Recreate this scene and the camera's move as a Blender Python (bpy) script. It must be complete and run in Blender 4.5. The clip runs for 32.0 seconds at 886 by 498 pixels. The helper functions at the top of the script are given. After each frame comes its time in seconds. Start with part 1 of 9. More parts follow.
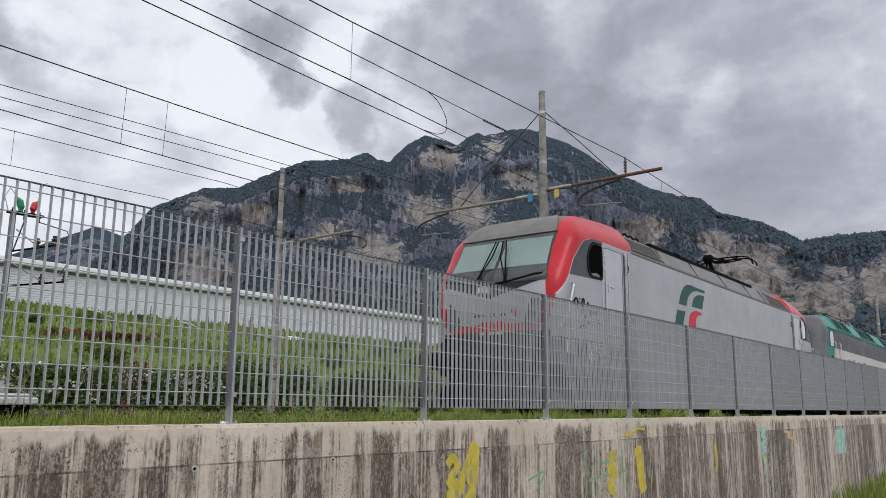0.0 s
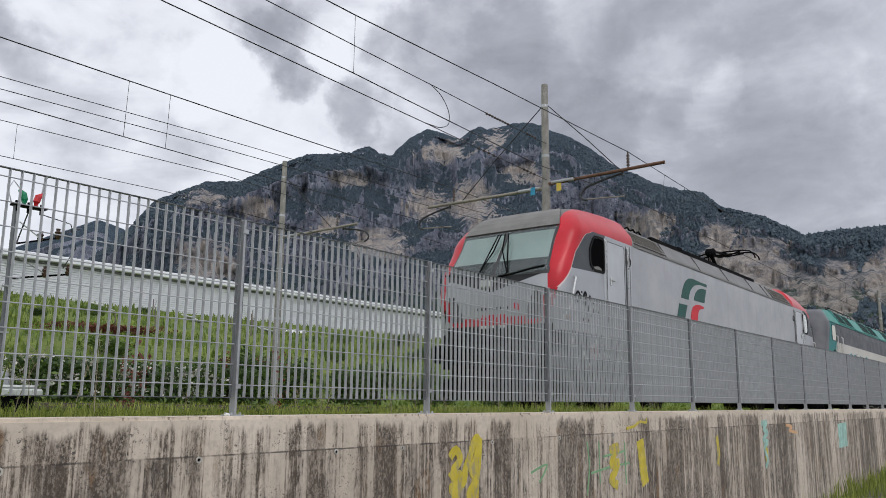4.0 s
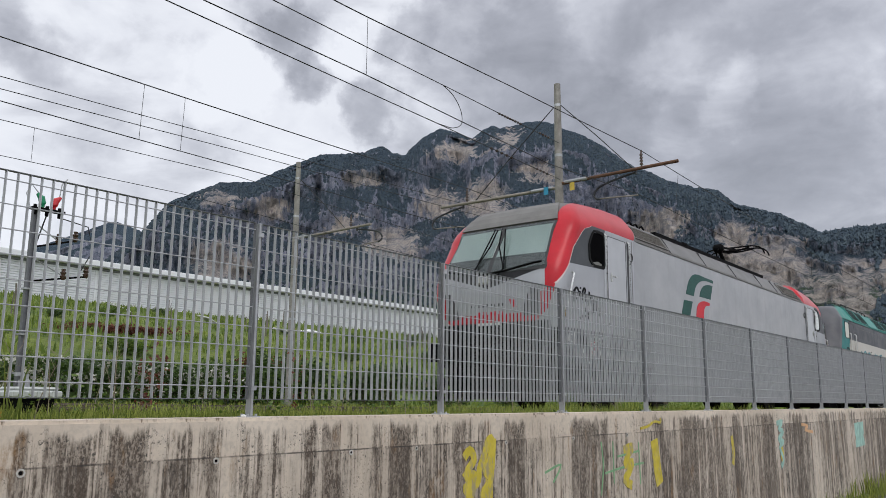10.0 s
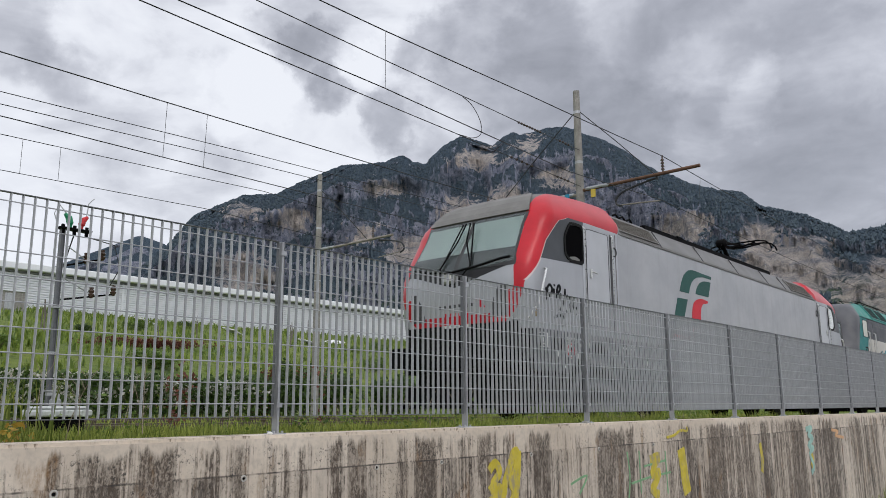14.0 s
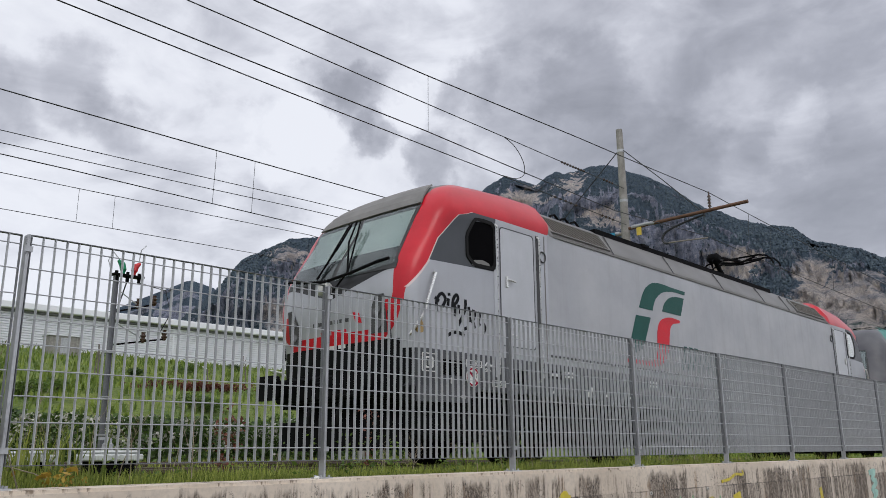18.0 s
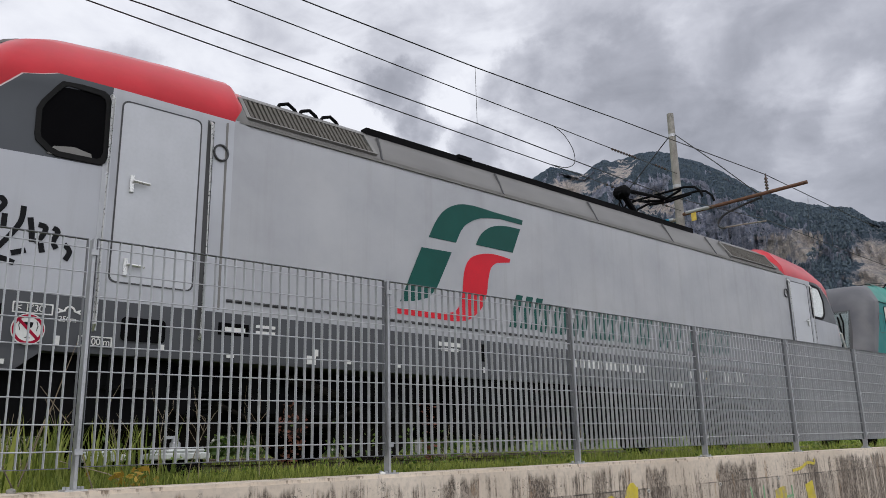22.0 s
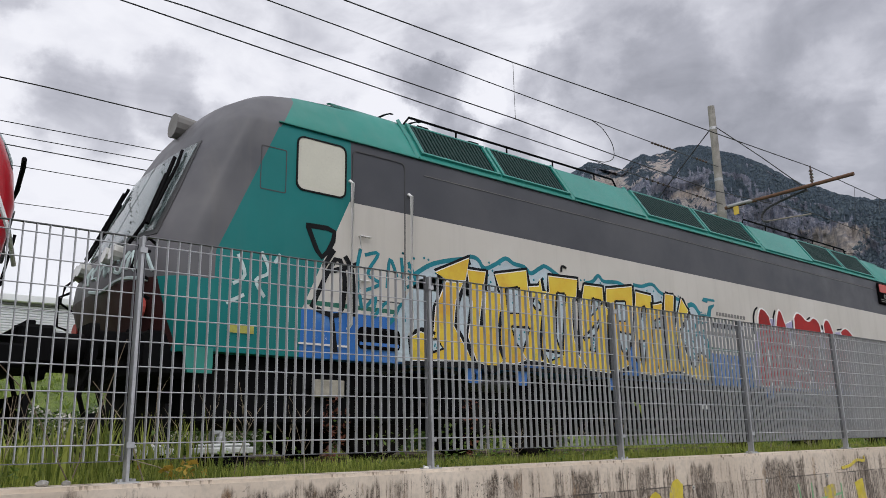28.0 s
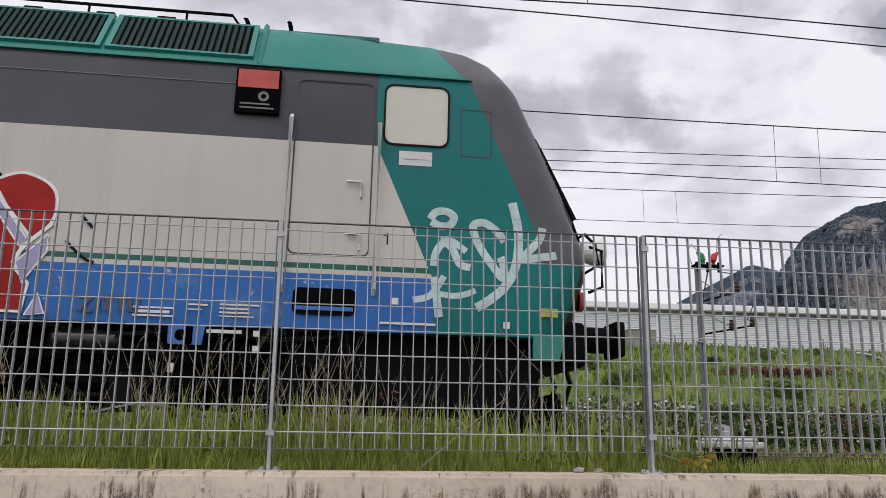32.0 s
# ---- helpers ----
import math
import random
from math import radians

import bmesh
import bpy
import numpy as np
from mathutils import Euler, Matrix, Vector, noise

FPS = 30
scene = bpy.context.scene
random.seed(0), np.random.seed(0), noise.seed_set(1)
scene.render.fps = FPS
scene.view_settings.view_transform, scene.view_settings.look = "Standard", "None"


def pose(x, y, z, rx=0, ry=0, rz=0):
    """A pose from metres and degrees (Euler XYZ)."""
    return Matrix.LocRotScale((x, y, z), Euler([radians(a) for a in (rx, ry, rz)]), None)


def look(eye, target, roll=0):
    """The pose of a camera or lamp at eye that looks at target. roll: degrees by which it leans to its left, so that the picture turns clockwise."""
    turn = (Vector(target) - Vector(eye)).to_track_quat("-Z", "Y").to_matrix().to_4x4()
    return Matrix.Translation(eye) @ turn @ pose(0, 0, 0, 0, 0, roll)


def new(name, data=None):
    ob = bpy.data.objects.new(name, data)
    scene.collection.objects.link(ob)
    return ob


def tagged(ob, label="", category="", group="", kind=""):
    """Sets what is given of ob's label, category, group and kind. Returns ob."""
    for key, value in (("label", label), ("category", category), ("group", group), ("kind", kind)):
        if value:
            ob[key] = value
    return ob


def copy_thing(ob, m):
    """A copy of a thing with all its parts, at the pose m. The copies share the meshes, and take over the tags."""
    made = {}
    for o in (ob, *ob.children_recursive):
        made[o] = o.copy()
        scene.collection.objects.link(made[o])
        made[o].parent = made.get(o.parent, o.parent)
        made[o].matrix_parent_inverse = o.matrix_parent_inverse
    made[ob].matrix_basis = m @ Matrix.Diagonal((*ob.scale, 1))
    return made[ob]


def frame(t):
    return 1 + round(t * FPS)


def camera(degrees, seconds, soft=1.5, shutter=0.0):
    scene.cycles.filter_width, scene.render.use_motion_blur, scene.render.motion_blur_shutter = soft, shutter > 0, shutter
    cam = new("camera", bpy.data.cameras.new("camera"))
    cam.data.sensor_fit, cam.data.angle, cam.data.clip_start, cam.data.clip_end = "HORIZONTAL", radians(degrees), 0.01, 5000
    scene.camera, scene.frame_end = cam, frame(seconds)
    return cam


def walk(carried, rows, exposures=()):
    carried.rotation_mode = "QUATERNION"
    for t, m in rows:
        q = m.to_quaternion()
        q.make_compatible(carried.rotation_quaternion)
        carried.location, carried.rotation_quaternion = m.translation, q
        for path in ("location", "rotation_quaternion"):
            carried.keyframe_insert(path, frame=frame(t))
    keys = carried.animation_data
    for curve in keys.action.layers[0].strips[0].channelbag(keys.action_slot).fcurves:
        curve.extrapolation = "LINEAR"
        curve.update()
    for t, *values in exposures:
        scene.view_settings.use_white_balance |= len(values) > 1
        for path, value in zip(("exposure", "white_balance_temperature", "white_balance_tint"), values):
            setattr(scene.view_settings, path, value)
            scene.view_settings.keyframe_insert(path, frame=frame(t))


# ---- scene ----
# Metres. x runs along the fence and the track, y away from the viewer, z up; the eye stands near (0, 0, 1.6).
LENS = 57.72
cam = camera(LENS, 32.0, soft=0.7)
WAY = [  # seconds, x, y, z, turn, pitch, roll
    (0.0, 0.103, 0.037, 1.581, -52.13, 11.09, -0.47),
    (0.5, 0.095, 0.046, 1.574, -51.96, 11.06, -0.58),
    (1.0, 0.103, 0.053, 1.573, -51.90, 10.94, -0.66),
    (1.5, 0.097, 0.050, 1.576, -51.99, 10.85, -0.67),
    (2.0, 0.099, 0.049, 1.576, -52.05, 10.84, -0.67),
    (2.5, 0.095, 0.040, 1.574, -52.05, 10.85, -0.66),
    (3.0, 0.096, 0.047, 1.576, -52.02, 10.79, -0.64),
    (3.5, 0.093, 0.045, 1.572, -52.03, 10.67, -0.65),
    (5.5, 0.099, 0.035, 1.580, -51.82, 10.57, -0.27),
    (6.0, 0.095, 0.029, 1.583, -51.80, 10.57, -0.22),
    (6.5, 0.093, 0.034, 1.580, -51.82, 10.58, -0.25),
    (7.0, 0.085, 0.039, 1.581, -51.68, 10.57, -0.28),
    (7.5, 0.096, 0.041, 1.577, -51.53, 10.59, -0.31),
    (8.0, 0.088, 0.031, 1.580, -51.63, 10.59, -0.33),
    (8.5, 0.073, 0.025, 1.581, -51.58, 10.58, -0.40),
    (9.0, 0.072, 0.028, 1.578, -51.13, 10.63, -0.40),
    (9.5, 0.066, 0.017, 1.581, -50.94, 10.61, -0.44),
    (10.0, 0.061, 0.011, 1.584, -51.00, 10.59, -0.46),
    (10.5, 0.062, 0.007, 1.583, -51.04, 10.59, -0.45),
    (11.0, 0.057, 0.004, 1.588, -50.98, 10.60, -0.41),
    (11.5, 0.056, 0.004, 1.586, -50.51, 10.61, -0.51),
    (12.0, 0.055, 0.004, 1.583, -50.29, 10.63, -0.57),
    (12.5, 0.048, 0.001, 1.583, -49.92, 10.63, -0.67),
    (13.0, 0.046, -0.012, 1.597, -49.68, 10.57, -0.63),
    (13.5, 0.048, -0.014, 1.604, -49.63, 10.63, -0.20),
    (14.0, 0.034, -0.025, 1.626, -49.22, 11.15, 0.35),
    (14.5, 0.031, -0.024, 1.639, -48.46, 12.28, 0.65),
    (16.5, 0.013, -0.031, 1.648, -46.67, 13.98, 0.45),
    (17.0, 0.007, -0.032, 1.646, -46.31, 13.99, 0.33),
    (17.5, 0.012, -0.035, 1.644, -45.99, 14.01, 0.30),
    (18.0, 0.029, -0.038, 1.631, -45.91, 14.08, 0.47),
    (18.5, 0.026, -0.028, 1.624, -45.14, 14.15, 0.33),
    (19.0, 0.054, 0.023, 1.622, -44.64, 14.01, 0.31),
    (19.5, 0.051, 0.005, 1.616, -44.48, 13.93, 0.78),
    (20.0, 0.036, 0.036, 1.639, -44.11, 13.59, 0.82),
    (20.5, 0.034, 0.033, 1.636, -43.69, 13.64, 1.10),
    (21.0, 0.026, 0.046, 1.641, -43.22, 13.61, 1.04),
    (21.5, 0.021, 0.052, 1.638, -42.72, 13.63, 1.05),
    (22.0, 0.027, 0.057, 1.639, -42.11, 13.67, 1.40),
    (22.5, 0.018, 0.057, 1.644, -41.60, 13.63, 1.49),
    (23.0, 0.019, 0.068, 1.642, -41.22, 13.66, 1.51),
    (23.5, 0.016, 0.077, 1.645, -41.10, 13.44, 1.42),
    (24.0, 0.012, 0.079, 1.645, -41.02, 13.46, 1.45),
    (24.5, 0.017, 0.079, 1.642, -40.96, 13.51, 1.59),
    (26.5, 0.001, 0.094, 1.644, -40.05, 13.38, 1.23),
    (27.0, -0.001, 0.093, 1.640, -39.93, 13.33, 1.19),
    (27.5, -0.003, 0.096, 1.642, -39.85, 13.32, 1.09),
    (28.0, 0.004, 0.071, 1.629, -39.41, 13.50, 1.21),
    (28.5, -0.005, 0.091, 1.637, -39.34, 13.38, 0.98),
    (29.0, -0.003, 0.091, 1.631, -38.71, 13.18, 0.86),
    (29.5, -0.003, 0.096, 1.625, -38.27, 13.16, 0.88),
    (30.0, -0.008, 0.098, 1.628, -38.27, 12.64, 0.77),
    (30.5, -0.014, 0.096, 1.624, -37.50, 12.56, 0.78),
    (30.8, -0.024, 0.090, 1.633, -36.77, 12.35, 0.69),
    (31.0, -0.027, 0.094, 1.626, -35.44, 12.40, 0.71),
    (31.1, -0.039, 0.111, 1.637, -34.29, 12.29, 0.61),
    (31.2, -0.052, 0.112, 1.640, -32.44, 12.28, 0.39),
    (31.3, -0.072, 0.123, 1.640, -30.15, 12.30, 0.20),
    (31.4, -0.091, 0.128, 1.657, -27.34, 12.22, -0.11),
    (31.5, -0.107, 0.129, 1.655, -24.34, 12.29, -0.20),
    (31.6, -0.114, 0.161, 1.645, -20.85, 12.53, -0.38),
    (31.7, -0.119, 0.168, 1.639, -17.06, 12.70, -0.49),
    (31.8, -0.140, 0.167, 1.643, -13.74, 12.80, -0.54),
    (31.9, -0.165, 0.182, 1.640, -10.32, 12.99, -0.42),
    (32.0, -0.179, 0.151, 1.639, -6.97, 13.12, -0.70),
]
walk(cam, [(t, pose(x, y, z, 90 + p, r, w)) for t, x, y, z, w, p, r in WAY],
     exposures=[(0.0, 0.0, 6400, 10), (14.0, 0.0, 6400, 10), (18.0, -0.04, 6370, 11), (20.0, -0.08, 6370, 11), (22.0, 0.03, 6420, 11), (24.0, 0.05, 6420, 11), (27.0, 0.15, 6500, 12), (28.0, 0.03, 6520, 12), (29.0, 0.08, 6550, 13), (30.0, 0.12, 6570, 13), (31.0, 0.08, 6600, 14), (32.0, 0.0, 6600, 14)])

# ---- light ----
EZ = 1.6
BANKS = [  # bearing, height angle, size in degrees, how much darker
    (27.0, 24.4, 19, 0.2), (15.6, 18.8, 19, 0.22), (35.5, 21.8, 8, 0.18), (51.2, 24.2, 3.0, 0.34), (49.4, 22.1, 2.2, 0.32), (52.9, 25.5, 2.8, 0.22),
    (44.4, 20.4, 2.8, 0.36), (41.1, 25.5, 2.8, 0.22), (33.3, 25.5, 3.6, 0.15), (27.6, 18.7, 4.0, 0.22), (64.4, 18.5, 5.0, 0.1), (67.5, 21.9, 2.6, 0.14),
    (55.0, 21.6, 3.4, -0.22), (46.1, 23.8, 2.2, -0.22), (18.5, 19.7, 2.6, -0.16), (13.0, 13.0, 10, 0.2), (23.0, 22.6, 2.6, -0.12), (38.5, 19.8, 2.4, -0.12),
    (76.2, 21.5, 4.2, 0.32), (69.9, 24.2, 4.0, 0.26), (82.7, 28.1, 3.6, 0.24), (57.0, 17.3, 3.0, 0.1), (60.0, 27.0, 5.0, 0.1), (48.0, 28.5, 4.5, 0.14), (30.0, 32.0, 12, 0.06), (90.0, 35.0, 14, 0.2)]
world = bpy.data.worlds.new("overcast_sky")
scene.world = world
world.use_nodes = True


def sky_nodes(nt):
    n, l = nt.nodes, nt.links
    n.clear()
    out, bg = n.new("ShaderNodeOutputWorld"), n.new("ShaderNodeBackground")
    sky = n.new("ShaderNodeTexSky")
    sky.sky_type, sky.sun_disc = "NISHITA", False
    sky.sun_elevation, sky.sun_rotation = radians(52), radians(140)
    co, sep = n.new("ShaderNodeTexCoord"), n.new("ShaderNodeSeparateXYZ")
    l.new(co.outputs["Generated"], sep.inputs[0])

    def math_(op, a, b=None, c=None):
        m = n.new("ShaderNodeMath")
        m.operation = op
        for i, v in enumerate((a, b, c)):
            if v is None:
                continue
            if isinstance(v, (int, float)):
                m.inputs[i].default_value = v
            else:
                l.new(v, m.inputs[i])
        return m.outputs[0]

    def clouds(scale, detail, rough, dist, shift, squash=2.6):
        mp = n.new("ShaderNodeMapping")
        mp.inputs["Location"].default_value = shift
        mp.inputs["Scale"].default_value = (1, 1, squash)
        l.new(co.outputs["Generated"], mp.inputs[0])
        t = n.new("ShaderNodeTexNoise")
        t.inputs["Scale"].default_value, t.inputs["Detail"].default_value = scale, detail
        t.inputs["Roughness"].default_value, t.inputs["Distortion"].default_value = rough, dist
        l.new(mp.outputs[0], t.inputs["Vector"])
        return t.outputs["Fac"]

    def bank(az, el, size, amount):
        """One cloud bank or bright gap: bearing, height angle, size in degrees, how much darker."""
        v = n.new("ShaderNodeVectorMath")
        v.operation = "DOT_PRODUCT"
        a, e = radians(az), radians(el)
        v.inputs[1].default_value = (math.cos(a) * math.cos(e), math.sin(a) * math.cos(e), math.sin(e))
        l.new(twisted, v.inputs[0])
        k = n.new("ShaderNodeMapRange")
        k.interpolation_type = "SMOOTHSTEP"
        for i, u in enumerate((math.cos(radians(size)), 1.0, 0.0, amount)):
            k.inputs[i + 1].default_value = u
        l.new(v.outputs["Value"], k.inputs[0])
        return k.outputs[0]

    # ragged edges: every bank is seen through a twisted field
    wn = n.new("ShaderNodeTexNoise")
    wn.inputs["Scale"].default_value, wn.inputs["Detail"].default_value, wn.inputs["Roughness"].default_value = 9.0, 8.0, 0.6
    l.new(co.outputs["Generated"], wn.inputs["Vector"])
    off, add, unit = [n.new("ShaderNodeVectorMath") for _ in range(3)]
    off.operation, add.operation, unit.operation = "MULTIPLY_ADD", "ADD", "NORMALIZE"
    off.inputs[1].default_value, off.inputs[2].default_value = (0.17, 0.17, 0.13), (-0.085, -0.085, -0.065)
    l.new(wn.outputs["Color"], off.inputs[0])
    l.new(co.outputs["Generated"], add.inputs[0])
    l.new(off.outputs[0], add.inputs[1])
    l.new(add.outputs[0], unit.inputs[0])
    twisted = unit.outputs[0]
    big = clouds(3.2, 4, 0.5, 0.0, (3.1, 0.4, 0.2), 1.9)
    mid = clouds(7.5, 9, 0.55, 0.5, (5.2, 1.7, 0.6), 2.0)
    fine = clouds(24, 6, 0.55, 0.4, (1.2, 8.3, 2.0), 1.8)
    dark = math_("ADD", math_("MULTIPLY", big, 0.5), math_("ADD", math_("MULTIPLY", mid, 0.75), math_("MULTIPLY", fine, 0.22)))
    dark = math_("ADD", dark, -0.64)
    for row in BANKS:
        dark = math_("ADD", dark, bank(*row))
    ramp = n.new("ShaderNodeValToRGB")
    r = ramp.color_ramp
    r.elements[0].position, r.elements[0].color = 0.0, (6.0, 6.1, 6.4, 1)
    r.elements[1].position, r.elements[1].color = 1.0, (1.55, 1.6, 1.8, 1)
    for p, c in ((0.12, (5.5, 5.6, 5.95, 1)), (0.3, (4.0, 4.08, 4.45, 1)), (0.5, (2.85, 2.92, 3.25, 1)), (0.72, (2.1, 2.16, 2.42, 1))):
        e = r.elements.new(p)
        e.color = c
    l.new(dark, ramp.inputs[0])
    # thinner cloud overhead lets more light through
    lift = n.new("ShaderNodeMapRange")
    for i, u in enumerate((0.5, 0.95, 1.0, 1.1)):
        lift.inputs[i + 1].default_value = u
    l.new(sep.outputs[2], lift.inputs[0])
    veil = n.new("ShaderNodeVectorMath")
    veil.operation = "DOT_PRODUCT"
    veil.inputs[1].default_value = (-0.43, -0.51, 0.745)
    l.new(co.outputs["Generated"], veil.inputs[0])
    halo = n.new("ShaderNodeMapRange")
    halo.interpolation_type = "SMOOTHSTEP"
    for i, u in enumerate((0.25, 1.0, 0.0, 0.45)):
        halo.inputs[i + 1].default_value = u
    l.new(veil.outputs["Value"], halo.inputs[0])
    lifted = math_("ADD", lift.outputs[0], halo.outputs[0])
    high = n.new("ShaderNodeVectorMath")
    high.operation = "SCALE"
    l.new(ramp.outputs[0], high.inputs[0])
    l.new(lifted, high.inputs["Scale"])
    over = n.new("ShaderNodeMixRGB")
    over.inputs[0].default_value = 0.94
    l.new(sky.outputs[0], over.inputs[1])
    l.new(high.outputs[0], over.inputs[2])
    l.new(over.outputs[0], bg.inputs[0])
    bg.inputs[1].default_value = 0.15
    l.new(bg.outputs[0], out.inputs[0])


sky_nodes(world.node_tree)
sun = new("sun", bpy.data.lights.new("sun", "SUN"))
sun.data.energy, sun.data.angle, sun.data.color = 0.7, radians(25), (1.0, 0.96, 0.9)
sun.matrix_basis = look((0, 0, 60), (34, 40, 0))

# ---- materials ----
MATS = {}


class Nodes:
    """A few short cuts to write shader arithmetic."""

    def __init__(self, nt):
        self.nt, self.n, self.l = nt, nt.nodes, nt.links
        self.co = self.n.new("ShaderNodeTexCoord").outputs["Object"]
        sep = self.n.new("ShaderNodeSeparateXYZ")
        self.l.new(self.co, sep.inputs[0])
        self.x, self.y, self.z = sep.outputs

    def put(self, sock, v):
        if isinstance(v, (int, float)):
            sock.default_value = (v, v, v, 1) if sock.type == "RGBA" else v
        elif isinstance(v, (tuple, list)):
            sock.default_value = (*v, 1)[:4] if len(sock.default_value) == 4 else v
        else:
            self.l.new(v, sock)

    def m(self, op, a, b=None):
        k = self.n.new("ShaderNodeMath")
        k.operation = op
        self.put(k.inputs[0], a)
        if b is not None:
            self.put(k.inputs[1], b)
        return k.outputs[0]

    def gt(self, a, b):
        return self.m("GREATER_THAN", a, b)

    def both(self, *a):
        r = a[0]
        for b in a[1:]:
            r = self.m("MULTIPLY", r, b)
        return r

    def ramp(self, v, a, b, lo=0.0, hi=1.0):
        k = self.n.new("ShaderNodeMapRange")
        for i, u in enumerate((v, a, b, lo, hi)):
            self.put(k.inputs[i], u)
        return k.outputs[0]

    def noise(self, scale, detail=4, rough=0.55, stretch=(1, 1, 1), dist=0.0, vec=None):
        mp = self.n.new("ShaderNodeMapping")
        mp.inputs["Scale"].default_value = stretch
        self.l.new(vec or self.co, mp.inputs[0])
        k = self.n.new("ShaderNodeTexNoise")
        k.inputs["Scale"].default_value, k.inputs["Detail"].default_value = scale, detail
        k.inputs["Roughness"].default_value, k.inputs["Distortion"].default_value = rough, dist
        self.l.new(mp.outputs[0], k.inputs["Vector"])
        return k.outputs["Fac"]

    def m2(self, shift):
        """The place on the surface, moved."""
        k = self.n.new("ShaderNodeVectorMath")
        self.l.new(self.co, k.inputs[0])
        k.inputs[1].default_value = shift
        return k.outputs[0]

    def mix(self, f, a, b, mode="MIX"):
        k = self.n.new("ShaderNodeMixRGB")
        k.blend_type = mode
        self.put(k.inputs[0], f)
        self.put(k.inputs[1], a)
        self.put(k.inputs[2], b)
        return k.outputs[0]

    def bump(self, h, strength, dist):
        k = self.n.new("ShaderNodeBump")
        k.inputs["Strength"].default_value, k.inputs["Distance"].default_value = strength, dist
        self.l.new(h, k.inputs["Height"])
        return k.outputs[0]


def shader(name):
    m = bpy.data.materials.new(name)
    m.use_nodes = True
    nt = m.node_tree
    return m, nt.nodes["Principled BSDF"], Nodes(nt)


def plain(name, col, rough=0.6, metal=0.0, vary=0.18, scale=3.0, bump=0.0, fine=40.0, rand=0.0, coat=0.0, dirt=0.0, spec=0.5):
    """A surface with patches, grain, an optional relief and a change from piece to piece."""
    if name in MATS:
        return MATS[name]
    m, b, N = shader(name)
    patch, grain = N.noise(scale, 5), N.noise(fine, 3)
    f = N.m("ADD", N.m("MULTIPLY", patch, 0.65), N.m("MULTIPLY", grain, 0.35))
    lo, hi = [max(c * (1 - vary), 0) for c in col], [min(c * (1 + vary), 1) for c in col]
    c = N.mix(N.ramp(f, 0.3, 0.7), lo, hi)
    if dirt:
        c = N.mix(N.m("MULTIPLY", N.ramp(N.noise(scale * 0.8, 6, 0.65, (1, 1, 0.25)), 0.5, 0.75), dirt), c, (0.09, 0.08, 0.065))
    if rand:
        info = N.n.new("ShaderNodeObjectInfo")
        c = N.mix(N.ramp(info.outputs["Random"], 0, 1, 0, rand), c, [k * 0.5 for k in col])
    N.put(b.inputs["Base Color"], c)
    N.put(b.inputs["Roughness"], N.ramp(grain, 0.3, 0.7, max(rough - 0.08, 0.02), min(rough + 0.1, 1)))
    b.inputs["Metallic"].default_value = metal
    b.inputs["Coat Weight"].default_value = coat
    b.inputs["Specular IOR Level"].default_value = spec
    if bump:
        N.put(b.inputs["Normal"], N.bump(f, 0.6, bump))
    MATS[name] = m
    return m


def island(name, dark, light, rough=0.7, sheen=0.0, trans=0.0):
    """Foliage: every blade or leaf has a tone of its own."""
    if name in MATS:
        return MATS[name]
    m, b, N = shader(name)
    g = N.n.new("ShaderNodeNewGeometry")
    c = N.mix(g.outputs["Random Per Island"], dark, light)
    c = N.mix(N.ramp(N.noise(0.7, 3), 0.35, 0.65, 0, 0.45), c, [k * 0.55 for k in dark])
    N.put(b.inputs["Base Color"], c)
    b.inputs["Roughness"].default_value = rough
    if trans:
        t = N.n.new("ShaderNodeBsdfTranslucent")
        N.l.new(c, t.inputs[0])
        mx = N.n.new("ShaderNodeMixShader")
        mx.inputs[0].default_value = trans
        N.l.new(b.outputs[0], mx.inputs[1])
        N.l.new(t.outputs[0], mx.inputs[2])
        N.l.new(mx.outputs[0], N.n["Material Output"].inputs[0])
    MATS[name] = m
    return m


def glass(name, tint=(0.7, 0.75, 0.74), gloss=0.06):
    if name in MATS:
        return MATS[name]
    m, b, N = shader(name)
    tr, gl = N.n.new("ShaderNodeBsdfTransparent"), N.n.new("ShaderNodeBsdfGlossy")
    tr.inputs[0].default_value = (*tint, 1)
    gl.inputs["Roughness"].default_value = gloss
    fr = N.n.new("ShaderNodeLayerWeight")
    fr.inputs[0].default_value = 0.5
    mx = N.n.new("ShaderNodeMixShader")
    N.l.new(N.m("ADD", N.m("MULTIPLY", N.m("POWER", fr.outputs["Facing"], 4.0), 0.7), 0.06), mx.inputs[0])
    N.l.new(tr.outputs[0], mx.inputs[1])
    N.l.new(gl.outputs[0], mx.inputs[2])
    N.l.new(mx.outputs[0], N.n["Material Output"].inputs[0])
    MATS[name] = m
    return m


STEEL = plain("galvanised_steel", (0.43, 0.44, 0.455), 0.45, 0.35, 0.2, 6.0, 0.0, 60, rand=0.3)
POST = plain("post_galvanised", (0.42, 0.43, 0.44), 0.5, 0.6, 0.3, 5.0, 0.0, 50, rand=0.3)
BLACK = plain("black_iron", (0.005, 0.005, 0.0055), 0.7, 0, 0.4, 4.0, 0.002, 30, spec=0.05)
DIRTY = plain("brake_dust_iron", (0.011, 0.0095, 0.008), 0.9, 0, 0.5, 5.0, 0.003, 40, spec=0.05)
RUBBER = plain("black_rubber", (0.009, 0.009, 0.009), 0.7, 0, 0.2, spec=0.15)
CHROME = plain("worn_bright_steel", (0.62, 0.62, 0.6), 0.3, 0.8, 0.15, 8.0)
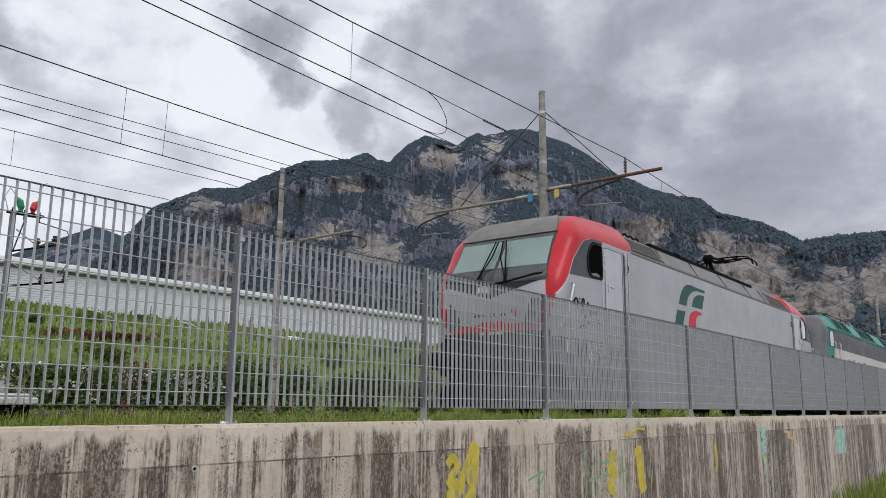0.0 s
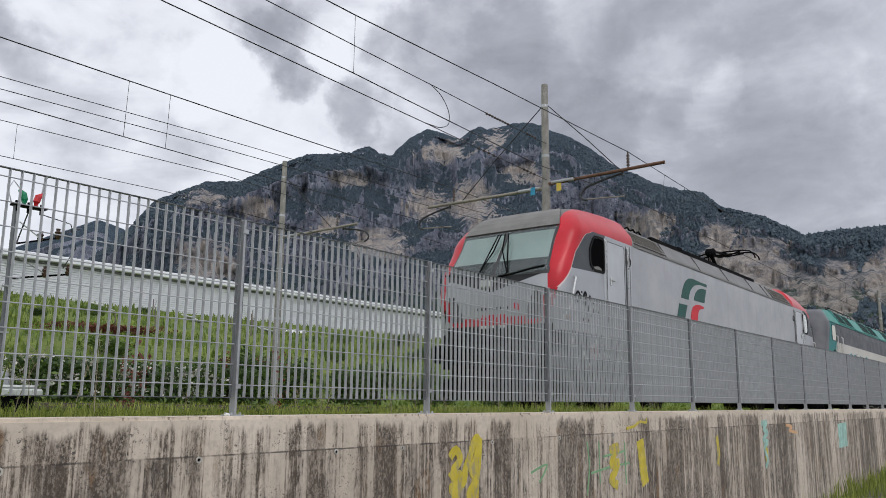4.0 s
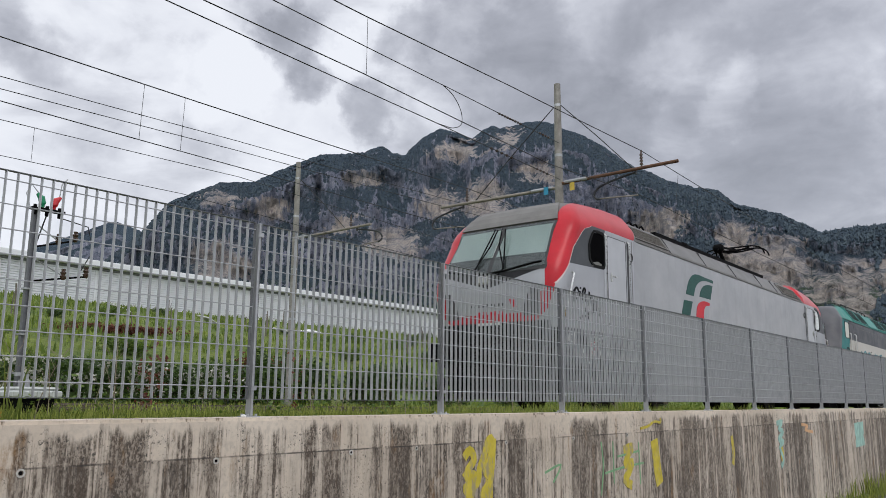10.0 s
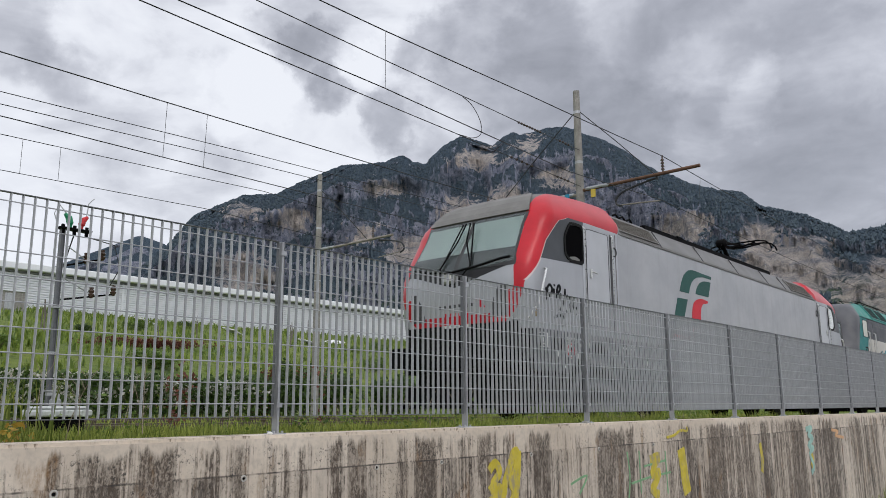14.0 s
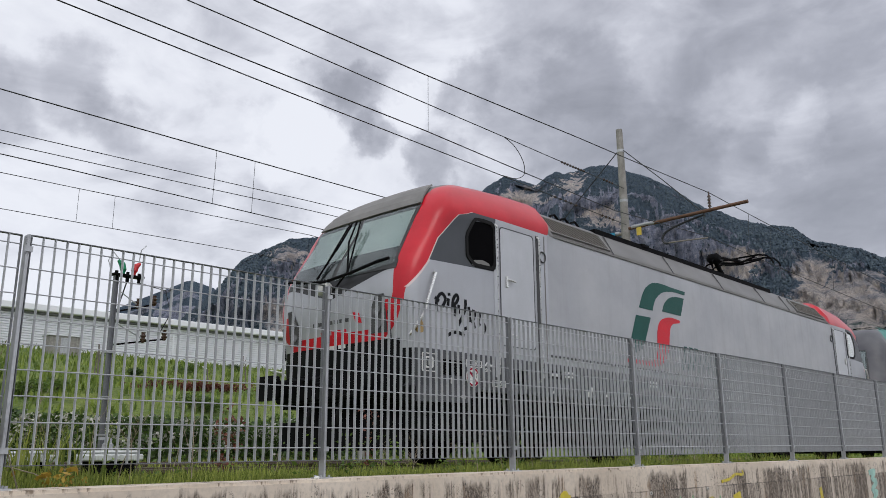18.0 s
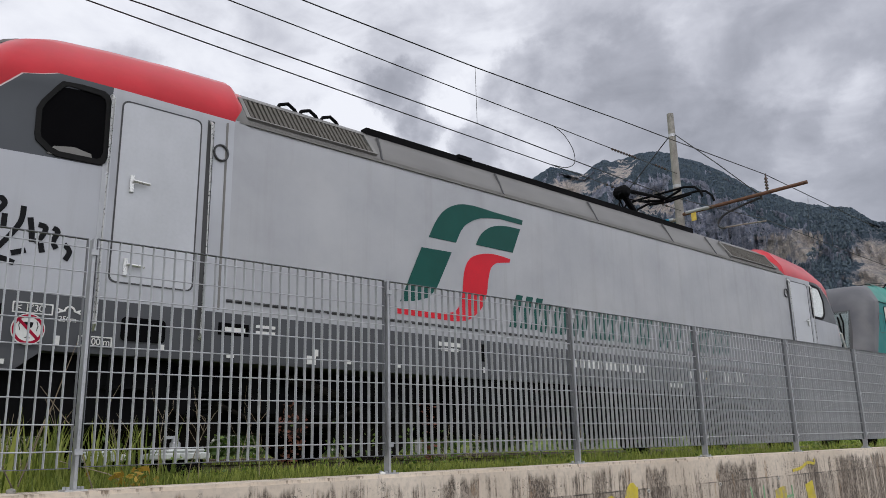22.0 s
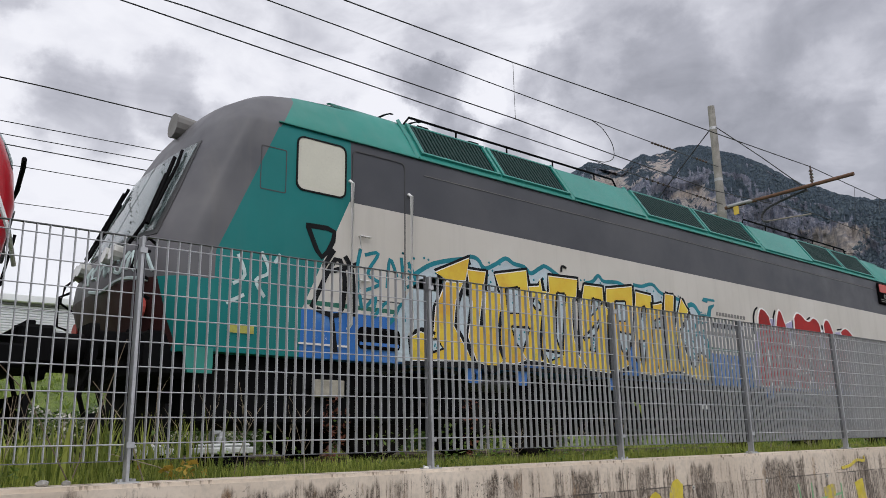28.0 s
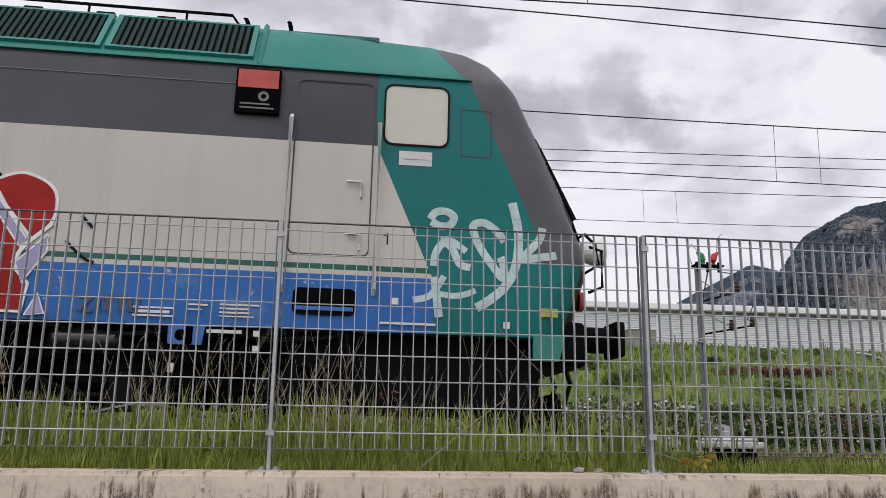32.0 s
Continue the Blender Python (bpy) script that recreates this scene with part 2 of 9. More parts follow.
WHITE = plain("white_paint", (0.72, 0.72, 0.7), 0.5, 0, 0.08, 4.0)
CONCRETE = plain("mast_concrete", (0.25, 0.24, 0.215), 0.85, 0, 0.35, 5.0, 0.004, 30, dirt=0.55)
WIRE = plain("copper_wire_weathered", (0.03, 0.032, 0.03), 0.6, 0.4, 0.2)
INSUL = plain("brown_porcelain", (0.06, 0.035, 0.025), 0.25, 0, 0.2)
RUST = plain("rusted_tube", (0.14, 0.075, 0.045), 0.75, 0.3, 0.35, 5.0, 0.001, 40)
ROOFGREY = plain("roof_grey_paint", (0.17, 0.165, 0.155), 0.6, 0, 0.2, 2.5, 0, 30, dirt=0.35)
# near-black painted as shade in openings and recesses; also the sign box's own black
SHADEBLACK = plain("sign_black_and_opening_shade", (0.005, 0.005, 0.0055), 0.95, spec=0.0)


# ---- geometry helpers ----
def mesh_of(name, bm, mat, smooth=False):
    me = bpy.data.meshes.new(name)
    bm.normal_update()
    bm.to_mesh(me)
    bm.free()
    for k in (mat if isinstance(mat, (list, tuple)) else (mat,)):
        me.materials.append(k)
    if smooth:
        me.polygons.foreach_set("use_smooth", [True] * len(me.polygons))
        me.set_sharp_from_angle(angle=radians(35))
    return me


def part(name, bm, mat, parent, label="", smooth=False, kind=""):
    """Links a bmesh (or a mesh) as one mesh object under a thing or under a part."""
    me = bm if isinstance(bm, bpy.types.Mesh) else mesh_of(name, bm, mat, smooth)
    ob = new(name, me)
    ob.parent = parent
    if label or kind:
        tagged(ob, label, kind=kind)
    return ob


def thing(name, label, category, m=None, group="", kind=""):
    ob = new(name)
    ob.empty_display_size = 0.2
    if m is not None:
        ob.matrix_basis = m
    return tagged(ob, label, category, group, kind)


def raw(name, verts, faces, mat):
    me = bpy.data.meshes.new(name)
    me.from_pydata(verts, [], faces)
    me.materials.append(mat)
    return me


def box(bm, x0, x1, y0, y1, z0, z1, bevel=0.0):
    vs = [bm.verts.new(p) for p in ((x0, y0, z0), (x1, y0, z0), (x1, y1, z0), (x0, y1, z0), (x0, y0, z1), (x1, y0, z1), (x1, y1, z1), (x0, y1, z1))]
    fs = [bm.faces.new([vs[i] for i in q]) for q in ((3, 2, 1, 0), (4, 5, 6, 7), (0, 1, 5, 4), (1, 2, 6, 5), (2, 3, 7, 6), (3, 0, 4, 7))]
    if bevel:
        es = list({e for f in fs for e in f.edges})
        bmesh.ops.bevel(bm, geom=es, offset=bevel, segments=1, affect="EDGES", profile=0.5)
    return bm


def tube(bm, pts, r, n=8, closed=False, cap=True):
    """A round bar along a line of points."""
    pts = [Vector(p) for p in pts]
    rings = []
    for i, p in enumerate(pts):
        a = pts[i - 1] if i else (pts[-1] if closed else p)
        b = pts[i + 1] if i + 1 < len(pts) else (pts[0] if closed else p)
        d = (b - a).normalized()
        s = d.cross(Vector((0, 0, 1)))
        if s.length < 1e-3:
            s = d.cross(Vector((0, 1, 0)))
        s.normalize()
        u = s.cross(d)
        rr = r[i] if isinstance(r, (list, tuple)) else r
        rings.append([bm.verts.new(p + rr * (math.cos(t) * s + math.sin(t) * u)) for t in [2 * math.pi * k / n for k in range(n)]])
    pairs = list(zip(rings, rings[1:])) + ([(rings[-1], rings[0])] if closed else [])
    for a, b in pairs:
        for k in range(n):
            bm.faces.new((a[k], a[(k + 1) % n], b[(k + 1) % n], b[k]))
    if cap and not closed:
        bm.faces.new(rings[0][::-1])
        bm.faces.new(rings[-1])
    return bm


def slab(bm, poly, y0, y1):
    """A polygon in x and z, made a plate between y0 (near face) and y1."""
    a = [bm.verts.new((x, y0, z)) for x, z in poly]
    b = [bm.verts.new((x, y1, z)) for x, z in poly]
    n = len(a)
    area = sum(poly[i][0] * poly[(i + 1) % n][1] - poly[(i + 1) % n][0] * poly[i][1] for i in range(n))
    if area < 0:
        a.reverse(), b.reverse()
    bm.faces.new(a)
    bm.faces.new(b[::-1])
    for i in range(n):
        bm.faces.new((a[(i + 1) % n], a[i], b[i], b[(i + 1) % n]))
    return bm


def B():
    return bmesh.new()


def arc(cx, cz, r, a0, a1, n=8):
    return [(cx + r * math.cos(radians(a0 + (a1 - a0) * i / n)), cz + r * math.sin(radians(a0 + (a1 - a0) * i / n))) for i in range(n + 1)]


def round_rect(x0, x1, z0, z1, r, n=4):
    return arc(x1 - r, z1 - r, r, 0, 90, n) + arc(x0 + r, z1 - r, r, 90, 180, n) + arc(x0 + r, z0 + r, r, 180, 270, n) + arc(x1 - r, z0 + r, r, 270, 360, n)


def ring_plate(bm, outer, inner, y0, y1):
    """A frame between two outlines of the same number of points."""
    n = len(outer)
    q = [[bm.verts.new((x, y, z)) for x, z in o] for o in (outer, inner) for y in (y0, y1)]
    oa, ob_, ia, ib = q
    for i in range(n):
        j = (i + 1) % n
        for f in ((oa[i], ia[i], ia[j], oa[j]), (ob_[i], ob_[j], ib[j], ib[i]), (oa[i], oa[j], ob_[j], ob_[i]), (ia[i], ib[i], ib[j], ia[j])):
            bm.faces.new(f)
    bmesh.ops.recalc_face_normals(bm, faces=bm.faces)
    return bm

# ---- the setting ----
YC, ZR, GRADE = 8.79, EZ - 0.09, 0.573
TRACK = pose(0, YC, ZR, 0, GRADE, 0)
WALL_Y, WALL_TOP = 4.25, EZ - 0.13
FENCE_Y = 4.409
JOINT = WALL_TOP - 0.24
POST0, PITCH = 3.46, 2.0


def wall_material():
    m, b, N = shader("stained_concrete")
    base = N.mix(N.ramp(N.noise(1.3, 6), 0.35, 0.65), (0.56, 0.475, 0.38), (0.7, 0.61, 0.505))
    base = N.mix(N.ramp(N.noise(30, 3), 0.45, 0.75, 0, 0.35), base, (0.3, 0.27, 0.23))
    # black streaks that run down from the coping and from the joint, ragged at both ends
    fray = N.noise(22, 6, 0.75, (1, 1, 0.4))
    run = N.noise(1.0, 7, 0.66, (10, 1, 0.5))
    thin = N.noise(1.0, 5, 0.65, (46, 1, 0.8))
    patchy = N.noise(1.0, 3, 0.55, (1.5, 1, 0.12))
    s = N.m("ADD", N.m("MULTIPLY", run, 0.46), N.m("ADD", N.m("MULTIPLY", thin, 0.26), N.m("ADD", N.m("MULTIPLY", patchy, 0.44), N.m("MULTIPLY", fray, 0.16))))
    start = N.m("ADD", N.z, N.m("MULTIPLY", N.noise(1.0, 5, 0.65, (9, 1, 0.01)), 0.34))
    below = N.ramp(start, WALL_TOP + 0.11, WALL_TOP + 0.06, 0, 1)
    upper = N.ramp(N.z, JOINT - 0.004, JOINT + 0.004, 0, 1)
    # the second pour has streaks of its own that start at the joint
    run2 = N.noise(1.0, 7, 0.66, (9, 1, 0.45), vec=N.m2((3.7, 0, 9.1)))
    patch2 = N.noise(1.0, 3, 0.55, (1.1, 1, 0.15), vec=N.m2((8.1, 0, 2.2)))
    s2 = N.m("ADD", N.m("MULTIPLY", run2, 0.45), N.m("ADD", N.m("MULTIPLY", thin, 0.26), N.m("ADD", N.m("MULTIPLY", patch2, 0.42), N.m("MULTIPLY", fray, 0.2))))
    film = N.both(N.ramp(s2, 0.56, 0.7, 0.0, 0.36), N.ramp(N.z, JOINT - 0.004, JOINT + 0.004, 1, 0))
    c = N.mix(film, base, (0.15, 0.125, 0.105))
    streak2 = N.both(N.ramp(s2, 0.668, 0.708), N.ramp(N.z, JOINT - 0.004, JOINT + 0.004, 1, 0))
    c = N.mix(N.both(streak2, N.ramp(N.noise(62, 4, 0.75, (1, 1, 0.45)), 0.44, 0.55, 0.2, 1), N.ramp(N.noise(8, 5, 0.7, (1, 1, 0.3)), 0.38, 0.55, 0.3, 1)), c, (0.028, 0.023, 0.02))
    flecks = N.m("MULTIPLY", N.ramp(N.noise(70, 4, 0.75, (1, 1, 0.45)), 0.42, 0.54, 0.4, 1), N.ramp(N.noise(9, 5, 0.7, (1, 1, 0.3)), 0.34, 0.5, 0.4, 1))
    streak = N.both(N.ramp(s, 0.645, 0.69), below, flecks)
    c = N.mix(N.m("MULTIPLY", streak, 0.95), c, N.mix(N.ramp(thin, 0.4, 0.6), (0.02, 0.017, 0.014), (0.06, 0.042, 0.028)))
    wash = N.both(N.ramp(s, 0.61, 0.71, 0, 0.26), below)
    c = N.mix(wash, c, (0.17, 0.13, 0.1))
    rust = N.both(N.ramp(N.noise(2.3, 5, 0.6, (3, 1, 0.8)), 0.58, 0.68, 0, 0.65), below)
    c = N.mix(N.both(rust, N.ramp(fray, 0.4, 0.6)), c, (0.27, 0.15, 0.06))
    speck = N.both(N.ramp(N.noise(48, 4, 0.75), 0.56, 0.62), N.ramp(N.noise(4, 4, 0.6), 0.44, 0.56), below)
    c = N.mix(N.m("MULTIPLY", speck, 0.85), c, (0.025, 0.025, 0.025))
    # short brown and black fringes under the top edge, and mould mottling on the lower pour
    hang = N.m("ADD", N.z, N.m("MULTIPLY", N.noise(1.0, 6, 0.7, (26, 1, 0.6)), 0.3))
    fringe = N.both(N.ramp(hang, WALL_TOP + 0.14, WALL_TOP + 0.165), N.ramp(N.noise(1.0, 5, 0.65, (5, 1, 0.3)), 0.42, 0.55, 0, 0.8))
    c = N.mix(fringe, c, N.mix(N.noise(9, 3), (0.05, 0.035, 0.022), (0.16, 0.1, 0.05)))
    mould = N.both(N.ramp(N.noise(16, 7, 0.8, (1, 1, 0.55)), 0.54, 0.61, 0, 0.7), N.ramp(N.noise(1.4, 5, 0.65), 0.5, 0.62), N.ramp(N.z, JOINT - 0.004, JOINT + 0.004, 1, 0))
    c = N.mix(mould, c, (0.06, 0.055, 0.05))
    lip = N.both(N.ramp(N.m("ABSOLUTE", N.m("SUBTRACT", N.z, JOINT - 0.006)), 0.003, 0.006, 1, 0), N.ramp(N.noise(1.0, 5, 0.6, (4, 1, 1)), 0.44, 0.58, 0.0, 0.8))
    c = N.mix(lip, c, (0.035, 0.03, 0.028))
    N.put(b.inputs["Base Color"], c)
    b.inputs["Roughness"].default_value = 0.9
    N.put(b.inputs["Normal"], N.bump(N.m("ADD", N.noise(60, 4), N.noise(4, 4)), 0.35, 0.004))
    return m


WALLMAT = wall_material()
wall = thing("wall_retaining", "stained concrete retaining wall with paint scrawls below the fence", "wall", kind="structure")
bm = B()
X0, X1 = -16.0, 70.0
box(bm, X0, X1, WALL_Y, WALL_Y + 0.34, -0.4, JOINT - 0.006)
part("lower_pour", bm, WALLMAT, wall)
bm = B()
box(bm, X0, X1, WALL_Y + 0.006, WALL_Y + 0.34, JOINT - 0.006, WALL_TOP - 0.012)
bmesh.ops.bevel(bm, geom=[e for e in bm.edges if abs(e.verts[0].co.z - e.verts[1].co.z) < 1e-4 and e.verts[0].co.z > WALL_TOP - 0.02 and abs(e.verts[0].co.y - e.verts[1].co.y) < 1e-4], offset=0.018, segments=2, affect="EDGES")
part("upper_pour", bm, WALLMAT, wall)



def ground_height(x, y):
    """The level of the ground: road verge, railway shelf, and the meadow rising to the hall."""
    if y < WALL_Y + 0.17:
        return -0.33 * max(min((x - 6) / 7, 1), 0)
    z = EZ - 0.19 - 0.010 * max(min(x, 60), -40)
    if y > 26:
        z += (y - 26) * 0.17 * min((y - 26) / 22, 1)
    return z


def ground_mesh():
    xs = sorted(set([-1500, -700, -300, -150, -90, -60] + list(range(-40, 82, 2)) + [90, 110, 140, 180, 240, 320, 450, 700, 1100, 2000, 3200]))
    ys = [-900, -400, -100, -30, -8, 0, 2, 4.26, 4.3, 4.58, 5.2, 6, 7, 8, 10, 12, 14, 17, 20, 23, 26, 29, 33, 38, 44, 52, 60, 70, 80, 90, 100, 115, 140, 200, 320, 600, 1100, 2200, 3600]
    vs, fs = [], []
    for y in ys:
        for x in xs:
            z = ground_height(x, min(y, 4.0)) if y < 4.28 else ground_height(x, y)
            if y > 110:
                z = min(z, ground_height(x, 110) + 0.01 * (y - 110))
            if y > 5:
                z += 0.05 * noise.noise(Vector((x * 0.4, y * 0.4, 0)))
            vs.append((x, y, z))
    k = len(xs)
    for j in range(len(ys) - 1):
        for i in range(k - 1):
            fs.append((j * k + i, j * k + i + 1, (j + 1) * k + i + 1, (j + 1) * k + i))
    return vs, fs


def meadow_material():
    m, b, N = shader("meadow")
    a = N.ramp(N.noise(0.12, 5, 0.6), 0.35, 0.65)
    c = N.mix(a, (0.1, 0.17, 0.022), (0.25, 0.3, 0.05))
    c = N.mix(N.ramp(N.noise(1.6, 5, 0.65), 0.42, 0.7, 0, 0.7), c, (0.045, 0.085, 0.018))
    c = N.mix(N.ramp(N.noise(7, 4, 0.7), 0.55, 0.75, 0, 0.6), c, (0.19, 0.2, 0.06))
    near = N.ramp(N.y, 3.9, 4.3, 1, 0)
    c = N.mix(near, c, (0.16, 0.15, 0.13))
    N.put(b.inputs["Base Color"], c)
    b.inputs["Roughness"].default_value = 0.95
    N.put(b.inputs["Normal"], N.bump(N.m("ADD", N.noise(1.5, 5), N.noise(14, 4)), 0.9, 0.25))
    return m


MEADOW = meadow_material()
gv, gf = ground_mesh()
ground = new("ground", raw("ground", gv, gf, MEADOW))
tagged(ground, "grassy ground rising as a green meadow behind the railway", "ground", kind="structure")

# ---- fence ----
FENCE = thing("fence", "galvanised steel grating fence on the concrete wall", "fence")


def make_post():
    bm = B()
    box(bm, -0.009, 0.009, -0.03, 0.03, 0.006, 1.302, 0.003)
    p = part("post", bm, POST, FENCE)
    bm = B()
    box(bm, -0.055, 0.055, -0.05, 0.05, 0.0, 0.008)
    part("base_plate", bm, POST, p)
    bolt = B()
    tube(bolt, [(0.034, -0.03, 0.008), (0.034, -0.03, 0.022)], 0.009, 6)
    me = mesh_of("bolt", bolt, POST)
    for sx in (0, -0.068):
        for sy in (0, 0.06):
            o = part("bolt", me, POST, p)
            o.location = (sx, sy, 0)
    clip = B()
    box(clip, -0.02, 0.02, -0.006, 0.006, -0.015, 0.015)
    me = mesh_of("clip", clip, POST)
    for z in (0.19, 1.22):
        o = part("clip", me, POST, p)
        o.location = (0, -0.036, z)
    return p


# darker than the bars so the top strip's underside shade is in its colour
SHADEDSTEEL = plain("shaded_frame_steel", (0.16, 0.165, 0.175), 0.55, 0.4, 0.25, 6.0)
PW, PB, PT = 1.955, 0.102, 1.29


def panel_pieces():
    bar, rod = B(), B()
    box(bar, -0.0022, 0.0022, -0.0125, 0.0125, PB + 0.003, PT - 0.003)
    tube(rod, [(-PW / 2, 0, 0), (PW / 2, 0, 0)], 0.0036, 5, cap=False)
    return mesh_of("bar", bar, STEEL), mesh_of("rod", rod, STEEL)


BAR, ROD = panel_pieces()
NBAR = 32


def panel_frame():
    bm = B()
    w = PW / 2
    ring_plate(bm, [(-w, PB - 0.0022), (w, PB - 0.0022), (w, PT + 0.0022), (-w, PT + 0.0022)], [(-w + 0.0044, PB + 0.0022), (w - 0.0044, PB + 0.0022), (w - 0.0044, PT - 0.0022), (-w + 0.0044, PT - 0.0022)], -0.0125, 0.0125)
    return part("panel", bm, SHADEDSTEEL, FENCE)


def make_panel():
    p = panel_frame()
    for k in range(1, NBAR - 1):
        part("bar", BAR, STEEL, p).location = (-PW / 2 + 0.0016 + k * (PW - 0.0032) / (NBAR - 1), 0, 0)
    for k in range(9):
        part("rod", ROD, STEEL, p).location = (0, -0.0108, PB + 0.082 + 0.132 * k)
    return p


def make_far_panel():
    p = panel_frame()
    bm = B()
    for k in range(1, NBAR - 1):
        x = -PW / 2 + 0.0016 + k * (PW - 0.0032) / (NBAR - 1)
        box(bm, x - 0.0022, x + 0.0022, -0.0125, 0.0125, PB + 0.003, PT - 0.003)
    for k in range(9):
        tube(bm, [(-PW / 2, -0.0108, PB + 0.082 + 0.132 * k), (PW / 2, -0.0108, PB + 0.082 + 0.132 * k)], 0.0036, 4, cap=False)
    part("bar_infill", bm, STEEL, p, kind="stuff")
    return p


def build_fence():
    rnd = random.Random(4)
    post, near, far = make_post(), make_panel(), make_far_panel()
    firsts = {id(post): 1, id(near): 1, id(far): 1}

    def place(ob, m):
        if firsts.pop(id(ob), 0):
            ob.matrix_basis = m
        else:
            copy_thing(ob, m)

    for k in range(-5, 30):
        x = POST0 + PITCH * k
        place(post, pose(x, FENCE_Y, WALL_TOP - 0.012, 0, rnd.uniform(-0.25, 0.25), 0))
        m = pose(x + PITCH / 2, FENCE_Y + 0.006, WALL_TOP + rnd.uniform(-0.004, 0.004), rnd.uniform(-0.3, 0.3), rnd.uniform(-0.08, 0.08), 0)
        place(near if -3 <= k <= 3 else far, m)

# ---- locomotives ----
# A locomotive stands in its own space: x along it with the leading end at -x, y across it with the near side at -y, z over the rail head.
US = [1, 0.992, 0.97, 0.93, 0.87, 0.79, 0.68, 0.54, 0.37, 0.19, 0]
US = US + [-u for u in US[-2::-1]]


class Shell:
    """The skin of a locomotive: for each height the half length at the sides and in the middle, and the half width."""

    def __init__(self, levels, hood=0.0, square=False, short=0.0, fall=0.0):
        self.hood, self.square, self.short, self.fall = hood, square, short, fall
        self.z, self.ls, self.lc, self.w = [np.array(v, float) for v in zip(*levels)]

    def at(self, z):
        return [float(np.interp(z, self.z, v)) for v in (self.ls, self.lc, self.w)]

    def nose(self, y, z):
        ls, lc, w = self.at(z)
        u = min(abs(y / w), 1)
        if self.square:
            return ls + (lc - ls) * (1 - u * u) - 0.28 * (1 - (1 - u ** 10) ** 0.5)
        a = ls - 0.22
        return a + (lc - a) * (1 - u ** 3) ** 0.5

    def lift(self, d, z, back=9.0):
        """How far the cab roof is widened and raised at d metres from the middle: a step up behind the cab, `back` metres out, then a fall to the nose."""
        k = self.hood * min(max((z - 3.45) / 0.2, 0), 1) * min(max((back - 6.02) / 0.12, 0), 1)
        return k, 0.6 * k - self.fall * max(d - 6.1, 0) ** 2 / 2.5 * min(max((z - 2.5) / 1.1, 0), 1)

    def mesh(self, name, mat, cuts):
        bm = B()
        rings = []
        for z in self.z:
            ls, lc, w = self.at(z)
            front = [(-self.nose(u * w, z), -u * w) for u in US]
            pts = [(x, y) for x, y in front]
            pts += [(c, w) for c in cuts]
            pts += [(-x - self.short, y) for x, y in front[::-1]]
            pts += [(c, -w) for c in cuts[::-1]]
            ends = [abs(x + self.short / 2) + self.short / 2 for x, y in pts]
            lifts = [self.lift(d, z, abs(x)) for d, (x, y) in zip(ends, pts)]
            rings.append([bm.verts.new((x, y * (1 + 0.75 * k / w), z + h)) for (x, y), (k, h) in zip(pts, lifts)])
        n = len(rings[0])
        for a, b in zip(rings, rings[1:]):
            for i in range(n):
                j = (i + 1) % n
                bm.faces.new((a[i], a[j], b[j], b[i]))
        bm.faces.new(rings[0])
        bm.faces.new(rings[-1][::-1])
        bmesh.ops.recalc_face_normals(bm, faces=bm.faces)
        return mesh_of(name, bm, mat, smooth=True)

    def patch(self, outline, out0, out1, end=-1, rows=8, cols=10):
        """A curved plate on the nose: outline(v) gives the two y limits at v in 0..1 and the height; it stands from out0 to out1 off the skin."""
        bm = B()
        lay = []
        for off in (out1, out0):
            g = []
            for i in range(rows + 1):
                y0, y1, z0, z1 = outline(i / rows)
                line = []
                for j in range(cols + 1):
                    f = j / cols
                    y, z = y0 + (y1 - y0) * f, z0 + (z1 - z0) * f
                    x = self.nose(y, z)
                    tilt = (self.nose(y, z - 0.05) - self.nose(y, z + 0.05)) / 0.1
                    k, h = self.lift(x, z)
                    line.append(bm.verts.new((end * (x + off), y * (1 + 0.75 * k / self.at(z)[2]), z + h + off * max(min(tilt, 1), 0))))
                g.append(line)
            lay.append(g)
        for k, g in enumerate(lay):
            for i in range(rows):
                for j in range(cols):
                    bm.faces.new((g[i][j], g[i][j + 1], g[i + 1][j + 1], g[i + 1][j]))
        a, b = lay
        for i in range(rows):
            for j in (0, cols):
                bm.faces.new((a[i][j], a[i + 1][j], b[i + 1][j], b[i][j]))
        for j in range(cols):
            for i in (0, rows):
                bm.faces.new((a[i][j], a[i][j + 1], b[i][j + 1], b[i][j]))
        bmesh.ops.recalc_face_normals(bm, faces=bm.faces)
        return bm


def span(pts):
    """Outline of a nose plate from rows of (y0, y1, z0, z1)."""
    k = len(pts) - 1

    def f(v):
        i = min(int(v * k), k - 1)
        u = v * k - i
        return [a + (b - a) * u for a, b in zip(pts[i], pts[i + 1])]

    return f


def soiled(N, c, amount=1.0):
    """Road film on paint: dust low down, runs below the gutter, broad clouding."""
    c = N.mix(N.m("MULTIPLY", N.ramp(N.noise(0.9, 5, 0.6), 0.4, 0.7), 0.22 * amount), c, (0.32, 0.3, 0.27))
    run = N.ramp(N.noise(1.0, 5, 0.62, (6, 1, 0.35)), 0.52, 0.72)
    c = N.mix(N.m("MULTIPLY", run, 0.28 * amount), c, (0.2, 0.185, 0.16))
    return N.mix(N.ramp(N.noise(55, 2), 0.62, 0.75, 0, 0.12 * amount), c, (0.12, 0.1, 0.08))


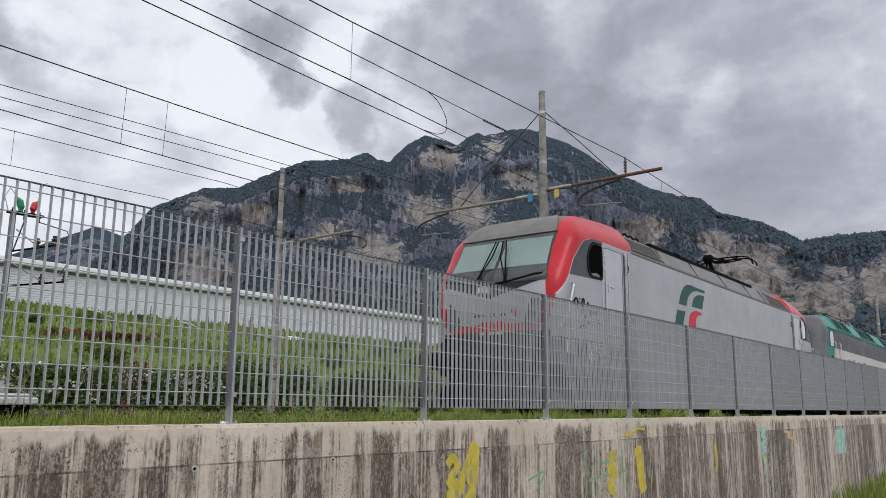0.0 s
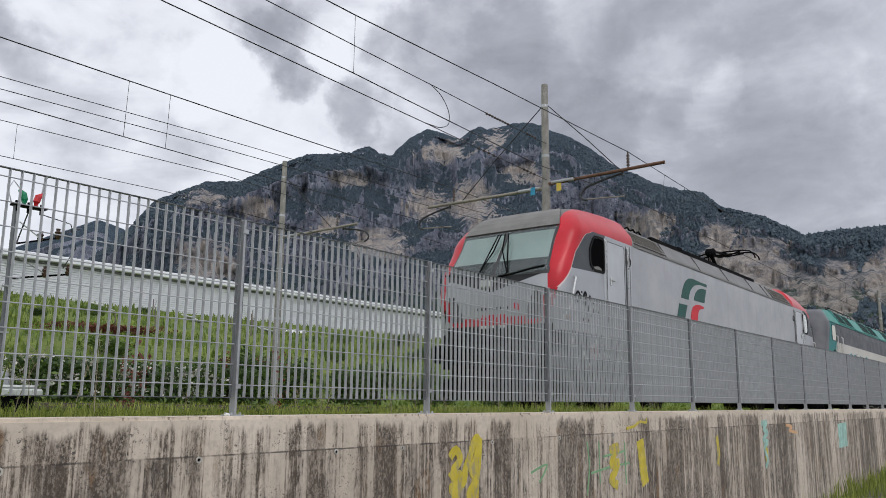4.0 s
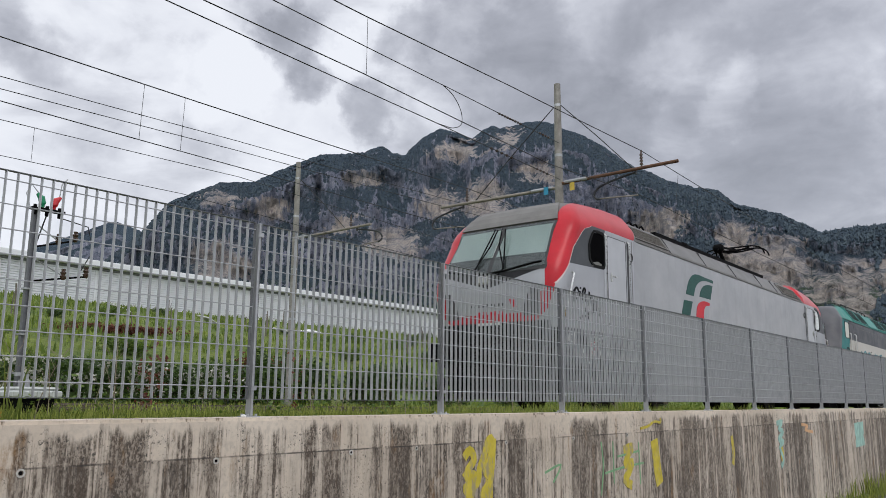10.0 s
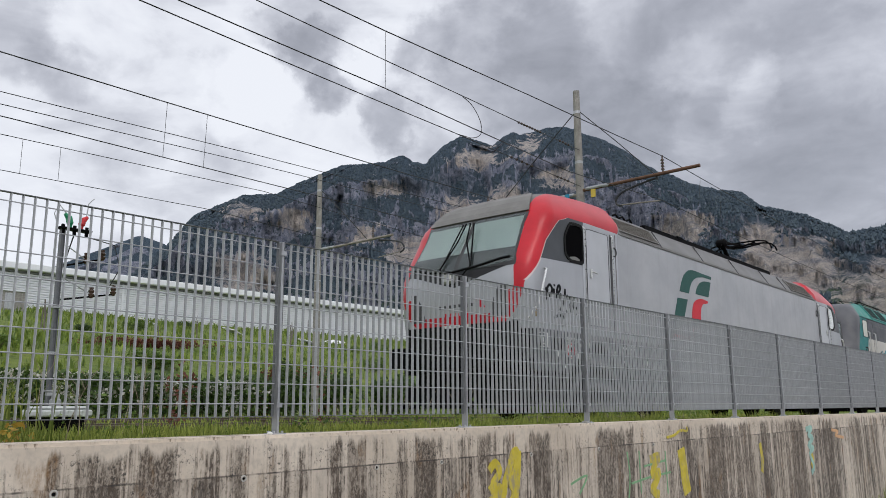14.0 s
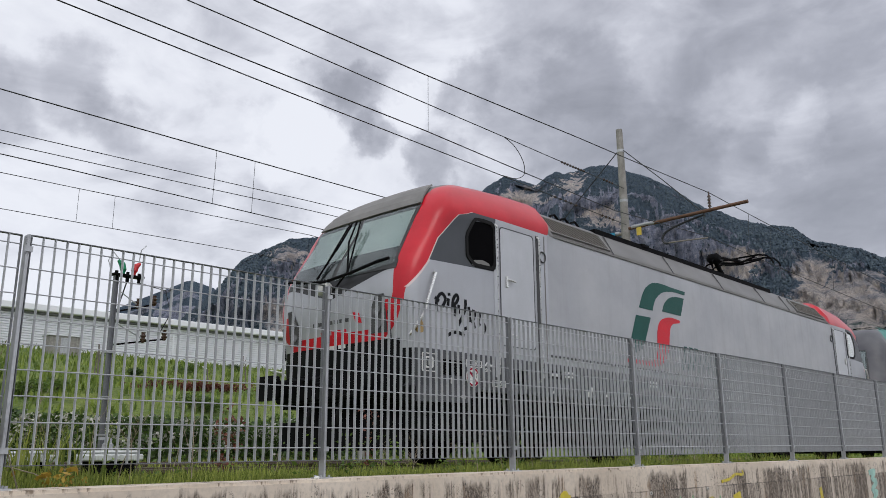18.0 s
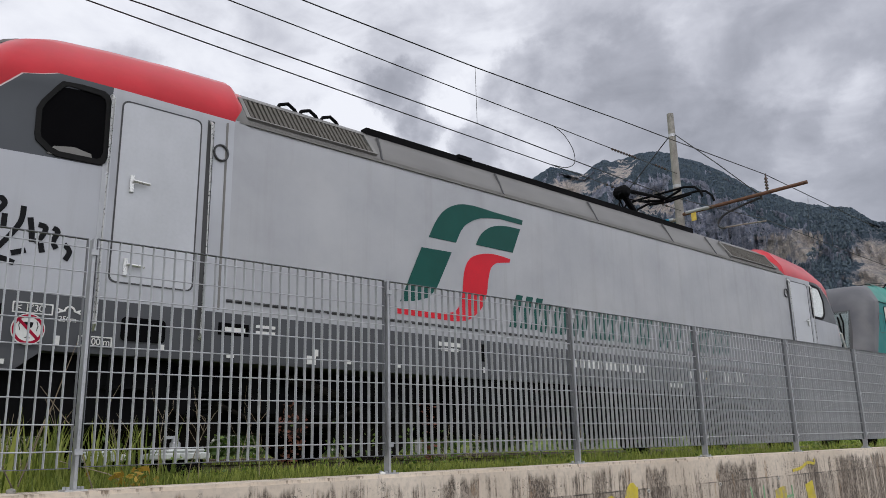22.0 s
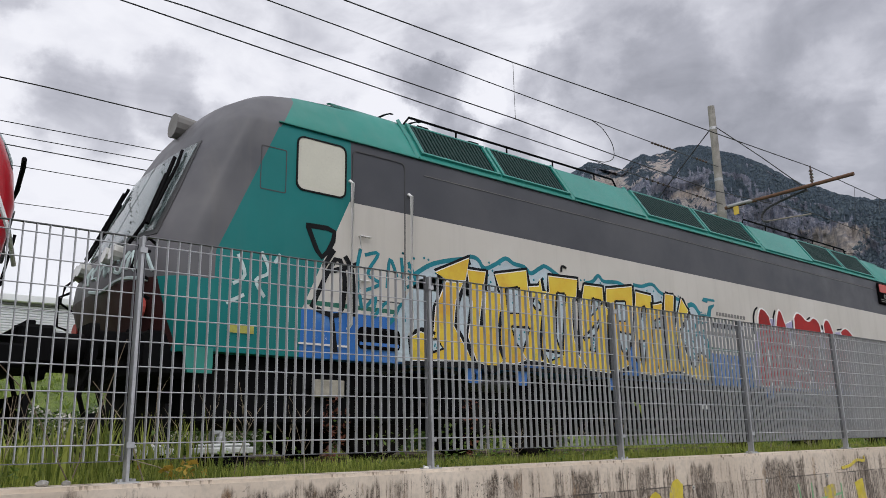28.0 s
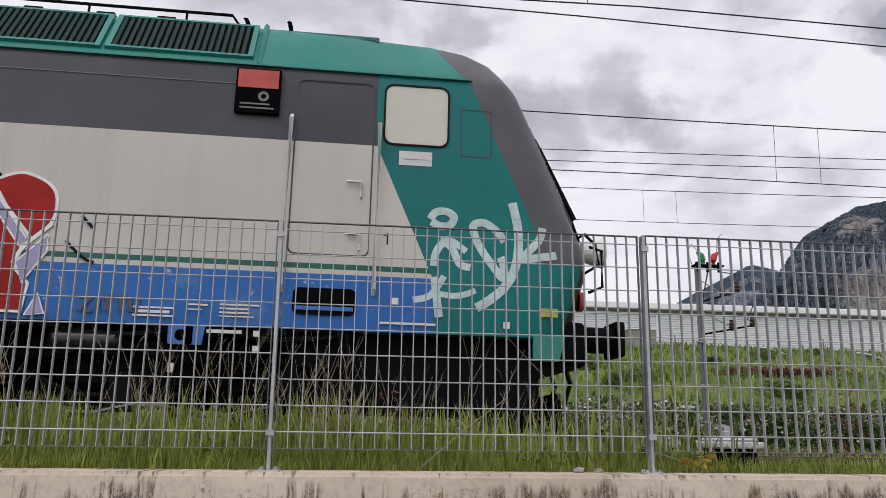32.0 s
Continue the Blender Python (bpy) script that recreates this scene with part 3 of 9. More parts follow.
def bogie(loco, x, wheel_r, wb, label):
    """A two-axle bogie: frame, axle boxes, springs, brake gear and wheels."""
    bm = B()
    for s in (-1, 1):
        box(bm, x - wb / 2 - 0.75, x + wb / 2 + 0.75, s * 1.06 - 0.09, s * 1.06 + 0.09, 0.72, 0.92, 0.02)
        box(bm, x - 0.55, x + 0.55, s * 1.06 - 0.1, s * 1.06 + 0.1, 0.5, 0.76, 0.03)
    box(bm, x - 0.35, x + 0.35, -1.0, 1.0, 0.6, 0.85)
    for e in (-1, 1):
        box(bm, x + e * (wb / 2 + 0.7) - 0.06, x + e * (wb / 2 + 0.7) + 0.06, -1.05, 1.05, 0.7, 0.88)
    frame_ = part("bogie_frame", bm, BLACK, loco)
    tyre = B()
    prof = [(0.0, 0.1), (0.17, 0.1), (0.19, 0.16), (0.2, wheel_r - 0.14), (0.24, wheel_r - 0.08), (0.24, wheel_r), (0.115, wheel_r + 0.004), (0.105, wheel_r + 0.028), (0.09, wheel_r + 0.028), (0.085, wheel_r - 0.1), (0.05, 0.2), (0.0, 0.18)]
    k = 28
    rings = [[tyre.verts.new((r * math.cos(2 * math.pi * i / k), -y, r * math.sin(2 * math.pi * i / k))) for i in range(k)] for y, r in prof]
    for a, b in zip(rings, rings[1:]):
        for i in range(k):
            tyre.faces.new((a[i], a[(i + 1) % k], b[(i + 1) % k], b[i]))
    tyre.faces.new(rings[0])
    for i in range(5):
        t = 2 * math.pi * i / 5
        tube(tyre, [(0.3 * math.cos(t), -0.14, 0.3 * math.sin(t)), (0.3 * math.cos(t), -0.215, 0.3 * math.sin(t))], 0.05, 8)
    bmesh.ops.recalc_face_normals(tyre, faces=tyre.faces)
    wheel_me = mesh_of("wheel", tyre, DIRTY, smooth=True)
    spring = B()
    pts = [(0.07 * math.cos(t), 0.07 * math.sin(t), 0.26 * t / (2 * math.pi * 5)) for t in np.linspace(0, 2 * math.pi * 5, 41)]
    tube(spring, pts, 0.016, 5)
    spring_me = mesh_of("spring", spring, BLACK)
    axbox = B()
    box(axbox, -0.19, 0.19, -0.13, 0.1, -0.17, 0.17, 0.04)
    tube(axbox, [(0, -0.12, 0), (0, -0.2, 0)], 0.12, 16)
    axbox_me = mesh_of("axle_box", axbox, BLACK)
    wheels = []
    for e in (-1, 1):
        for s in (-1, 1):
            w = part("wheel", wheel_me, DIRTY, loco)
            base = pose(x + e * wb / 2, s * 0.68 + (0.0), wheel_r, 0, 0, 0 if s < 0 else 180)
            w.matrix_basis = base
            wheels.append((w, x + e * wb / 2, s))
            o = part("axle_box", axbox_me, BLACK, loco)
            o.matrix_basis = pose(x + e * wb / 2, s * 1.08, wheel_r, 0, 0, 0 if s < 0 else 180)
            for d in (-0.3, 0.3):
                o = part("spring", spring_me, BLACK, loco)
                o.location = (x + e * wb / 2 + d, s * 1.1, 0.46)
        bm = B()
        tube(bm, [(x + e * wb / 2, -1.0, wheel_r), (x + e * wb / 2, 1.0, wheel_r)], 0.09, 10)
        part("axle", bm, BLACK, loco)
    for s in (-1, 1):
        bm = B()
        box(bm, x - 0.13, x + 0.13, s * 1.2 - 0.05, s * 1.2 + 0.05, 0.28, 0.62, 0.02)
        tube(bm, [(x - 0.9, s * 1.18, 0.62), (x - 0.4, s * 1.2, 0.42), (x + 0.4, s * 1.2, 0.42), (x + 0.9, s * 1.18, 0.62)], 0.025, 6)
        part("brake_rod", bm, DIRTY, loco)
        bm = B()
        tube(bm, [(x - 0.16, s * 1.24, 0.9), (x + 0.5, s * 1.24, 0.74)], 0.05, 8)
        tube(bm, [(x + 0.2, s * 1.24, 0.815), (x + 0.55, s * 1.24, 0.73)], 0.035, 8)
        part("damper", bm, DIRTY, loco, "rust-stained yaw damper")
    return wheels


def buffers(loco, xface, height, col):
    bm = B()
    tube(bm, [(0.0, 0, 0), (0.25, 0, 0)], 0.17, 14)
    tube(bm, [(-0.34, 0, 0), (0.0, 0, 0)], 0.13, 14)
    box(bm, 0.12, 0.2, -0.2, 0.2, -0.2, 0.2, 0.01)
    housing = mesh_of("buffer_housing", bm, BLACK, smooth=True)
    bm = B()
    pts = round_rect(-0.23, 0.23, -0.17, 0.17, 0.05)
    slab(bm, pts, -0.4, -0.33)
    bmesh.ops.transform(bm, matrix=pose(0, 0, 0, 0, 0, -90), verts=bm.verts)
    head = mesh_of("buffer_head", bm, BLACK, smooth=True)
    for e in (-1, 1):
        for s in (-1, 1):
            m = pose(e * (xface - 0.4), s * 0.875, height, 0, 0, 0 if e < 0 else 180)
            o = part("buffer_housing", housing, BLACK, loco)
            o.matrix_basis = m
            h = part("buffer_head", head, BLACK, o)
        bm = B()
        tube(bm, [(e * (xface - 0.55), 0, height), (e * (xface - 0.2), 0, height), (e * (xface - 0.08), 0, height + 0.08), (e * (xface - 0.02), 0, height + 0.02)], 0.045, 8)
        part("draw_hook", bm, BLACK, loco)
        for s in (-0.32, 0.32):
            bm = B()
            tube(bm, [(e * (xface - 0.55), s, height - 0.12), (e * (xface - 0.4), s, height - 0.16), (e * (xface - 0.33), s, height - 0.4), (e * (xface - 0.4), s, height - 0.62)], 0.028, 8)
            part("brake_hose", bm, RUBBER, loco)


def pantograph(loco, x, z, e, low=1.0, knee=0.36, head=0.46):
    """A lowered single-arm pantograph whose knee points towards e."""
    root = new("pantograph")
    root.parent = loco
    root.location, root.scale = (x, 0, z), (1, 1, low)
    bm = B()
    for s in (-1, 1):
        tube(bm, [(-0.7, s * 0.45, 0.1), (0.7, s * 0.45, 0.1)], 0.035, 6)
    for dx in (-0.7, 0.7):
        tube(bm, [(dx, -0.45, 0.1), (dx, 0.45, 0.1)], 0.035, 6)
    part("base_frame", bm, BLACK, root)
    kx, hx = e * (0.95 if knee < 0.5 else 0.28), -e * (0.95 if knee < 0.5 else 1.25)
    bm = B()
    tube(bm, [(-e * 0.55, 0, 0.1), (kx, 0, knee)], 0.06, 8)
    part("lower_arm", bm, BLACK, root)
    bm = B()
    tube(bm, [(kx, 0, knee + 0.06), (hx, 0, head)], [0.045, 0.03], 8)
    part("upper_arm", bm, BLACK, root)
    bm = B()
    tube(bm, [(-e * 0.25, 0.15, 0.12), (kx - e * 0.05, 0.1, knee - 0.1)], 0.018, 6)
    part("coupling_rod", bm, BLACK, root)
    bm = B()
    tube(bm, [(kx + e * 0.05, 0.1, knee - 0.08), (hx * 0.7, 0.08, head - 0.16), (hx, 0.05, head - 0.06)], 0.015, 6)
    part("guide_rod", bm, BLACK, root)
    bm = B()
    tube(bm, [(kx, -0.16, knee), (kx, -0.1, knee), (kx, 0.1, knee), (kx, 0.16, knee)], [0.07, 0.13, 0.13, 0.07], 12)
    part("knee", bm, BLACK, root)
    bm = B()
    tube(bm, [(kx + e * 0.05, -0.05, knee), (kx + e * 0.2, -0.05, knee - 0.1), (kx + e * 0.18, -0.05, knee - 0.3), (kx, -0.05, knee - 0.45)], 0.014, 5)
    part("flexible_lead", bm, BLACK, root)
    bm = B()
    tube(bm, [(hx - 0.22, 0, head), (hx + 0.22, 0, head)], 0.05, 8)
    for d in (-0.2, 0.2):
        tube(bm, [(hx + d, -0.5, head + 0.02), (hx + d * 0.4, 0, head - 0.06), (hx + d, 0.5, head + 0.02)], 0.025, 6)
    part("head_frame", bm, BLACK, root)
    for d in (-0.22, 0.22):
        bm = B()
        tube(bm, [(hx + d, -0.98, head - 0.24), (hx + d, -0.94, head - 0.12), (hx + d, -0.82, head), (hx + d, -0.6, head + 0.05), (hx + d, 0.6, head + 0.05), (hx + d, 0.82, head), (hx + d, 0.94, head - 0.12), (hx + d, 0.98, head - 0.24)], 0.024, 6)
        part("contact_strip", bm, BLACK, root)
    for sx in (-0.6, 0.6):
        for sy in (-0.45, 0.45):
            bm = B()
            tube(bm, [(sx, sy, -0.12 + i * 0.024) for i in range(9)], [0.07 if i % 2 == 0 else 0.04 for i in range(9)], 10)
            part("insulator", bm, INSUL, root)
    return root


def grab(loco, pts, r=0.016, mat=None, label=""):
    bm = B()
    tube(bm, pts, r, 8)
    return part("grab_rail", bm, mat or CHROME, loco, label, smooth=True)


def grille(loco, x0, x1, lo, hi, mat, slat_mat, step, name="roof_grille", rows=False):
    """A louvred field on the sloping roof edge, between the lower and the upper edge given as (y, z)."""
    ly, lz = lo
    hy, hz = hi
    out = []
    d = Vector((0, hy - ly, hz - lz)).normalized()
    nrm = Vector((0, -d.z, d.y))
    if nrm.y * ly < 0:
        nrm = -nrm

    def P(x, f, off):
        v = Vector((x, ly + (hy - ly) * f, lz + (hz - lz) * f)) + nrm * off
        return v

    bm = B()

    def quadbox(xa, xb, fa, fb, o0, o1):
        vs = [bm.verts.new(P(x, f, o)) for o in (o0, o1) for x, f in ((xa, fa), (xb, fa), (xb, fb), (xa, fb))]
        for q in ((3, 2, 1, 0), (4, 5, 6, 7), (0, 1, 5, 4), (1, 2, 6, 5), (2, 3, 7, 6), (3, 0, 4, 7)):
            bm.faces.new([vs[i] for i in q])

    quadbox(x0, x1, 0.1, 0.14, 0.0, 0.035)
    quadbox(x0, x1, 0.9, 0.94, 0.0, 0.035)
    quadbox(x0, x0 + 0.05, 0.14, 0.9, 0.0, 0.035)
    quadbox(x1 - 0.05, x1, 0.14, 0.9, 0.0, 0.035)
    bmesh.ops.recalc_face_normals(bm, faces=bm.faces)
    root = part(name, bm, mat, loco)
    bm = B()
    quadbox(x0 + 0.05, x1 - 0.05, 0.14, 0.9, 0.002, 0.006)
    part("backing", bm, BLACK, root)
    bm = B()
    quadbox(-step * 0.28, step * 0.28, 0.14, 0.9, 0.006, 0.03)
    bmesh.ops.recalc_face_normals(bm, faces=bm.faces)
    me = mesh_of("slat", bm, slat_mat)
    k = int((x1 - x0 - 0.1) / step)
    for i in range(k):
        part("slat", me, slat_mat, root).location = (x0 + 0.05 + step * (i + 0.5), 0, 0)
    return root


def marks(loco, name, spots, mat, y=-1.494, label=""):
    """Small painted lettering and pictograms as plain plates: (x0, x1, z0, z1)."""
    for x0, x1, z0, z1 in spots:
        bm = B()
        slab(bm, [(x0, z0), (x1, z0), (x1, z1), (x0, z1)], y - 0.002, y + 0.003)
        part(name, bm, mat, loco, label)


def stroke(bm, pts, w, y0, y1):
    """A brush stroke: one flat ribbon along points in x and z, each step a hair above the last."""
    n = len(pts)
    y0 -= 0.00001 * len(bm.verts)
    rows = []
    for i, (x, z) in enumerate(pts):
        a, b = pts[max(i - 1, 0)], pts[min(i + 1, n - 1)]
        d = Vector((b[0] - a[0], b[1] - a[1]))
        d = d.normalized() if d.length else Vector((1, 0))
        y = y0 - 0.00006 * i
        rows.append([bm.verts.new(p) for p in ((x - d.y * w / 2, y, z + d.x * w / 2), (x + d.y * w / 2, y, z - d.x * w / 2), (x + d.y * w / 2, y1, z - d.x * w / 2), (x - d.y * w / 2, y1, z + d.x * w / 2))])
    for p, q in zip(rows, rows[1:]):
        for k in range(4):
            bm.faces.new((p[k], p[(k + 1) % 4], q[(k + 1) % 4], q[k]))
    bm.faces.new(rows[0][::-1])
    bm.faces.new(rows[-1])


def smooth_line(pts, k=5):
    """Points of a soft curve through the given ones."""
    out = []
    p = [pts[0]] + list(pts) + [pts[-1]]
    for i in range(1, len(p) - 2):
        for j in range(k):
            t = j / k
            out.append(tuple(0.5 * (2 * p[i][c] + (p[i + 1][c] - p[i - 1][c]) * t + (2 * p[i - 1][c] - 5 * p[i][c] + 4 * p[i + 1][c] - p[i + 2][c]) * t * t + (3 * p[i][c] - p[i - 1][c] - 3 * p[i + 1][c] + p[i + 2][c]) * t ** 3) for c in (0, 1)))
    return out + [pts[-1]]


# -- the silver and red locomotive --
S1 = Shell([(1.0, 8.96, 9.06, 1.47), (1.2, 9.04, 9.14, 1.49), (1.6, 9.09, 9.19, 1.49), (1.9, 9.14, 9.24, 1.49), (2.2, 9.18, 9.28, 1.49), (2.5, 9.14, 9.24, 1.49),
            (2.8, 9.05, 9.15, 1.49), (3.2, 8.85, 8.95, 1.49), (3.45, 8.72, 8.82, 1.49), (3.52, 8.68, 8.78, 1.485), (3.66, 8.59, 8.69, 1.395), (3.82, 8.48, 8.58, 1.275), (3.96, 8.32, 8.42, 1.165), (4.06, 8.12, 8.22, 1.02), (4.1, 7.96, 8.06, 0.85)], 0.09, True, 0.34, 0.075)


def silver_livery():
    m, b, N = shader("silver_red_livery")
    ax, ay = N.m("ABSOLUTE", N.x), N.m("ABSOLUTE", N.y)
    silver = N.mix(N.ramp(N.noise(0.5, 4), 0.35, 0.65), (0.38, 0.39, 0.415), (0.45, 0.46, 0.485))
    panel = N.mix(N.ramp(N.noise(0.9, 5, 0.62), 0.35, 0.65), (0.36, 0.365, 0.38), (0.43, 0.435, 0.45))
    silver = N.mix(N.gt(6.2, ax), silver, panel)
    c = soiled(N, silver, 0.55)
    lead = N.gt(0.0, N.x)
    sill = N.m("MAXIMUM", N.gt(1.48, N.z), N.both(N.gt(-8.95, N.x), N.gt(1.25, ay), N.gt(1.61, N.z)))
    c = N.mix(sill, c, N.mix(N.both(lead, N.gt(ax, 8.98)), (0.056, 0.059, 0.066), (0.008, 0.008, 0.009)))
    # roof edge and hatches
    top = N.gt(N.z, 3.515)
    c = N.mix(top, c, N.mix(N.ramp(N.noise(1.5, 5, 0.65), 0.35, 0.65), (0.125, 0.12, 0.115), (0.18, 0.175, 0.165)))
    # red ring round the windscreen, over the cab roof and along the foot of the nose
    lim = N.m("ADD", N.ramp(N.z, 2.24, 3.45, 9.13, 8.19), N.m("SUBTRACT", N.ramp(N.z, 2.63, 2.99, 0.0, 0.09), N.m("ADD", N.ramp(N.z, 2.99, 3.45, 0.0, 0.09), N.ramp(N.z, 3.4, 3.52, 0.0, 0.3))))
    limr = N.m("SUBTRACT", N.ramp(N.z, 1.5, 2.9, 8.86, 8.45), N.m("ADD", N.ramp(N.z, 2.9, 3.25, 0.0, 0.28), N.ramp(N.z, 3.25, 3.5, 0.0, 0.5)))
    edge = N.mix(lead, limr, lim)
    side = N.both(N.gt(ax, edge), N.m("MAXIMUM", N.gt(N.z, 2.29), N.m("SUBTRACT", 1.0, lead)))
    bend = N.m("ADD", N.m("ADD", N.ramp(N.z, 1.59, 1.8, 0.97, 1.21), N.ramp(N.z, 1.8, 2.1, 0.0, 0.13)), N.ramp(N.z, 2.1, 2.29, 0.0, 0.035))
    corner = N.both(lead, N.gt(bend, ay), N.gt(ax, 8.4), N.gt(2.29, N.z))
    side = N.m("MAXIMUM", side, corner)
    ring = N.m("MAXIMUM", N.gt(ay, N.m("SUBTRACT", N.ramp(N.z, 2.2, 3.6, 1.2, 1.09), N.ramp(N.z, 1.6, 2.2, 0.2, 0.0))), N.gt(1.76, N.z))
    cy, cz = N.m("MULTIPLY", N.m("SUBTRACT", ay, 0.72), 2.86), N.m("MULTIPLY", N.m("SUBTRACT", 2.12, N.z), 2.78)
    round_in = N.both(N.gt(ay, 0.72), N.gt(2.12, N.z), N.gt(N.m("ADD", N.m("MULTIPLY", cy, cy), N.m("MULTIPLY", cz, cz)), 1.0))
    ring = N.m("MAXIMUM", ring, round_in)
    foot = N.gt(N.z, N.mix(lead, 1.5, 1.61))
    red = N.both(side, ring, foot)
    roofred = N.both(N.gt(N.z, 3.5), N.gt(ax, N.mix(lead, N.ramp(N.z, 3.52, 3.95, 6.1, 6.0), N.ramp(N.z, 3.52, 3.95, 6.2, 5.95))), N.m("MAXIMUM", N.gt(ay, 1.06), N.gt(7.9, ax)))
    red = N.m("MAXIMUM", red, roofred)
    c = N.mix(red, c, N.mix(N.ramp(N.noise(1.4, 5, 0.6), 0.4, 0.65), (0.42, 0.003, 0.012), (0.52, 0.008, 0.02)))
    pin = N.both(N.ramp(N.m("ABSOLUTE", N.m("SUBTRACT", ax, edge)), 0.012, 0.02, 1, 0), N.gt(N.z, 2.26), N.gt(3.5, N.z), N.gt(ay, 1.3))
    c = N.mix(pin, c, (0.6, 0.5, 0.48))
    # dark field round the cab side window
    inner = N.gt(edge, ax)
    field = N.both(inner, N.gt(ax, N.mix(lead, 7.29, 7.46)), N.gt(N.z, N.ramp(ax, 7.46, 8.8, 2.71, 2.66)), N.gt(3.5, N.z))
    c = N.mix(field, c, (0.06, 0.065, 0.072))
    # black well under the windscreen and lamp fields
    well = N.both(N.gt(ax, 8.4), N.gt(N.z, N.ramp(ay, 0, 1.15, 2.24, 2.56)), N.gt(2.66, N.z), N.gt(1.2, ay))
    c = N.mix(well, c, (0.03, 0.03, 0.032))
    N.put(b.inputs["Base Color"], c)
    N.put(b.inputs["Roughness"], N.mix(red, N.ramp(N.noise(3, 4), 0.3, 0.7, 0.4, 0.55), 0.3))
    N.put(b.inputs["Metallic"], N.mix(N.m("MAXIMUM", red, sill), 0.5, 0.0))
    N.put(b.inputs["Specular IOR Level"], N.mix(red, N.mix(sill, 0.5, N.mix(N.gt(N.x, -8.98), 0.06, 0.45)), 0.32))
    N.put(b.inputs["Coat Weight"], N.mix(sill, 0.08, 0.0))
    N.put(b.inputs["Normal"], N.bump(N.noise(0.8, 2), 0.25, 0.02))
    return m


LIVERY1 = silver_livery()
VISOR = plain("weathered_visor", (0.17, 0.165, 0.155), 0.6, 0, 0.25, 2.5, 0, 30, dirt=0.4)
DOORPAINT = plain("silver_door_paint", (0.47, 0.48, 0.5), 0.42, 0.45, 0.1, 1.5, 0, 30, coat=0.2, dirt=0.1)
SILLGREY = plain("dark_sill_paint", (0.052, 0.054, 0.06), 0.5, 0, 0.15, 2)
SLATGREY = plain("dusty_louvre", (0.1, 0.092, 0.08), 0.75, 0, 0.2, 3, spec=0.2)
GASKET = plain("dark_gasket", (0.05, 0.05, 0.052), 0.6)
LOGOGREEN = plain("sign_green", (0.004, 0.068, 0.055), 0.45, 0, 0.15, 3, spec=0.2)
SIGNCRIMSON = plain("sign_crimson", (0.3, 0.008, 0.03), 0.6, 0, 0.15, 3, spec=0.1)
LOGORED = plain("sign_red", (0.56, 0.008, 0.022), 0.45, 0, 0.12, 3, spec=0.25)
SCREEN = glass("windscreen_glass", (0.78, 0.83, 0.82), 0.03)
BLIND = plain("pale_green_blind", (0.6, 0.63, 0.61), 0.7, 0, 0.1)
# pale base colour stands in for the sky mirrored in the rear cab pane
PALEPANE = plain("painted_reflection_pane", (0.6, 0.63, 0.62), 0.25, 0, 0.15, 2, coat=0.5)
LAMPGLASS = plain("lamp_glass", (0.5, 0.5, 0.46), 0.12, 0.3, 0.2)
LAMPDARK = plain("dark_lamp_glass", (0.1, 0.1, 0.1), 0.15, 0.2, 0.2)
WHITEMARK = plain("white_marking", (0.62, 0.62, 0.6), 0.6, 0, 0.15)
STICKERBROWN = plain("brown_sticker", (0.3, 0.2, 0.07), 0.5)
TAGBLACK = plain("black_spray", (0.009, 0.0095, 0.011), 0.7, 0, 0.3, spec=0.12)


def set_back(loco, before, dx):
    """Moves the parts made since then along the locomotive."""
    for o in loco.children:
        if dx and o not in before:
            o.location.x += dx


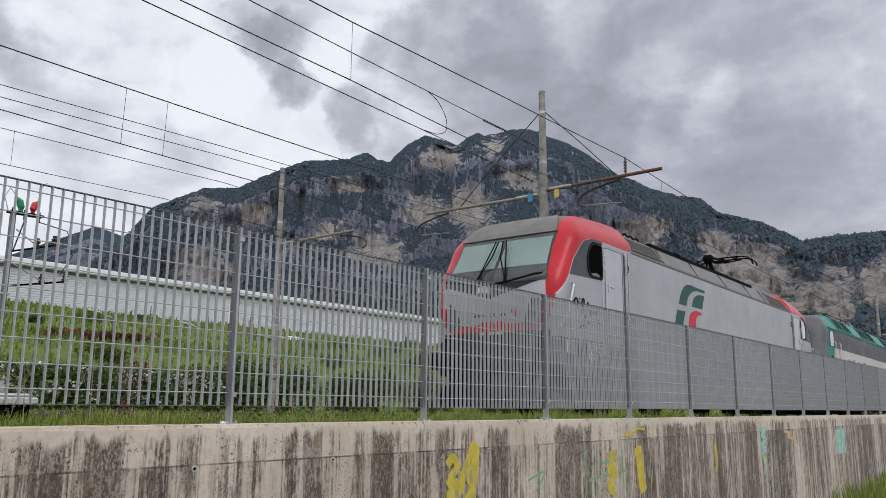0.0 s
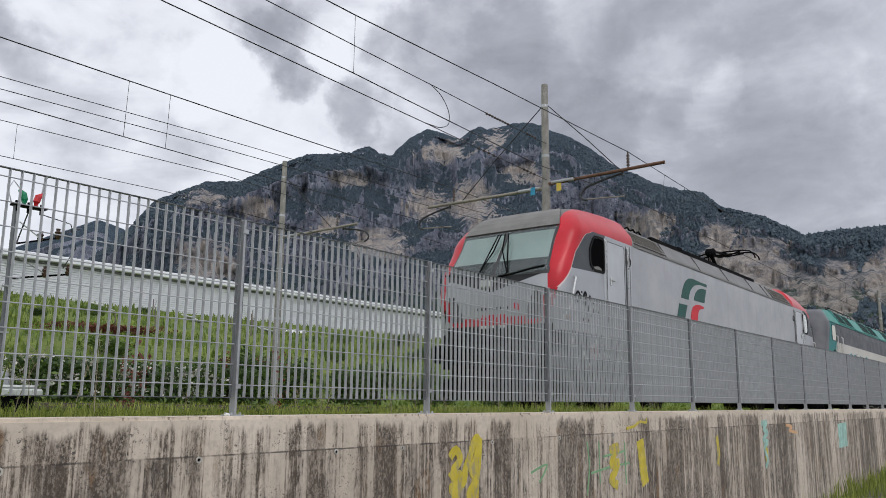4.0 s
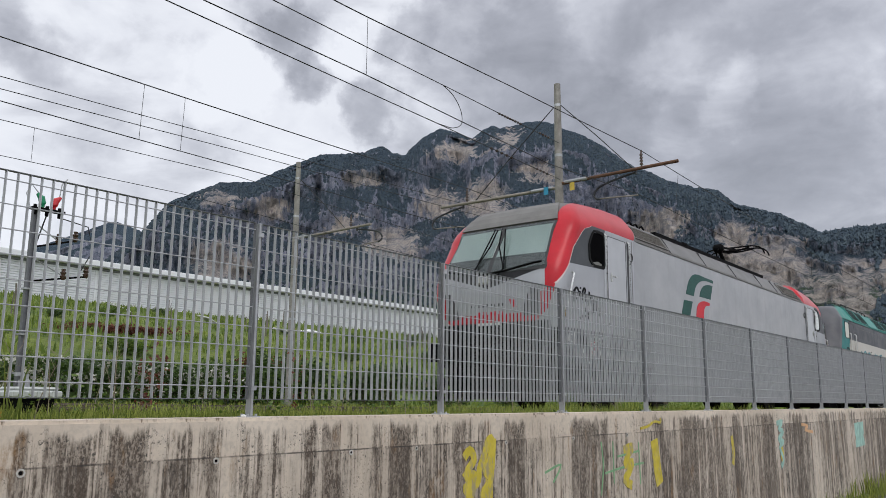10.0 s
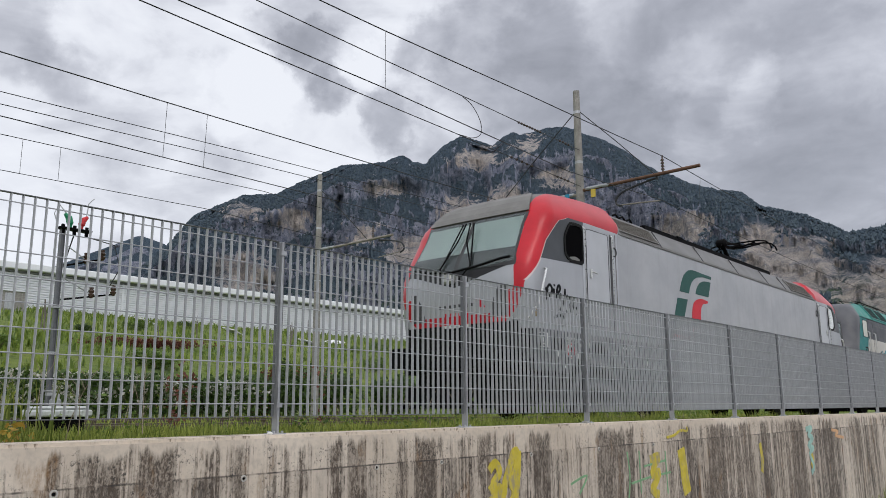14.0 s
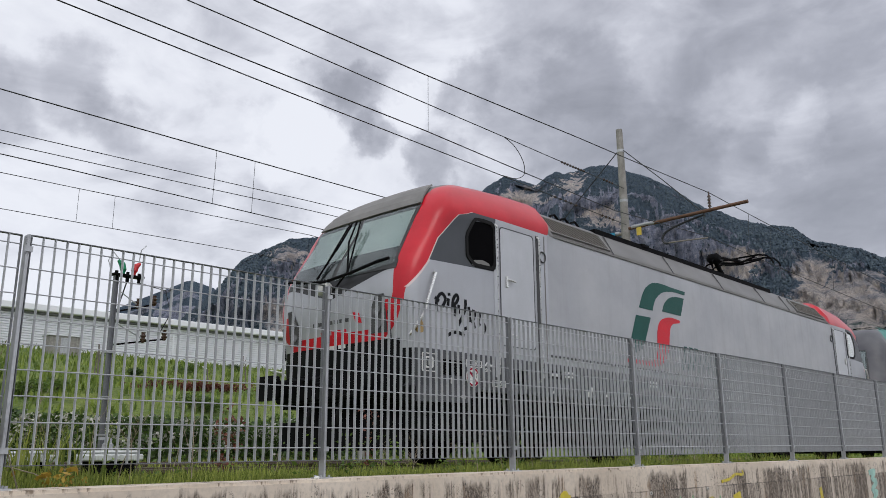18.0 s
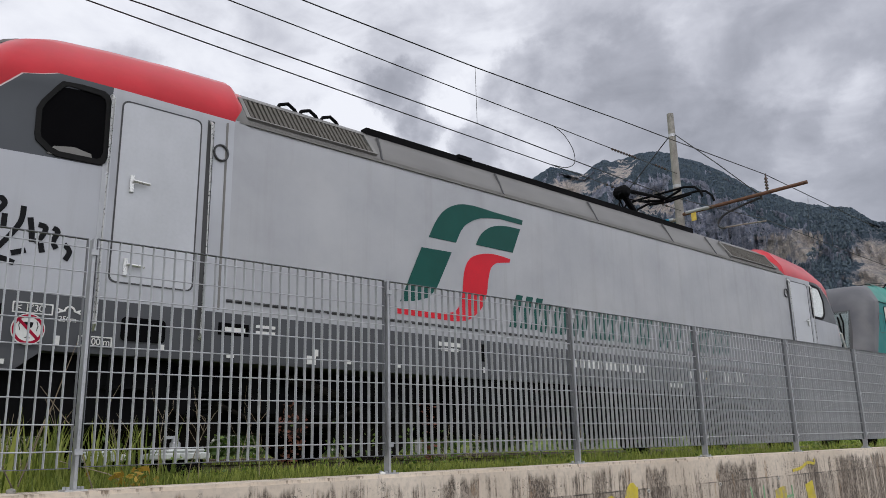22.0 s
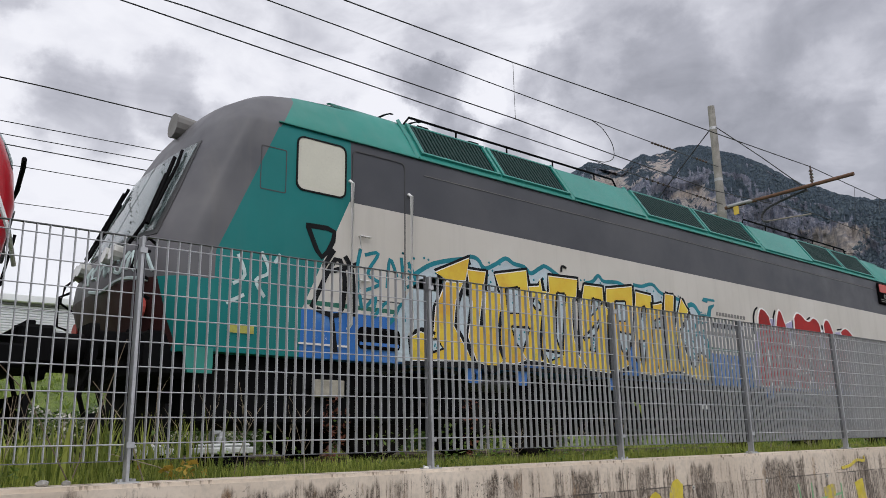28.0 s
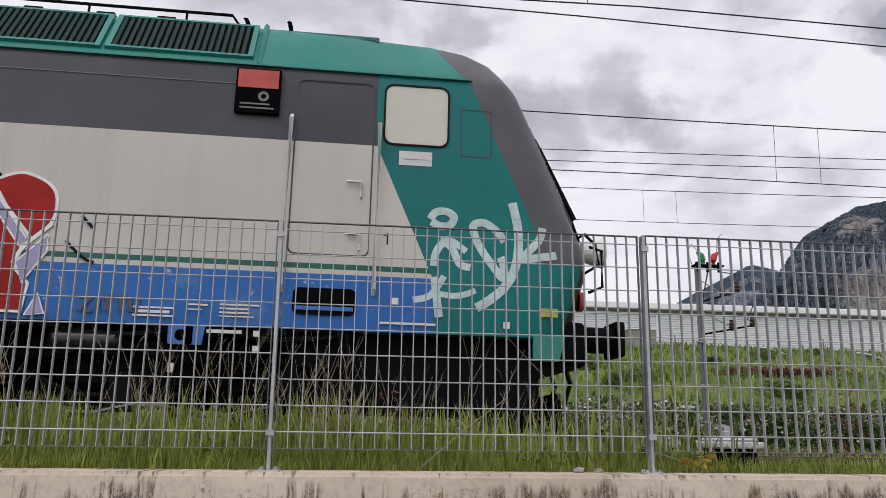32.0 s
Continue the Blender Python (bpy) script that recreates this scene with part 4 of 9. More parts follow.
def silver_loco():
    L = thing("electric_locomotive", "silver electric locomotive with red cab ends and green-red emblem", "locomotive")
    cuts = sorted([float(v) for v in np.linspace(-7.4, 7.4, 25)] + [-6.14, -6.02, 6.02, 6.14])
    part("body", S1.mesh("body", LIVERY1, cuts), LIVERY1, L)
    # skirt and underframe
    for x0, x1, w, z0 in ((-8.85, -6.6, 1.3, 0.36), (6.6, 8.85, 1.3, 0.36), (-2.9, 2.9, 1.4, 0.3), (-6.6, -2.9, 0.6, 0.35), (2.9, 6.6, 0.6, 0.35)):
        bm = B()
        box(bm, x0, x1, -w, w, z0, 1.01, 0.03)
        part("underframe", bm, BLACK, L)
    for e in (-1, 1):
        bm = B()
        box(bm, min(e * 8.62, e * 9.05), max(e * 8.62, e * 9.05), -1.4, 1.4, 0.8, 1.0, 0.02)
        box(bm, min(e * 9.0, e * 9.3), max(e * 9.0, e * 9.3), -1.2, 1.2, 0.86, 1.2, 0.03)
        part("buffer_beam", bm, BLACK, L)
        bm = B()
        slab(bm, [(-1.35, 0.2), (1.35, 0.2), (1.25, 0.6), (-1.25, 0.6)], -0.02, 0.02)
        bmesh.ops.transform(bm, matrix=pose(e * 9.1, 0, 0, 0, 0, 90), verts=bm.verts)
        part("track_clearer", bm, BLACK, L)
        for s in (-1, 1):
            bm = B()
            for i, z in enumerate((0.42, 0.72)):
                box(bm, e * 7.05 - 0.22, e * 7.05 + 0.22, s * 1.36 - 0.1, s * 1.36 + 0.1, z - 0.012, z + 0.012)
            tube(bm, [(e * 7.05 - 0.22, s * 1.45, 0.4), (e * 7.05 - 0.22, s * 1.45, 1.0)], 0.012, 6)
            tube(bm, [(e * 7.05 + 0.22, s * 1.45, 0.4), (e * 7.05 + 0.22, s * 1.45, 1.0)], 0.012, 6)
            part("cab_steps", bm, BLACK, L)
    wheels = bogie(L, -5.2, 0.625, 2.6, "") + bogie(L, 5.2, 0.625, 2.6, "")
    for i, x in enumerate((-2.1, -1.0, 0.2, 1.3)):
        for s in (-1, 1):
            bm = B()
            box(bm, x, x + 0.85, min(s * 1.4, s * 1.46), max(s * 1.4, s * 1.46), 0.45, 0.92, 0.015)
            part("equipment_case", bm, BLACK, L)
    buffers(L, 9.68, 1.05, BLACK)
    # roof
    for s in (-1, 1):
        bm = B()
        box(bm, -6.15, 6.15, min(s * 1.485, s * 1.505), max(s * 1.485, s * 1.505), 3.5, 3.518)
        box(bm, -6.15, 6.15, min(s * 1.44, s * 1.475), max(s * 1.44, s * 1.475), 3.54, 3.56)
        part("gutter", bm, ROOFGREY, L, "worn grey gutter strip")
        for x0, x1 in ((-6.05, -4.3), (4.12, 5.95)):
            grille(L, x0, x1, (s * 1.465, 3.55), (s * 1.19, 3.93), ROOFGREY, SLATGREY, 0.06)
        for x in (-4.24, -2.12, 0.0, 2.12, 3.55, 4.06):
            bm = B()
            tube(bm, [(x, s * 1.47, 3.545), (x + 0.08, s * 1.325, 3.755), (x + 0.14, s * 1.19, 3.95)], 0.02, 4)
            part("hatch_seam", bm, GASKET, L)
    bm = B()
    box(bm, -4.2, 3.45, -0.95, 0.95, 4.04, 4.1, 0.02)
    for s in (-1, 1):
        box(bm, -4.2, 3.45, min(s * 0.98, s * 1.1), max(s * 0.98, s * 1.1), 3.97, 4.1)
    box(bm, -2.62, -2.36, -1.12, -0.9, 4.07, 4.12)
    part("roof_deck", bm, BLACK, L)
    for x in (-5.3, -5.0, -4.7):
        bm = B()
        tube(bm, [(x - 0.12, -0.98, 4.04), (x - 0.08, -0.98, 4.11), (x + 0.03, -0.98, 4.15), (x + 0.12, -0.98, 4.1), (x + 0.16, -0.98, 4.04)], 0.022, 6)
        part("roof_cable", bm, BLACK, L)
    pantograph(L, 3.12, 4.17, -1, 1.0, 0.8, 0.98)
    for x in (-1.6, -0.2, 1.0):
        bm = B()
        tube(bm, [(x, -0.3, 4.0), (x, -0.3, 4.1)], [0.05, 0.03], 8)
        tube(bm, [(x, -0.3, 4.1), (x + 1.2, -0.3, 4.1)], 0.015, 6)
        part("roof_conductor", bm, BLACK, L)
    # noses; the trailing end is a little shorter than the leading one
    for e in (-1, 1):
        before = set(L.children)
        # dark sheet fills the surround, painted as the unlit cab behind the panes
        nose = part("windscreen_surround", S1.patch(span([(-1.2, 1.2, 2.55, 2.55), (-1.17, 1.17, 2.85, 2.85), (-1.11, 1.11, 3.44, 3.44), (-1.08, 1.08, 3.68, 3.68)]), 0.0, 0.008, e, 8, 14), GASKET, L)
        for s, (y0, y1) in ((-1, (-1.17, -0.045)), (1, (0.045, 1.17))):
            k = 0.955
            part("blind_and_sheen_sheet", S1.patch(span([(y0 * 0.95, y1 * 0.95, 2.98, 2.98), (y0 * 0.92, y1 * 0.92, 3.4, 3.4), (y0 * 0.88, y1 * 0.88, 3.62, 3.62)]), 0.01, 0.013, e, 3, 6), BLIND, nose)
            part("windscreen_pane", S1.patch(span([(y0, y1, 2.64 if s < 0 else 2.5, 2.5 if s < 0 else 2.64), (y0 * 0.98, y1 * 0.98, 2.88, 2.88), (y0 * 0.93, y1 * 0.93, 3.41, 3.41), (y0 * 0.9, y1 * 0.9, 3.65, 3.65)]), 0.02, 0.026, e, 6, 8), SCREEN, nose)
            bm = B()
            pts = [(s * 0.12, 2.36), (s * 0.34, 2.6), (s * 0.1, 3.1), (s * 0.05, 3.45)]
            tube(bm, [(e * (S1.nose(y, z) + 0.06), y, z) for y, z in pts], 0.014, 6)
            tube(bm, [(e * (S1.nose(y, z) + 0.05), y, z) for y, z in ((s * 0.34, 2.6), (s * 0.12, 3.45))], 0.013, 6)
            part("wiper", bm, BLACK, L)
            bm = B()
            tube(bm, [(e * (S1.nose(y, z) + 0.12), y, z) for y, z in ((s * 0.02, 2.5), (s * 0.5, 2.55), (s * 0.98, 2.64), (s * 1.16, 2.66))], 0.022, 6)
            part("nose_rail", bm, BLACK, L)
            part("lamp_field", S1.patch(span([(s * 0.74, s * 1.06, 1.7, 1.7), (s * 0.78, s * 1.07, 1.95, 1.95), (s * 0.92, s * 1.06, 2.2, 2.2)]), 0.002, 0.012, e, 5, 6), GASKET, L)
            bm = B()
            for z in (1.82, 2.0):
                tube(bm, [(e * (S1.nose(s * 0.92, z) + 0.0), s * 0.92, z), (e * (S1.nose(s * 0.92, z) + 0.02), s * 0.92, z)], 0.075, 14)
            part("headlight", bm, LAMPDARK, L)
            bm = B()
            tube(bm, [(e * (S1.nose(s * 1.16, z) + 0.06), s * 1.16, z) for z in (1.5, 1.56, 1.9, 1.96)], 0.014, 6)
            part("corner_handle", bm, BLACK, L)
        bm = B()
        box(bm, -0.07, 0.07, -0.13, 0.13, 0, 0.16, 0.03)
        bmesh.ops.transform(bm, matrix=pose(e * (S1.nose(0, 2.36) + 0.06), 0.1, 2.32), verts=bm.verts)
        part("top_headlight", bm, LAMPGLASS, L)
        part("roof_visor", S1.patch(span([(-1.08, 1.08, 3.69, 3.69), (-1.03, 1.03, 3.82, 3.82), (-0.95, 0.95, 3.96, 3.96), (-0.85, 0.85, 4.05, 4.05)]), 0.012, 0.03, e, 4, 10), VISOR, L)
        # emblem and number on the nose as plain shapes
        part("nose_emblem", S1.patch(span([(-0.62, -0.5, 1.86, 1.88), (-0.58, -0.46, 2.0, 2.02)]), 0.002, 0.006, e, 2, 3), LOGORED, L)
        for i in range(7):
            y = -0.38 + i * 0.12
            part("nose_lettering", S1.patch(span([(y, y + 0.085, 1.9, 1.905), (y, y + 0.085, 1.95, 1.955)]), 0.002, 0.005, e, 2, 2), GASKET, L)
        for i in range(5):
            y = -0.3 + i * 0.12
            part("nose_number_bar", S1.patch(span([(y, y + 0.08, 1.72, 1.725), (y, y + 0.08, 1.81, 1.815)]), 0.002, 0.005, e, 2, 2), LOGORED, L)
        for i in range(3):
            y = -0.25 + i * 0.2
            part("nose_plate", S1.patch(span([(y, y + 0.15, 1.56, 1.56), (y, y + 0.15, 1.61, 1.61)]), 0.002, 0.005, e, 2, 2), WHITEMARK, L)
        set_back(L, before, -0.34 if e > 0 else 0)
    # side doors, windows and fittings
    for s in (-1, 1):
        yo = s * 1.49
        for e in (-1, 1):
            before = set(L.children)
            xa, xb = sorted((e * 6.56, e * 7.36))
            bm = B()
            slab(bm, round_rect(xa + 0.012, xb - 0.012, 1.66, 3.4, 0.06), yo + s * 0.006, yo - s * 0.002) if s > 0 else slab(bm, round_rect(xa + 0.012, xb - 0.012, 1.66, 3.4, 0.06), yo - 0.006, yo + 0.002)
            door = part("cab_door", bm, DOORPAINT, L)
            bm = B()
            ring_plate(bm, round_rect(xa - 0.002, xb + 0.002, 1.648, 3.412, 0.062), round_rect(xa + 0.01, xb - 0.01, 1.66, 3.4, 0.06), yo + s * 0.009, yo)
            part("door_seal", bm, GASKET, door)
            for z in (2.62, 1.82):
                bm = B()
                hx = xa + 0.14 if e < 0 else xb - 0.14
                box(bm, hx - 0.02, hx + 0.02, min(yo + s * 0.006, yo + s * 0.03), max(yo + s * 0.006, yo + s * 0.03), z - 0.11, z + 0.06, 0.006)
                d = 1 if e < 0 else -1
                tube(bm, [(hx, yo + s * 0.045, z), (hx + d * 0.16, yo + s * 0.05, z - 0.01)], 0.014, 6)
                part("door_handle", bm, CHROME, door, "bright lever handle")
            for hx in (xa - 0.1, xb + 0.1):
                bm = B()
                box(bm, hx - 0.035, hx + 0.035, min(yo, yo + s * 0.004), max(yo, yo + s * 0.004), 1.2, 3.44)
                # one strip is dark, standing in for shade inside the rail recess
                part("rail_recess", bm, GASKET if abs(hx) < 7 else DOORPAINT, L)
                grab(L, [(hx, yo + s * 0.0, 3.42), (hx, yo + s * 0.045, 3.38), (hx, yo + s * 0.045, 1.25), (hx, yo, 1.2)], 0.018)
            # window
            wx = e * 7.78
            poly = [(wx + e * a, z) for a, z in ((-0.26, 2.715), (-0.3, 2.74), (-0.32, 2.8), (-0.31, 3.36), (-0.29, 3.41), (-0.24, 3.44), (0.08, 3.45), (0.13, 3.43), (0.17, 3.38), (0.29, 3.2), (0.32, 3.12), (0.315, 2.88), (0.3, 2.82), (0.2, 2.74), (0.12, 2.71))]
            inn = [(wx + (x - wx) * 0.86, 3.07 + (z - 3.07) * 0.86) for x, z in poly]
            bm = B()
            ring_plate(bm, poly, inn, yo + s * 0.016, yo - s * 0.0)
            win = part("window_frame", bm, RUBBER, L)
            # open leading window: flat black sheet painted as the unlit cab inside
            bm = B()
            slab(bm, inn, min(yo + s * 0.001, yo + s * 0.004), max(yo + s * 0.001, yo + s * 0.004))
            part("window_pane", bm, SHADEBLACK if (e < 0) else PALEPANE, win)
            if e < 0:
                bm = B()
                slab(bm, [(wx - 0.2, 2.72), (wx + 0.2, 2.72), (wx + 0.17, 2.8), (wx + 0.02, 2.83), (wx - 0.15, 2.8)], min(yo + s * 0.005, yo + s * 0.012), max(yo + s * 0.005, yo + s * 0.012))
                part("arm_rest", bm, ROOFGREY, win)
            if s < 0:
                grab(L, [(e * 8.72, yo, 2.5), (e * 8.74, yo - 0.05, 2.48), (e * 8.96, yo - 0.05, 1.9), (e * 9.06, yo + 0.1, 1.64)], 0.02)
            bm = B()
            cx = e * 6.34
            pts = [(cx + 0.075 * math.cos(t), yo + s * 0.012, 3.12 + 0.085 * math.sin(t)) for t in np.linspace(0, 2 * math.pi, 15)[:-1]]
            tube(bm, pts, 0.012, 5, closed=True)
            part("socket_ring", bm, GASKET, L)
            # near-black plate paints the shade inside the step recess
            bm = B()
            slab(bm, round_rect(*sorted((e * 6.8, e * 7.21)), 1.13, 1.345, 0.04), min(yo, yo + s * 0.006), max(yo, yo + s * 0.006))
            part("step_recess", bm, SHADEBLACK, L)
            set_back(L, before, -0.19 if e > 0 else 0)
        bm = B()
        box(bm, -6.2, 6.2, min(yo, yo + s * 0.02), max(yo, yo + s * 0.02), 1.6, 1.615)
        for x in np.arange(-6.2, 6.2, 0.4):
            box(bm, x, x + 0.3, min(yo, yo + s * 0.006), max(yo, yo + s * 0.006), 1.585, 1.6)
        part("side_moulding", bm, GASKET, L)
        for x in (-6.28, 6.28):
            bm = B()
            box(bm, x - 0.012, x + 0.012, min(yo, yo + s * 0.004), max(yo, yo + s * 0.004), 1.5, 3.48)
            part("panel_seam", bm, ROOFGREY, L)
    side_art_silver(L)
    return L, wheels


def lettering(loco, text, x, z, size, mat, y=-1.4965):
    """Painted lettering on the near side, as a thin mesh."""
    cu = bpy.data.curves.new("lettering", "FONT")
    cu.body, cu.size, cu.extrude, cu.space_character = text, size, 0.002, 0.95
    ob = bpy.data.objects.new("lettering", cu)
    me = bpy.data.meshes.new_from_object(ob)
    bpy.data.objects.remove(ob)
    bpy.data.curves.remove(cu)
    me.transform(pose(x, y, z, 90, 0, 0))
    me.materials.clear()
    me.materials.append(mat)
    part("painted_lettering", me, mat, loco)


def side_art_silver(L):
    """Emblem, lettering bars, pictograms and scrawl on the near side."""
    y0, y1 = -1.4965, -1.489
    ox = -1.82
    E = [("emblem_green", LOGOGREEN, smooth_line([(-3.52, 2.7), (-3.38, 2.95), (-3.23, 3.11), (-3.01, 3.22), (-2.74, 3.255), (-2.31, 3.24)], 4) + [(-1.77, 3.23), (-1.79, 3.16)] + smooth_line([(-2.23, 3.165), (-2.59, 3.11), (-2.83, 3.0), (-2.96, 2.88), (-3.06, 2.7)], 4)),
         ("emblem_green", LOGOGREEN, smooth_line([(-2.7, 2.73), (-2.6, 2.89), (-2.41, 3.02), (-2.15, 3.08), (-1.83, 3.09)], 4) + [(-2.0, 2.73)]),
         ("emblem_green", LOGOGREEN, [(-3.64, 2.55), (-3.14, 2.56), (-3.39, 2.09), (-3.52, 1.94), (-3.74, 1.87), (-3.98, 1.84)]),
         ("emblem_red", LOGORED, smooth_line([(-4.04, 1.75), (-3.55, 1.76), (-3.2, 1.78), (-3.06, 1.84), (-2.97, 2.01), (-2.93, 2.31), (-2.84, 2.5), (-2.67, 2.6), (-2.39, 2.65), (-2.06, 2.63)], 4) + [(-2.07, 2.58)] + smooth_line([(-2.32, 2.54), (-2.43, 2.46), (-2.49, 2.3), (-2.53, 2.1), (-2.63, 1.9), (-2.85, 1.73), (-3.1, 1.68)], 4) + [(-4.04, 1.69)])]
    for name, mat, poly in E:
        bm = B()
        slab(bm, poly, y0, y1)
        part(name, bm, mat, L)
    # brand lettering as plain slanted bars
    x = -2.12
    for k, ch in enumerate((0.6, 0.42, 0.45, 0.47, 0.21, 0.43, 0.48, 0.4, 0.21, 0.48, 0, 0.47, 0.48, 0.21, 0.38)):
        if ch:
            bm = B()
            z0, z1, t = 1.68 if k else 1.7, 2.09 if k else 2.15, 0.125
            lean = 0.36 * (z1 - z0)
            if ch < 0.3 or k in (7, 14):
                slab(bm, [(x, z0), (x + t + 0.02, z0), (x + t + 0.02 + lean, z1), (x + lean, z1)], y0, y1)
            else:
                w = ch - 0.06
                for a in (0, w - t) if k else (0, w / 2 - t / 2, w - t):
                    slab(bm, [(x + a, z0), (x + a + t, z0), (x + a + t + lean, z1), (x + a + lean, z1)], y0, y1)
            part("lettering_bar", bm, LOGOGREEN, L)
        x += ch if ch else 0.22
    bars = [(1.02 + i * 0.135 + (0.05 if i > 9 else 0), 1.12 + i * 0.135 + (0.05 if i > 9 else 0), 1.24, 1.36) for i in range(13)]
    marks(L, "number_bar", [(a + ox, b + ox, c, d) for a, b, c, d in bars], WHITEMARK)
    signs = [(-8.41, -8.35, 1.05, 1.13), (-7.76, -7.72, 1.044, 1.13), (-6.84, -6.8, 1.07, 1.12), (-8.2, -8.13, 0.87, 0.91), (-5.16, -5.11, 1.12, 1.19),
             (-6.2, -5.98, 1.3, 1.34), (-5.86, -5.64, 1.36, 1.39), (-5.86, -5.64, 1.3, 1.33), (-6.17, -6.09, 1.04, 1.08), (-5.25, -5.14, 1.03, 1.12), (-4.76, -4.68, 1.06, 1.1), (-4.05, -3.98, 1.06, 1.1), (-3.38, -3.02, 1.36, 1.41), (-3.34, -3.06, 1.3, 1.34), (-2.63, -2.57, 1.07, 1.14)]
    signs += [(a + ox, b + ox, c, d) for a, b, c, d in ((3.4, 3.6, 1.05, 1.12), (3.65, 3.8, 1.05, 1.12), (4.0, 4.12, 1.22, 1.34), (4.3, 4.5, 1.22, 1.34), (5.15, 5.4, 1.2, 1.38), (5.6, 5.9, 1.22, 1.4), (7.13, 7.24, 1.04, 1.12), (9.95, 10.0, 1.06, 1.12))]
    marks(L, "stencil_bar", signs, WHITEMARK)
    # flat black plates give the recesses their shade; the last is a dark panel
    marks(L, "dark_panel_and_recess_shade", [(-8.56, -8.18, 1.16, 1.36), (-2.7, -2.56, 1.21, 1.43), (8.0, 8.26, 1.15, 1.39), (-6.27, -5.94, 1.26, 1.38)], SHADEBLACK, y=-1.4925)
    for e in (-1, 1):
        bm = B()
        slab(bm, [(e * 7.84 - (e > 0) * 0.2, 1.0), (e * 8.06 - (e > 0) * 0.2, 0.82), (e * 9.0 - (e > 0) * 0.3, 0.8), (e * 9.0 - (e > 0) * 0.3, 1.0)], -1.475, -1.44)
        part("front_skirt", bm, SILLGREY, L)
    # cab number
    bm = B()
    stroke(bm, smooth_line([(7.52, 1.77), (7.54, 1.8), (7.58, 1.8), (7.6, 1.765), (7.57, 1.72), (7.52, 1.67)], 4) + [(7.61, 1.67)], 0.018, y0, y1)
    part("cab_number", bm, TAGBLACK, L, "black cab number two")
    for cx in (3.15, 3.38):
        bm = B()
        ring_plate(bm, arc(cx + 1.2 + ox, 1.3, 0.075, 0, 342, 19), arc(cx + 1.2 + ox, 1.3, 0.055, 0, 342, 19), y0, y1)
        part("yellow_roundel", bm, YELLOWPAINT, L)
    # round sign with a crossed-out glass
    cx, cz = -7.975, 1.165
    bm = B()
    ring_plate(bm, arc(cx, cz, 0.133, 0, 342, 25), arc(cx, cz, 0.125, 0, 342, 25), y0 - 0.001, y1)
    sign = part("warning_sign", bm, WHITEMARK, L, "round red and white sign with a crossed-out glass")
    bm = B()
    slab(bm, arc(cx, cz, 0.104, 0, 342, 25), y0, y1)
    part("field", bm, WHITEMARK, sign)
    bm = B()
    slab(bm, [(cx - 0.036, cz + 0.06), (cx + 0.036, cz + 0.06), (cx + 0.03, cz + 0.02), (cx + 0.006, cz + 0.004), (cx + 0.006, cz - 0.062), (cx + 0.026, cz - 0.074), (cx - 0.026, cz - 0.074), (cx - 0.006, cz - 0.062), (cx - 0.006, cz + 0.004), (cx - 0.03, cz + 0.02)][::-1], y0 - 0.002, y0)
    for s in (-1, 1):
        stroke(bm, [(cx + s * 0.062, cz + 0.068), (cx + s * 0.074, cz + 0.03), (cx + s * 0.064, cz - 0.012)], 0.006, y0 - 0.002, y0)
    part("glass_mark", bm, TAGBLACK, sign)
    bm = B()
    ring_plate(bm, arc(cx, cz, 0.125, 0, 342, 25), arc(cx, cz, 0.102, 0, 342, 25), y0 - 0.003, y1)
    slab(bm, [(cx - 0.083, cz + 0.066), (cx - 0.066, cz + 0.083), (cx + 0.083, cz - 0.066), (cx + 0.066, cz - 0.083)][::-1], y0 - 0.003, y0)
    part("red_ring", bm, SIGNCRIMSON, sign)
    # gradient, curve and brake distance plates
    for text, x, z, size in (("< 1\u00b030'", -8.085, 1.317, 0.083), ("250m", -7.748, 1.254, 0.068), ("100 m", -7.5, 1.075, 0.083)):
        lettering(L, text, x, z, size, WHITEMARK)
    for x0, x1, z0, z1 in ((-8.112, -7.793, 1.297, 1.392), (-7.57, -7.28, 1.058, 1.15)):
        bm = B()
        ring_plate(bm, round_rect(x0, x1, z0, z1, 0.006), round_rect(x0 + 0.011, x1 - 0.011, z0 + 0.011, z1 - 0.011, 0.004), y0, y1)
        part("stencil_frame", bm, WHITEMARK, L)
    bm = B()
    stroke(bm, arc(-7.658, 1.345, 0.042, 0, 180, 9), 0.016, y0, y1)
    for s in (-1, 1):
        slab(bm, [(-7.658 + s * 0.034, 1.345), (-7.658 + s * 0.104, 1.32), (-7.658 + s * 0.082, 1.345), (-7.658 + s * 0.104, 1.372)][::s], y0, y1)
    part("curve_pictogram", bm, WHITEMARK, L)
    bm = B()
    ring_plate(bm, round_rect(-8.94, -8.68, 1.18, 1.42, 0.008), round_rect(-8.926, -8.694, 1.194, 1.406, 0.006), y0, y1)
    part("stencil_frame", bm, WHITEMARK, L)
    bm = B()
    ring_plate(bm, round_rect(-8.885, -8.735, 1.225, 1.375, 0.03), round_rect(-8.865, -8.755, 1.245, 1.355, 0.02), y0, y1)
    stroke(bm, [(-8.81, 1.265), (-8.81, 1.335)], 0.018, y0, y1)
    part("jacking_pictogram", bm, WHITEMARK, L)
    for x0, x1, z0, z1 in ((5.12, 5.67, 1.244, 1.429), (8.46, 8.69, 1.19, 1.425), (8.51, 8.64, 1.24, 1.37)):
        bm = B()
        ring_plate(bm, round_rect(x0, x1, z0, z1, 0.01), round_rect(x0 + 0.012, x1 - 0.012, z0 + 0.012, z1 - 0.012, 0.008), y0, y1)
        part("stencil_frame", bm, WHITEMARK, L)
